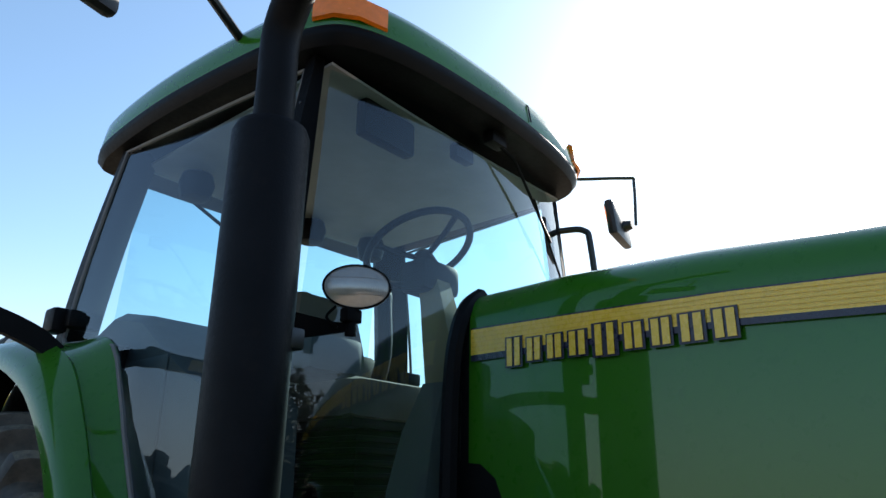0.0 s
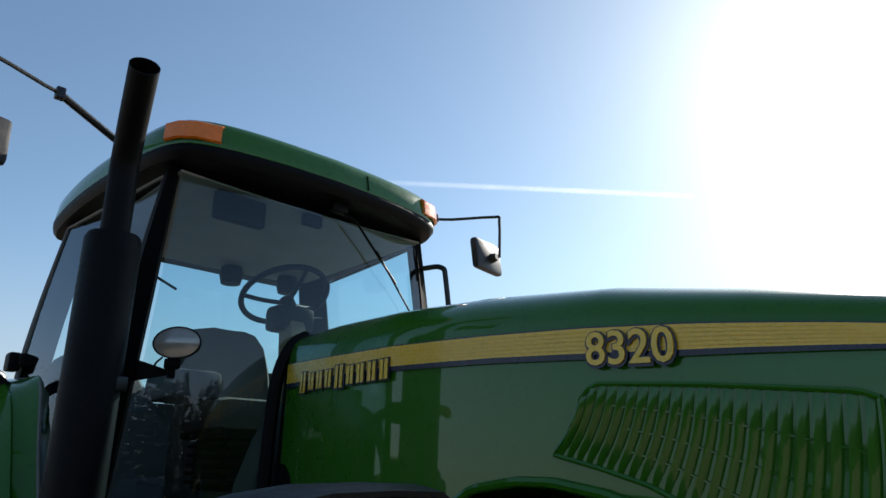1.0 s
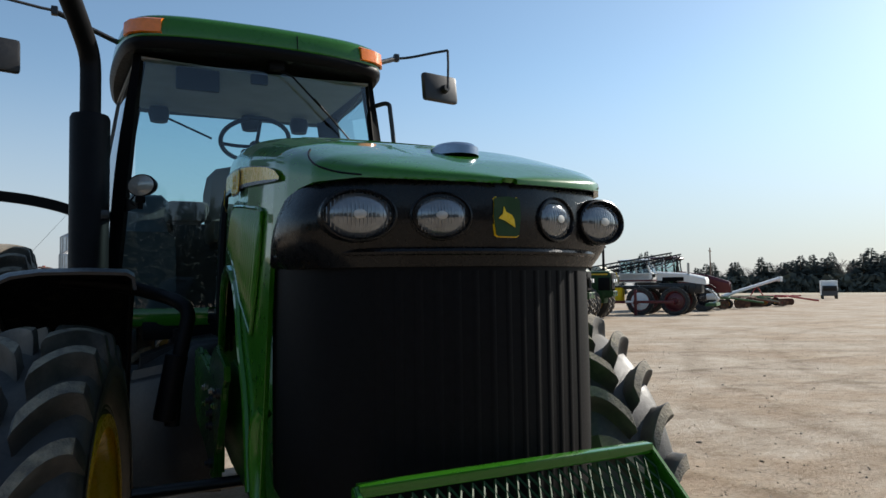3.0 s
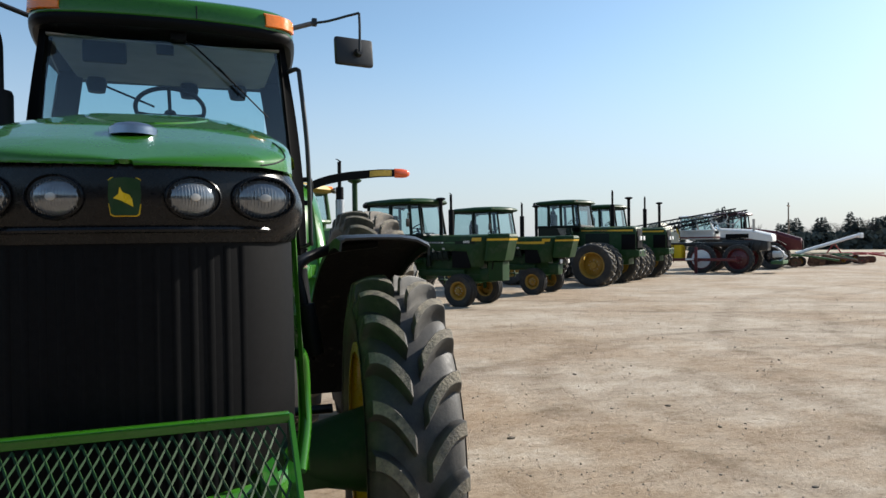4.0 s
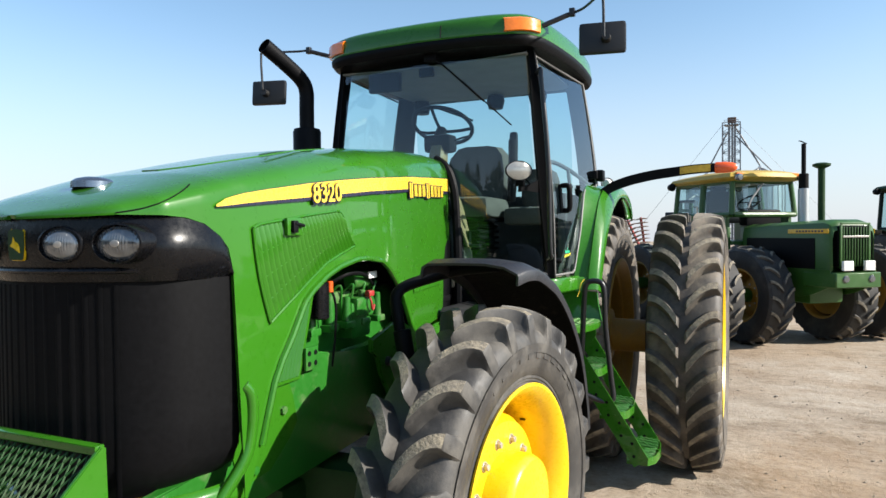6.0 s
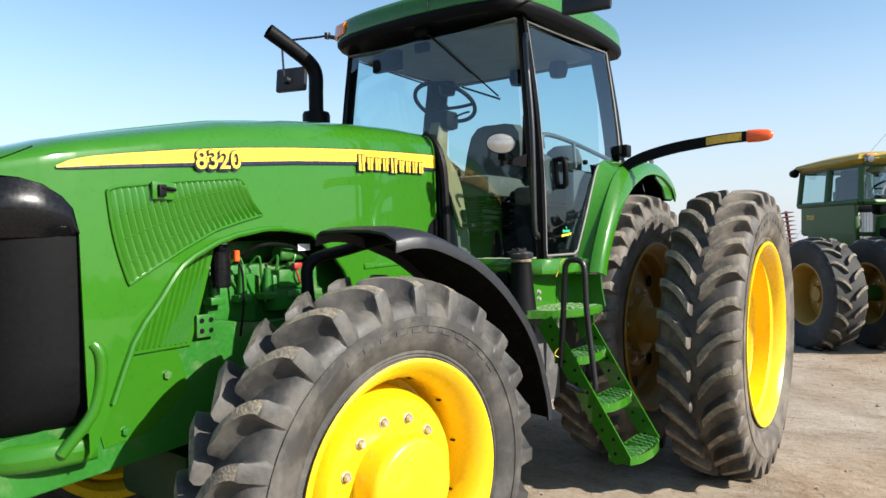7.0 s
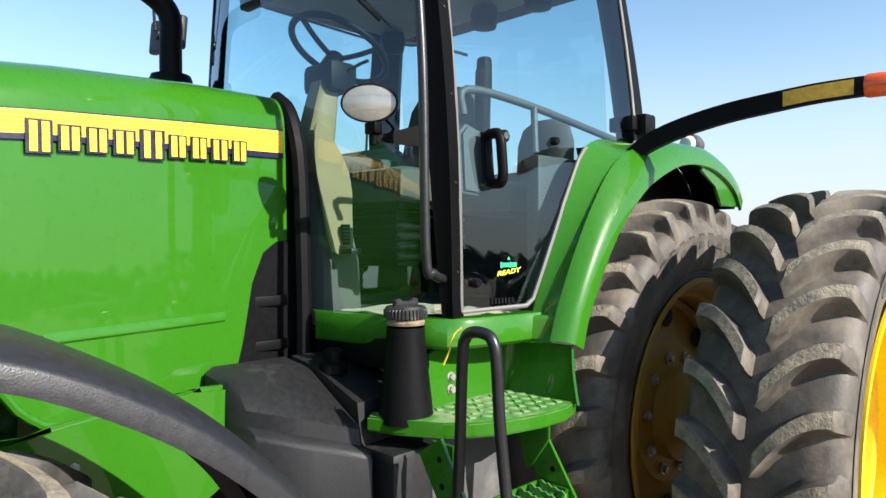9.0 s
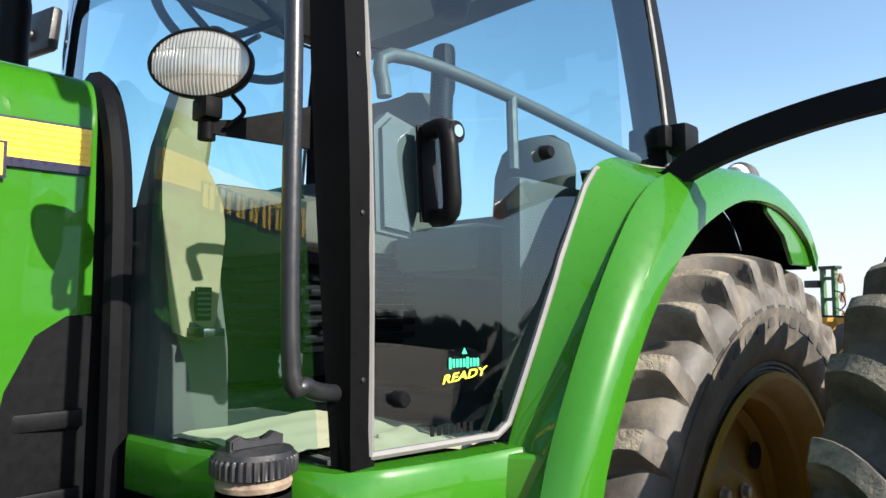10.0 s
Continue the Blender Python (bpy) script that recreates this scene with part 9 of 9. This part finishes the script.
# far belt to the right of the row, thinning out to the left
for k in range(250):
    f = k / 249
    ang = math.radians(43.5 - 62 * f)
    d = 255 + rnd.uniform(-12, 14)
    h = (9.5 + 5.0 * min(1, f * 4)) * rnd.uniform(0.72, 1.1)
    bare = rnd.random() < (0.45 if f < 0.14 else 0.12)
    plant(5 + rnd.randrange(3) if bare else rnd.randrange(5), 1 + d * math.cos(ang), 1 + d * math.sin(ang), h * (0.9 if bare else 1), 1.6 if bare else rnd.uniform(1.7, 2.6), rnd.uniform(0, 6))
for ang, d, h, i in ((46.75, 170, 10.2, 0), (47.2, 172, 11.2, 2), (47.65, 171, 10.6, 3), (50.5, 175, 8.0, 1), (49.3, 150, 7.0, 1), (45.7, 190, 7.0, 4), (44.7, 188, 8.0, 5), (46.4, 185, 7.5, 6), (52.2, 200, 8.0, 6), (53.1, 205, 7.0, 5), (55.0, 200, 7.0, 7), (58.5, 210, 7.5, 6)):
    plant(i, 1 + d * math.cos(math.radians(ang)), 1 + d * math.sin(math.radians(ang)), h, 1.15, ang)
# windbreak added out of view across the yard, darkening mirrored glass and paint
for k in range(60):
    ang = math.radians(176 + 124 * k / 59)
    d = 40 + rnd.uniform(-3, 4)
    plant(rnd.randrange(5), d * math.cos(ang), d * math.sin(ang), rnd.uniform(7.5, 11.0), rnd.uniform(1.2, 1.8), rnd.uniform(0, 6))
# hedge belt below the far trees
bm = mesh()
rnd2 = random.Random(9)
for k in range(9500):
    f = rnd2.random()
    ang = math.radians(43.8 - 62 * f)
    d = 242 + rnd2.uniform(-3, 8)
    x, y = 1 + d * math.cos(ang), 1 + d * math.sin(ang)
    z = ground_z(x, y) + rnd2.uniform(0.1, 5.0)
    s = rnd2.uniform(0.9, 1.8)
    v = [bm.verts.new((x + rnd2.uniform(-s, s), y + rnd2.uniform(-s, s), z + rnd2.uniform(-s, s))) for _ in range(4)]
    for q in ((0, 1, 2), (0, 2, 3), (0, 3, 1), (1, 3, 2)):
        bm.faces.new([v[j] for j in q])
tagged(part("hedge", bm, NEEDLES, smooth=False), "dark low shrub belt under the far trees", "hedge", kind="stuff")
# pale stubble field before the belt
bm = mesh()
rows = []
for d in (150, 190, 238):
    rows.append([Vector((1 + d * math.cos(a), 1 + d * math.sin(a), ground_z(1 + d * math.cos(a), 1 + d * math.sin(a)) + 0.06)) for a in np.linspace(math.radians(-22), math.radians(46), 50)])
loft(bm, rows)
structure(part("field", bm, material("pale stubble field", (0.30, 0.25, 0.17), 0.95, vary=0.2, scale=0.05, fine=0.8)), "pale dry stubble field", "field")

# ---- stones and clods on the yard ----
rnd3 = random.Random(12)
stones = []
for s in range(5):
    bm = mesh()
    bmesh.ops.create_icosphere(bm, subdivisions=1, radius=1)
    for v in bm.verts:
        v.co *= 0.7 + 0.6 * rnd3.random()
        v.co.z *= 0.6
    stones.append(part("stone", bm, material("clod", ((0.22, 0.18, 0.14), (0.30, 0.26, 0.21), (0.14, 0.115, 0.09), (0.36, 0.32, 0.27), (0.18, 0.15, 0.12))[s], 0.95, vary=0.2), None, smooth=False))
used = set()
for k in range(120):
    s = rnd3.randrange(5)
    rr, aa = 2.2 + 9.0 * rnd3.random() ** 1.3, rnd3.uniform(-0.5, 1.9)
    x, y = 1.2 + rr * math.cos(aa), 0.2 + rr * math.sin(aa)
    if x < 1.9 and y < 4.2:
        continue
    size = 0.007 + 0.020 * rnd3.random() ** 3
    o = stones[s] if s not in used else new("stone", stones[s].data)
    used.add(s)
    o.matrix_basis = Matrix.Translation((x, y, ground_z(x, y) + size * 0.2)) @ Matrix.Rotation(rnd3.uniform(0, 6), 4, "Z") @ Matrix.Diagonal((size * 1.4, size, size, 1))
    tagged(o, "small dry dirt clod lying on the yard", "stone", "clods on the yard")

# fine gravel and crumbs of dirt over the open yard
rnd4 = random.Random(31)
verts, faces = [], []
for k in range(7000):
    rr, aa = 1.5 + 20.0 * rnd4.random() ** 1.5, rnd4.uniform(-0.9, 2.2)
    x, y = 1.2 + rr * math.cos(aa), 0.2 + rr * math.sin(aa)
    s = (0.0025 + 0.008 * rnd4.random() ** 4) * (1 + rr * 0.05)
    z = ground_z(x, y) + s * 0.2
    b0 = len(verts)
    ca, sa = math.cos(rnd4.uniform(0, 6)), rnd4.uniform(0.6, 1.5)
    verts += [(x + s * sa, y + s * ca * 0.4, z), (x - s * ca * 0.4, y + s, z), (x - s * sa, y - s * 0.3, z), (x + s * 0.3, y - s, z), (x, y, z + s * rnd4.uniform(0.6, 1.1)), (x, y, z - s)]
    for i in range(4):
        faces += [(b0 + i, b0 + (i + 1) % 4, b0 + 4), (b0 + (i + 1) % 4, b0 + i, b0 + 5)]
me = bpy.data.meshes.new("gravel")
me.from_pydata(verts, [], faces)
me.materials.append(material("gravel crumb", (0.29, 0.25, 0.20), 0.95, vary=0.45, scale=3, fine=40))
tagged(new("gravel", me), "fine loose gravel and dirt crumbs on the yard", "gravel", kind="stuff")

# ---- contrail ----
m = bpy.data.materials.new("thin vapour trail")
m.use_nodes = True
nt = m.node_tree
b = nt.nodes["Principled BSDF"]
b.inputs["Base Color"].default_value, b.inputs["Roughness"].default_value = (0.9, 0.92, 0.95, 1), 1.0
# sunlight on the trail is put in as emission
b.inputs["Emission Color"].default_value, b.inputs["Emission Strength"].default_value = (0.92, 0.95, 1.0, 1), 0.75


def node(kind, operation=None, **values):
    n = nt.nodes.new("ShaderNode" + kind)
    if operation:
        n.operation = operation
    for key, v in values.items():
        n.inputs[key.replace("_", " ")].default_value = v
    return n


tcn, sp, nz = node("TexCoord"), node("SeparateXYZ"), node("TexNoise", Scale=0.006, Detail=5.0)
nt.links.new(tcn.outputs["Object"], sp.inputs[0])
nt.links.new(tcn.outputs["Object"], nz.inputs["Vector"])
size = node("Math", "ABSOLUTE")
nt.links.new(sp.outputs["Y"], size.inputs[0])
edge = node("MapRange", From_Min=3.0, From_Max=20.0, To_Min=1.0, To_Max=0.0)
edge.interpolation_type = "SMOOTHSTEP"
nt.links.new(size.outputs[0], edge.inputs["Value"])
grow = node("MapRange", From_Min=0.0, From_Max=1500.0, To_Min=0.02, To_Max=0.62)
nt.links.new(sp.outputs["X"], grow.inputs["Value"])
clump = node("MapRange", From_Min=0.3, From_Max=0.7, To_Min=0.55, To_Max=1.0)
nt.links.new(nz.outputs["Fac"], clump.inputs["Value"])
m1, m2 = node("Math", "MULTIPLY"), node("Math", "MULTIPLY")
nt.links.new(edge.outputs[0], m1.inputs[0])
nt.links.new(grow.outputs[0], m1.inputs[1])
nt.links.new(m1.outputs[0], m2.inputs[0])
nt.links.new(clump.outputs[0], m2.inputs[1])
nt.links.new(m2.outputs[0], b.inputs["Alpha"])
A, B = Vector((0.5582, 0.8297, 0.4470)) * 3600, Vector((0.915, 0.40, 0.392)) * 3600
along = (B - A).normalized()
across = along.cross(A).normalized()
up_n = along.cross(across).normalized()
bm = mesh()
loft(bm, [[Vector((x, y, 0)) for y in (-22, -8, 8, 22)] for x in np.linspace(0, (B - A).length, 12)])
trail = part("vapour_trail", bm, m)
trail.matrix_basis = Matrix.Translation(A) @ Matrix((along, across, up_n)).transposed().to_4x4()
structure(trail, "thin white vapour trail high in the sky", "sky")
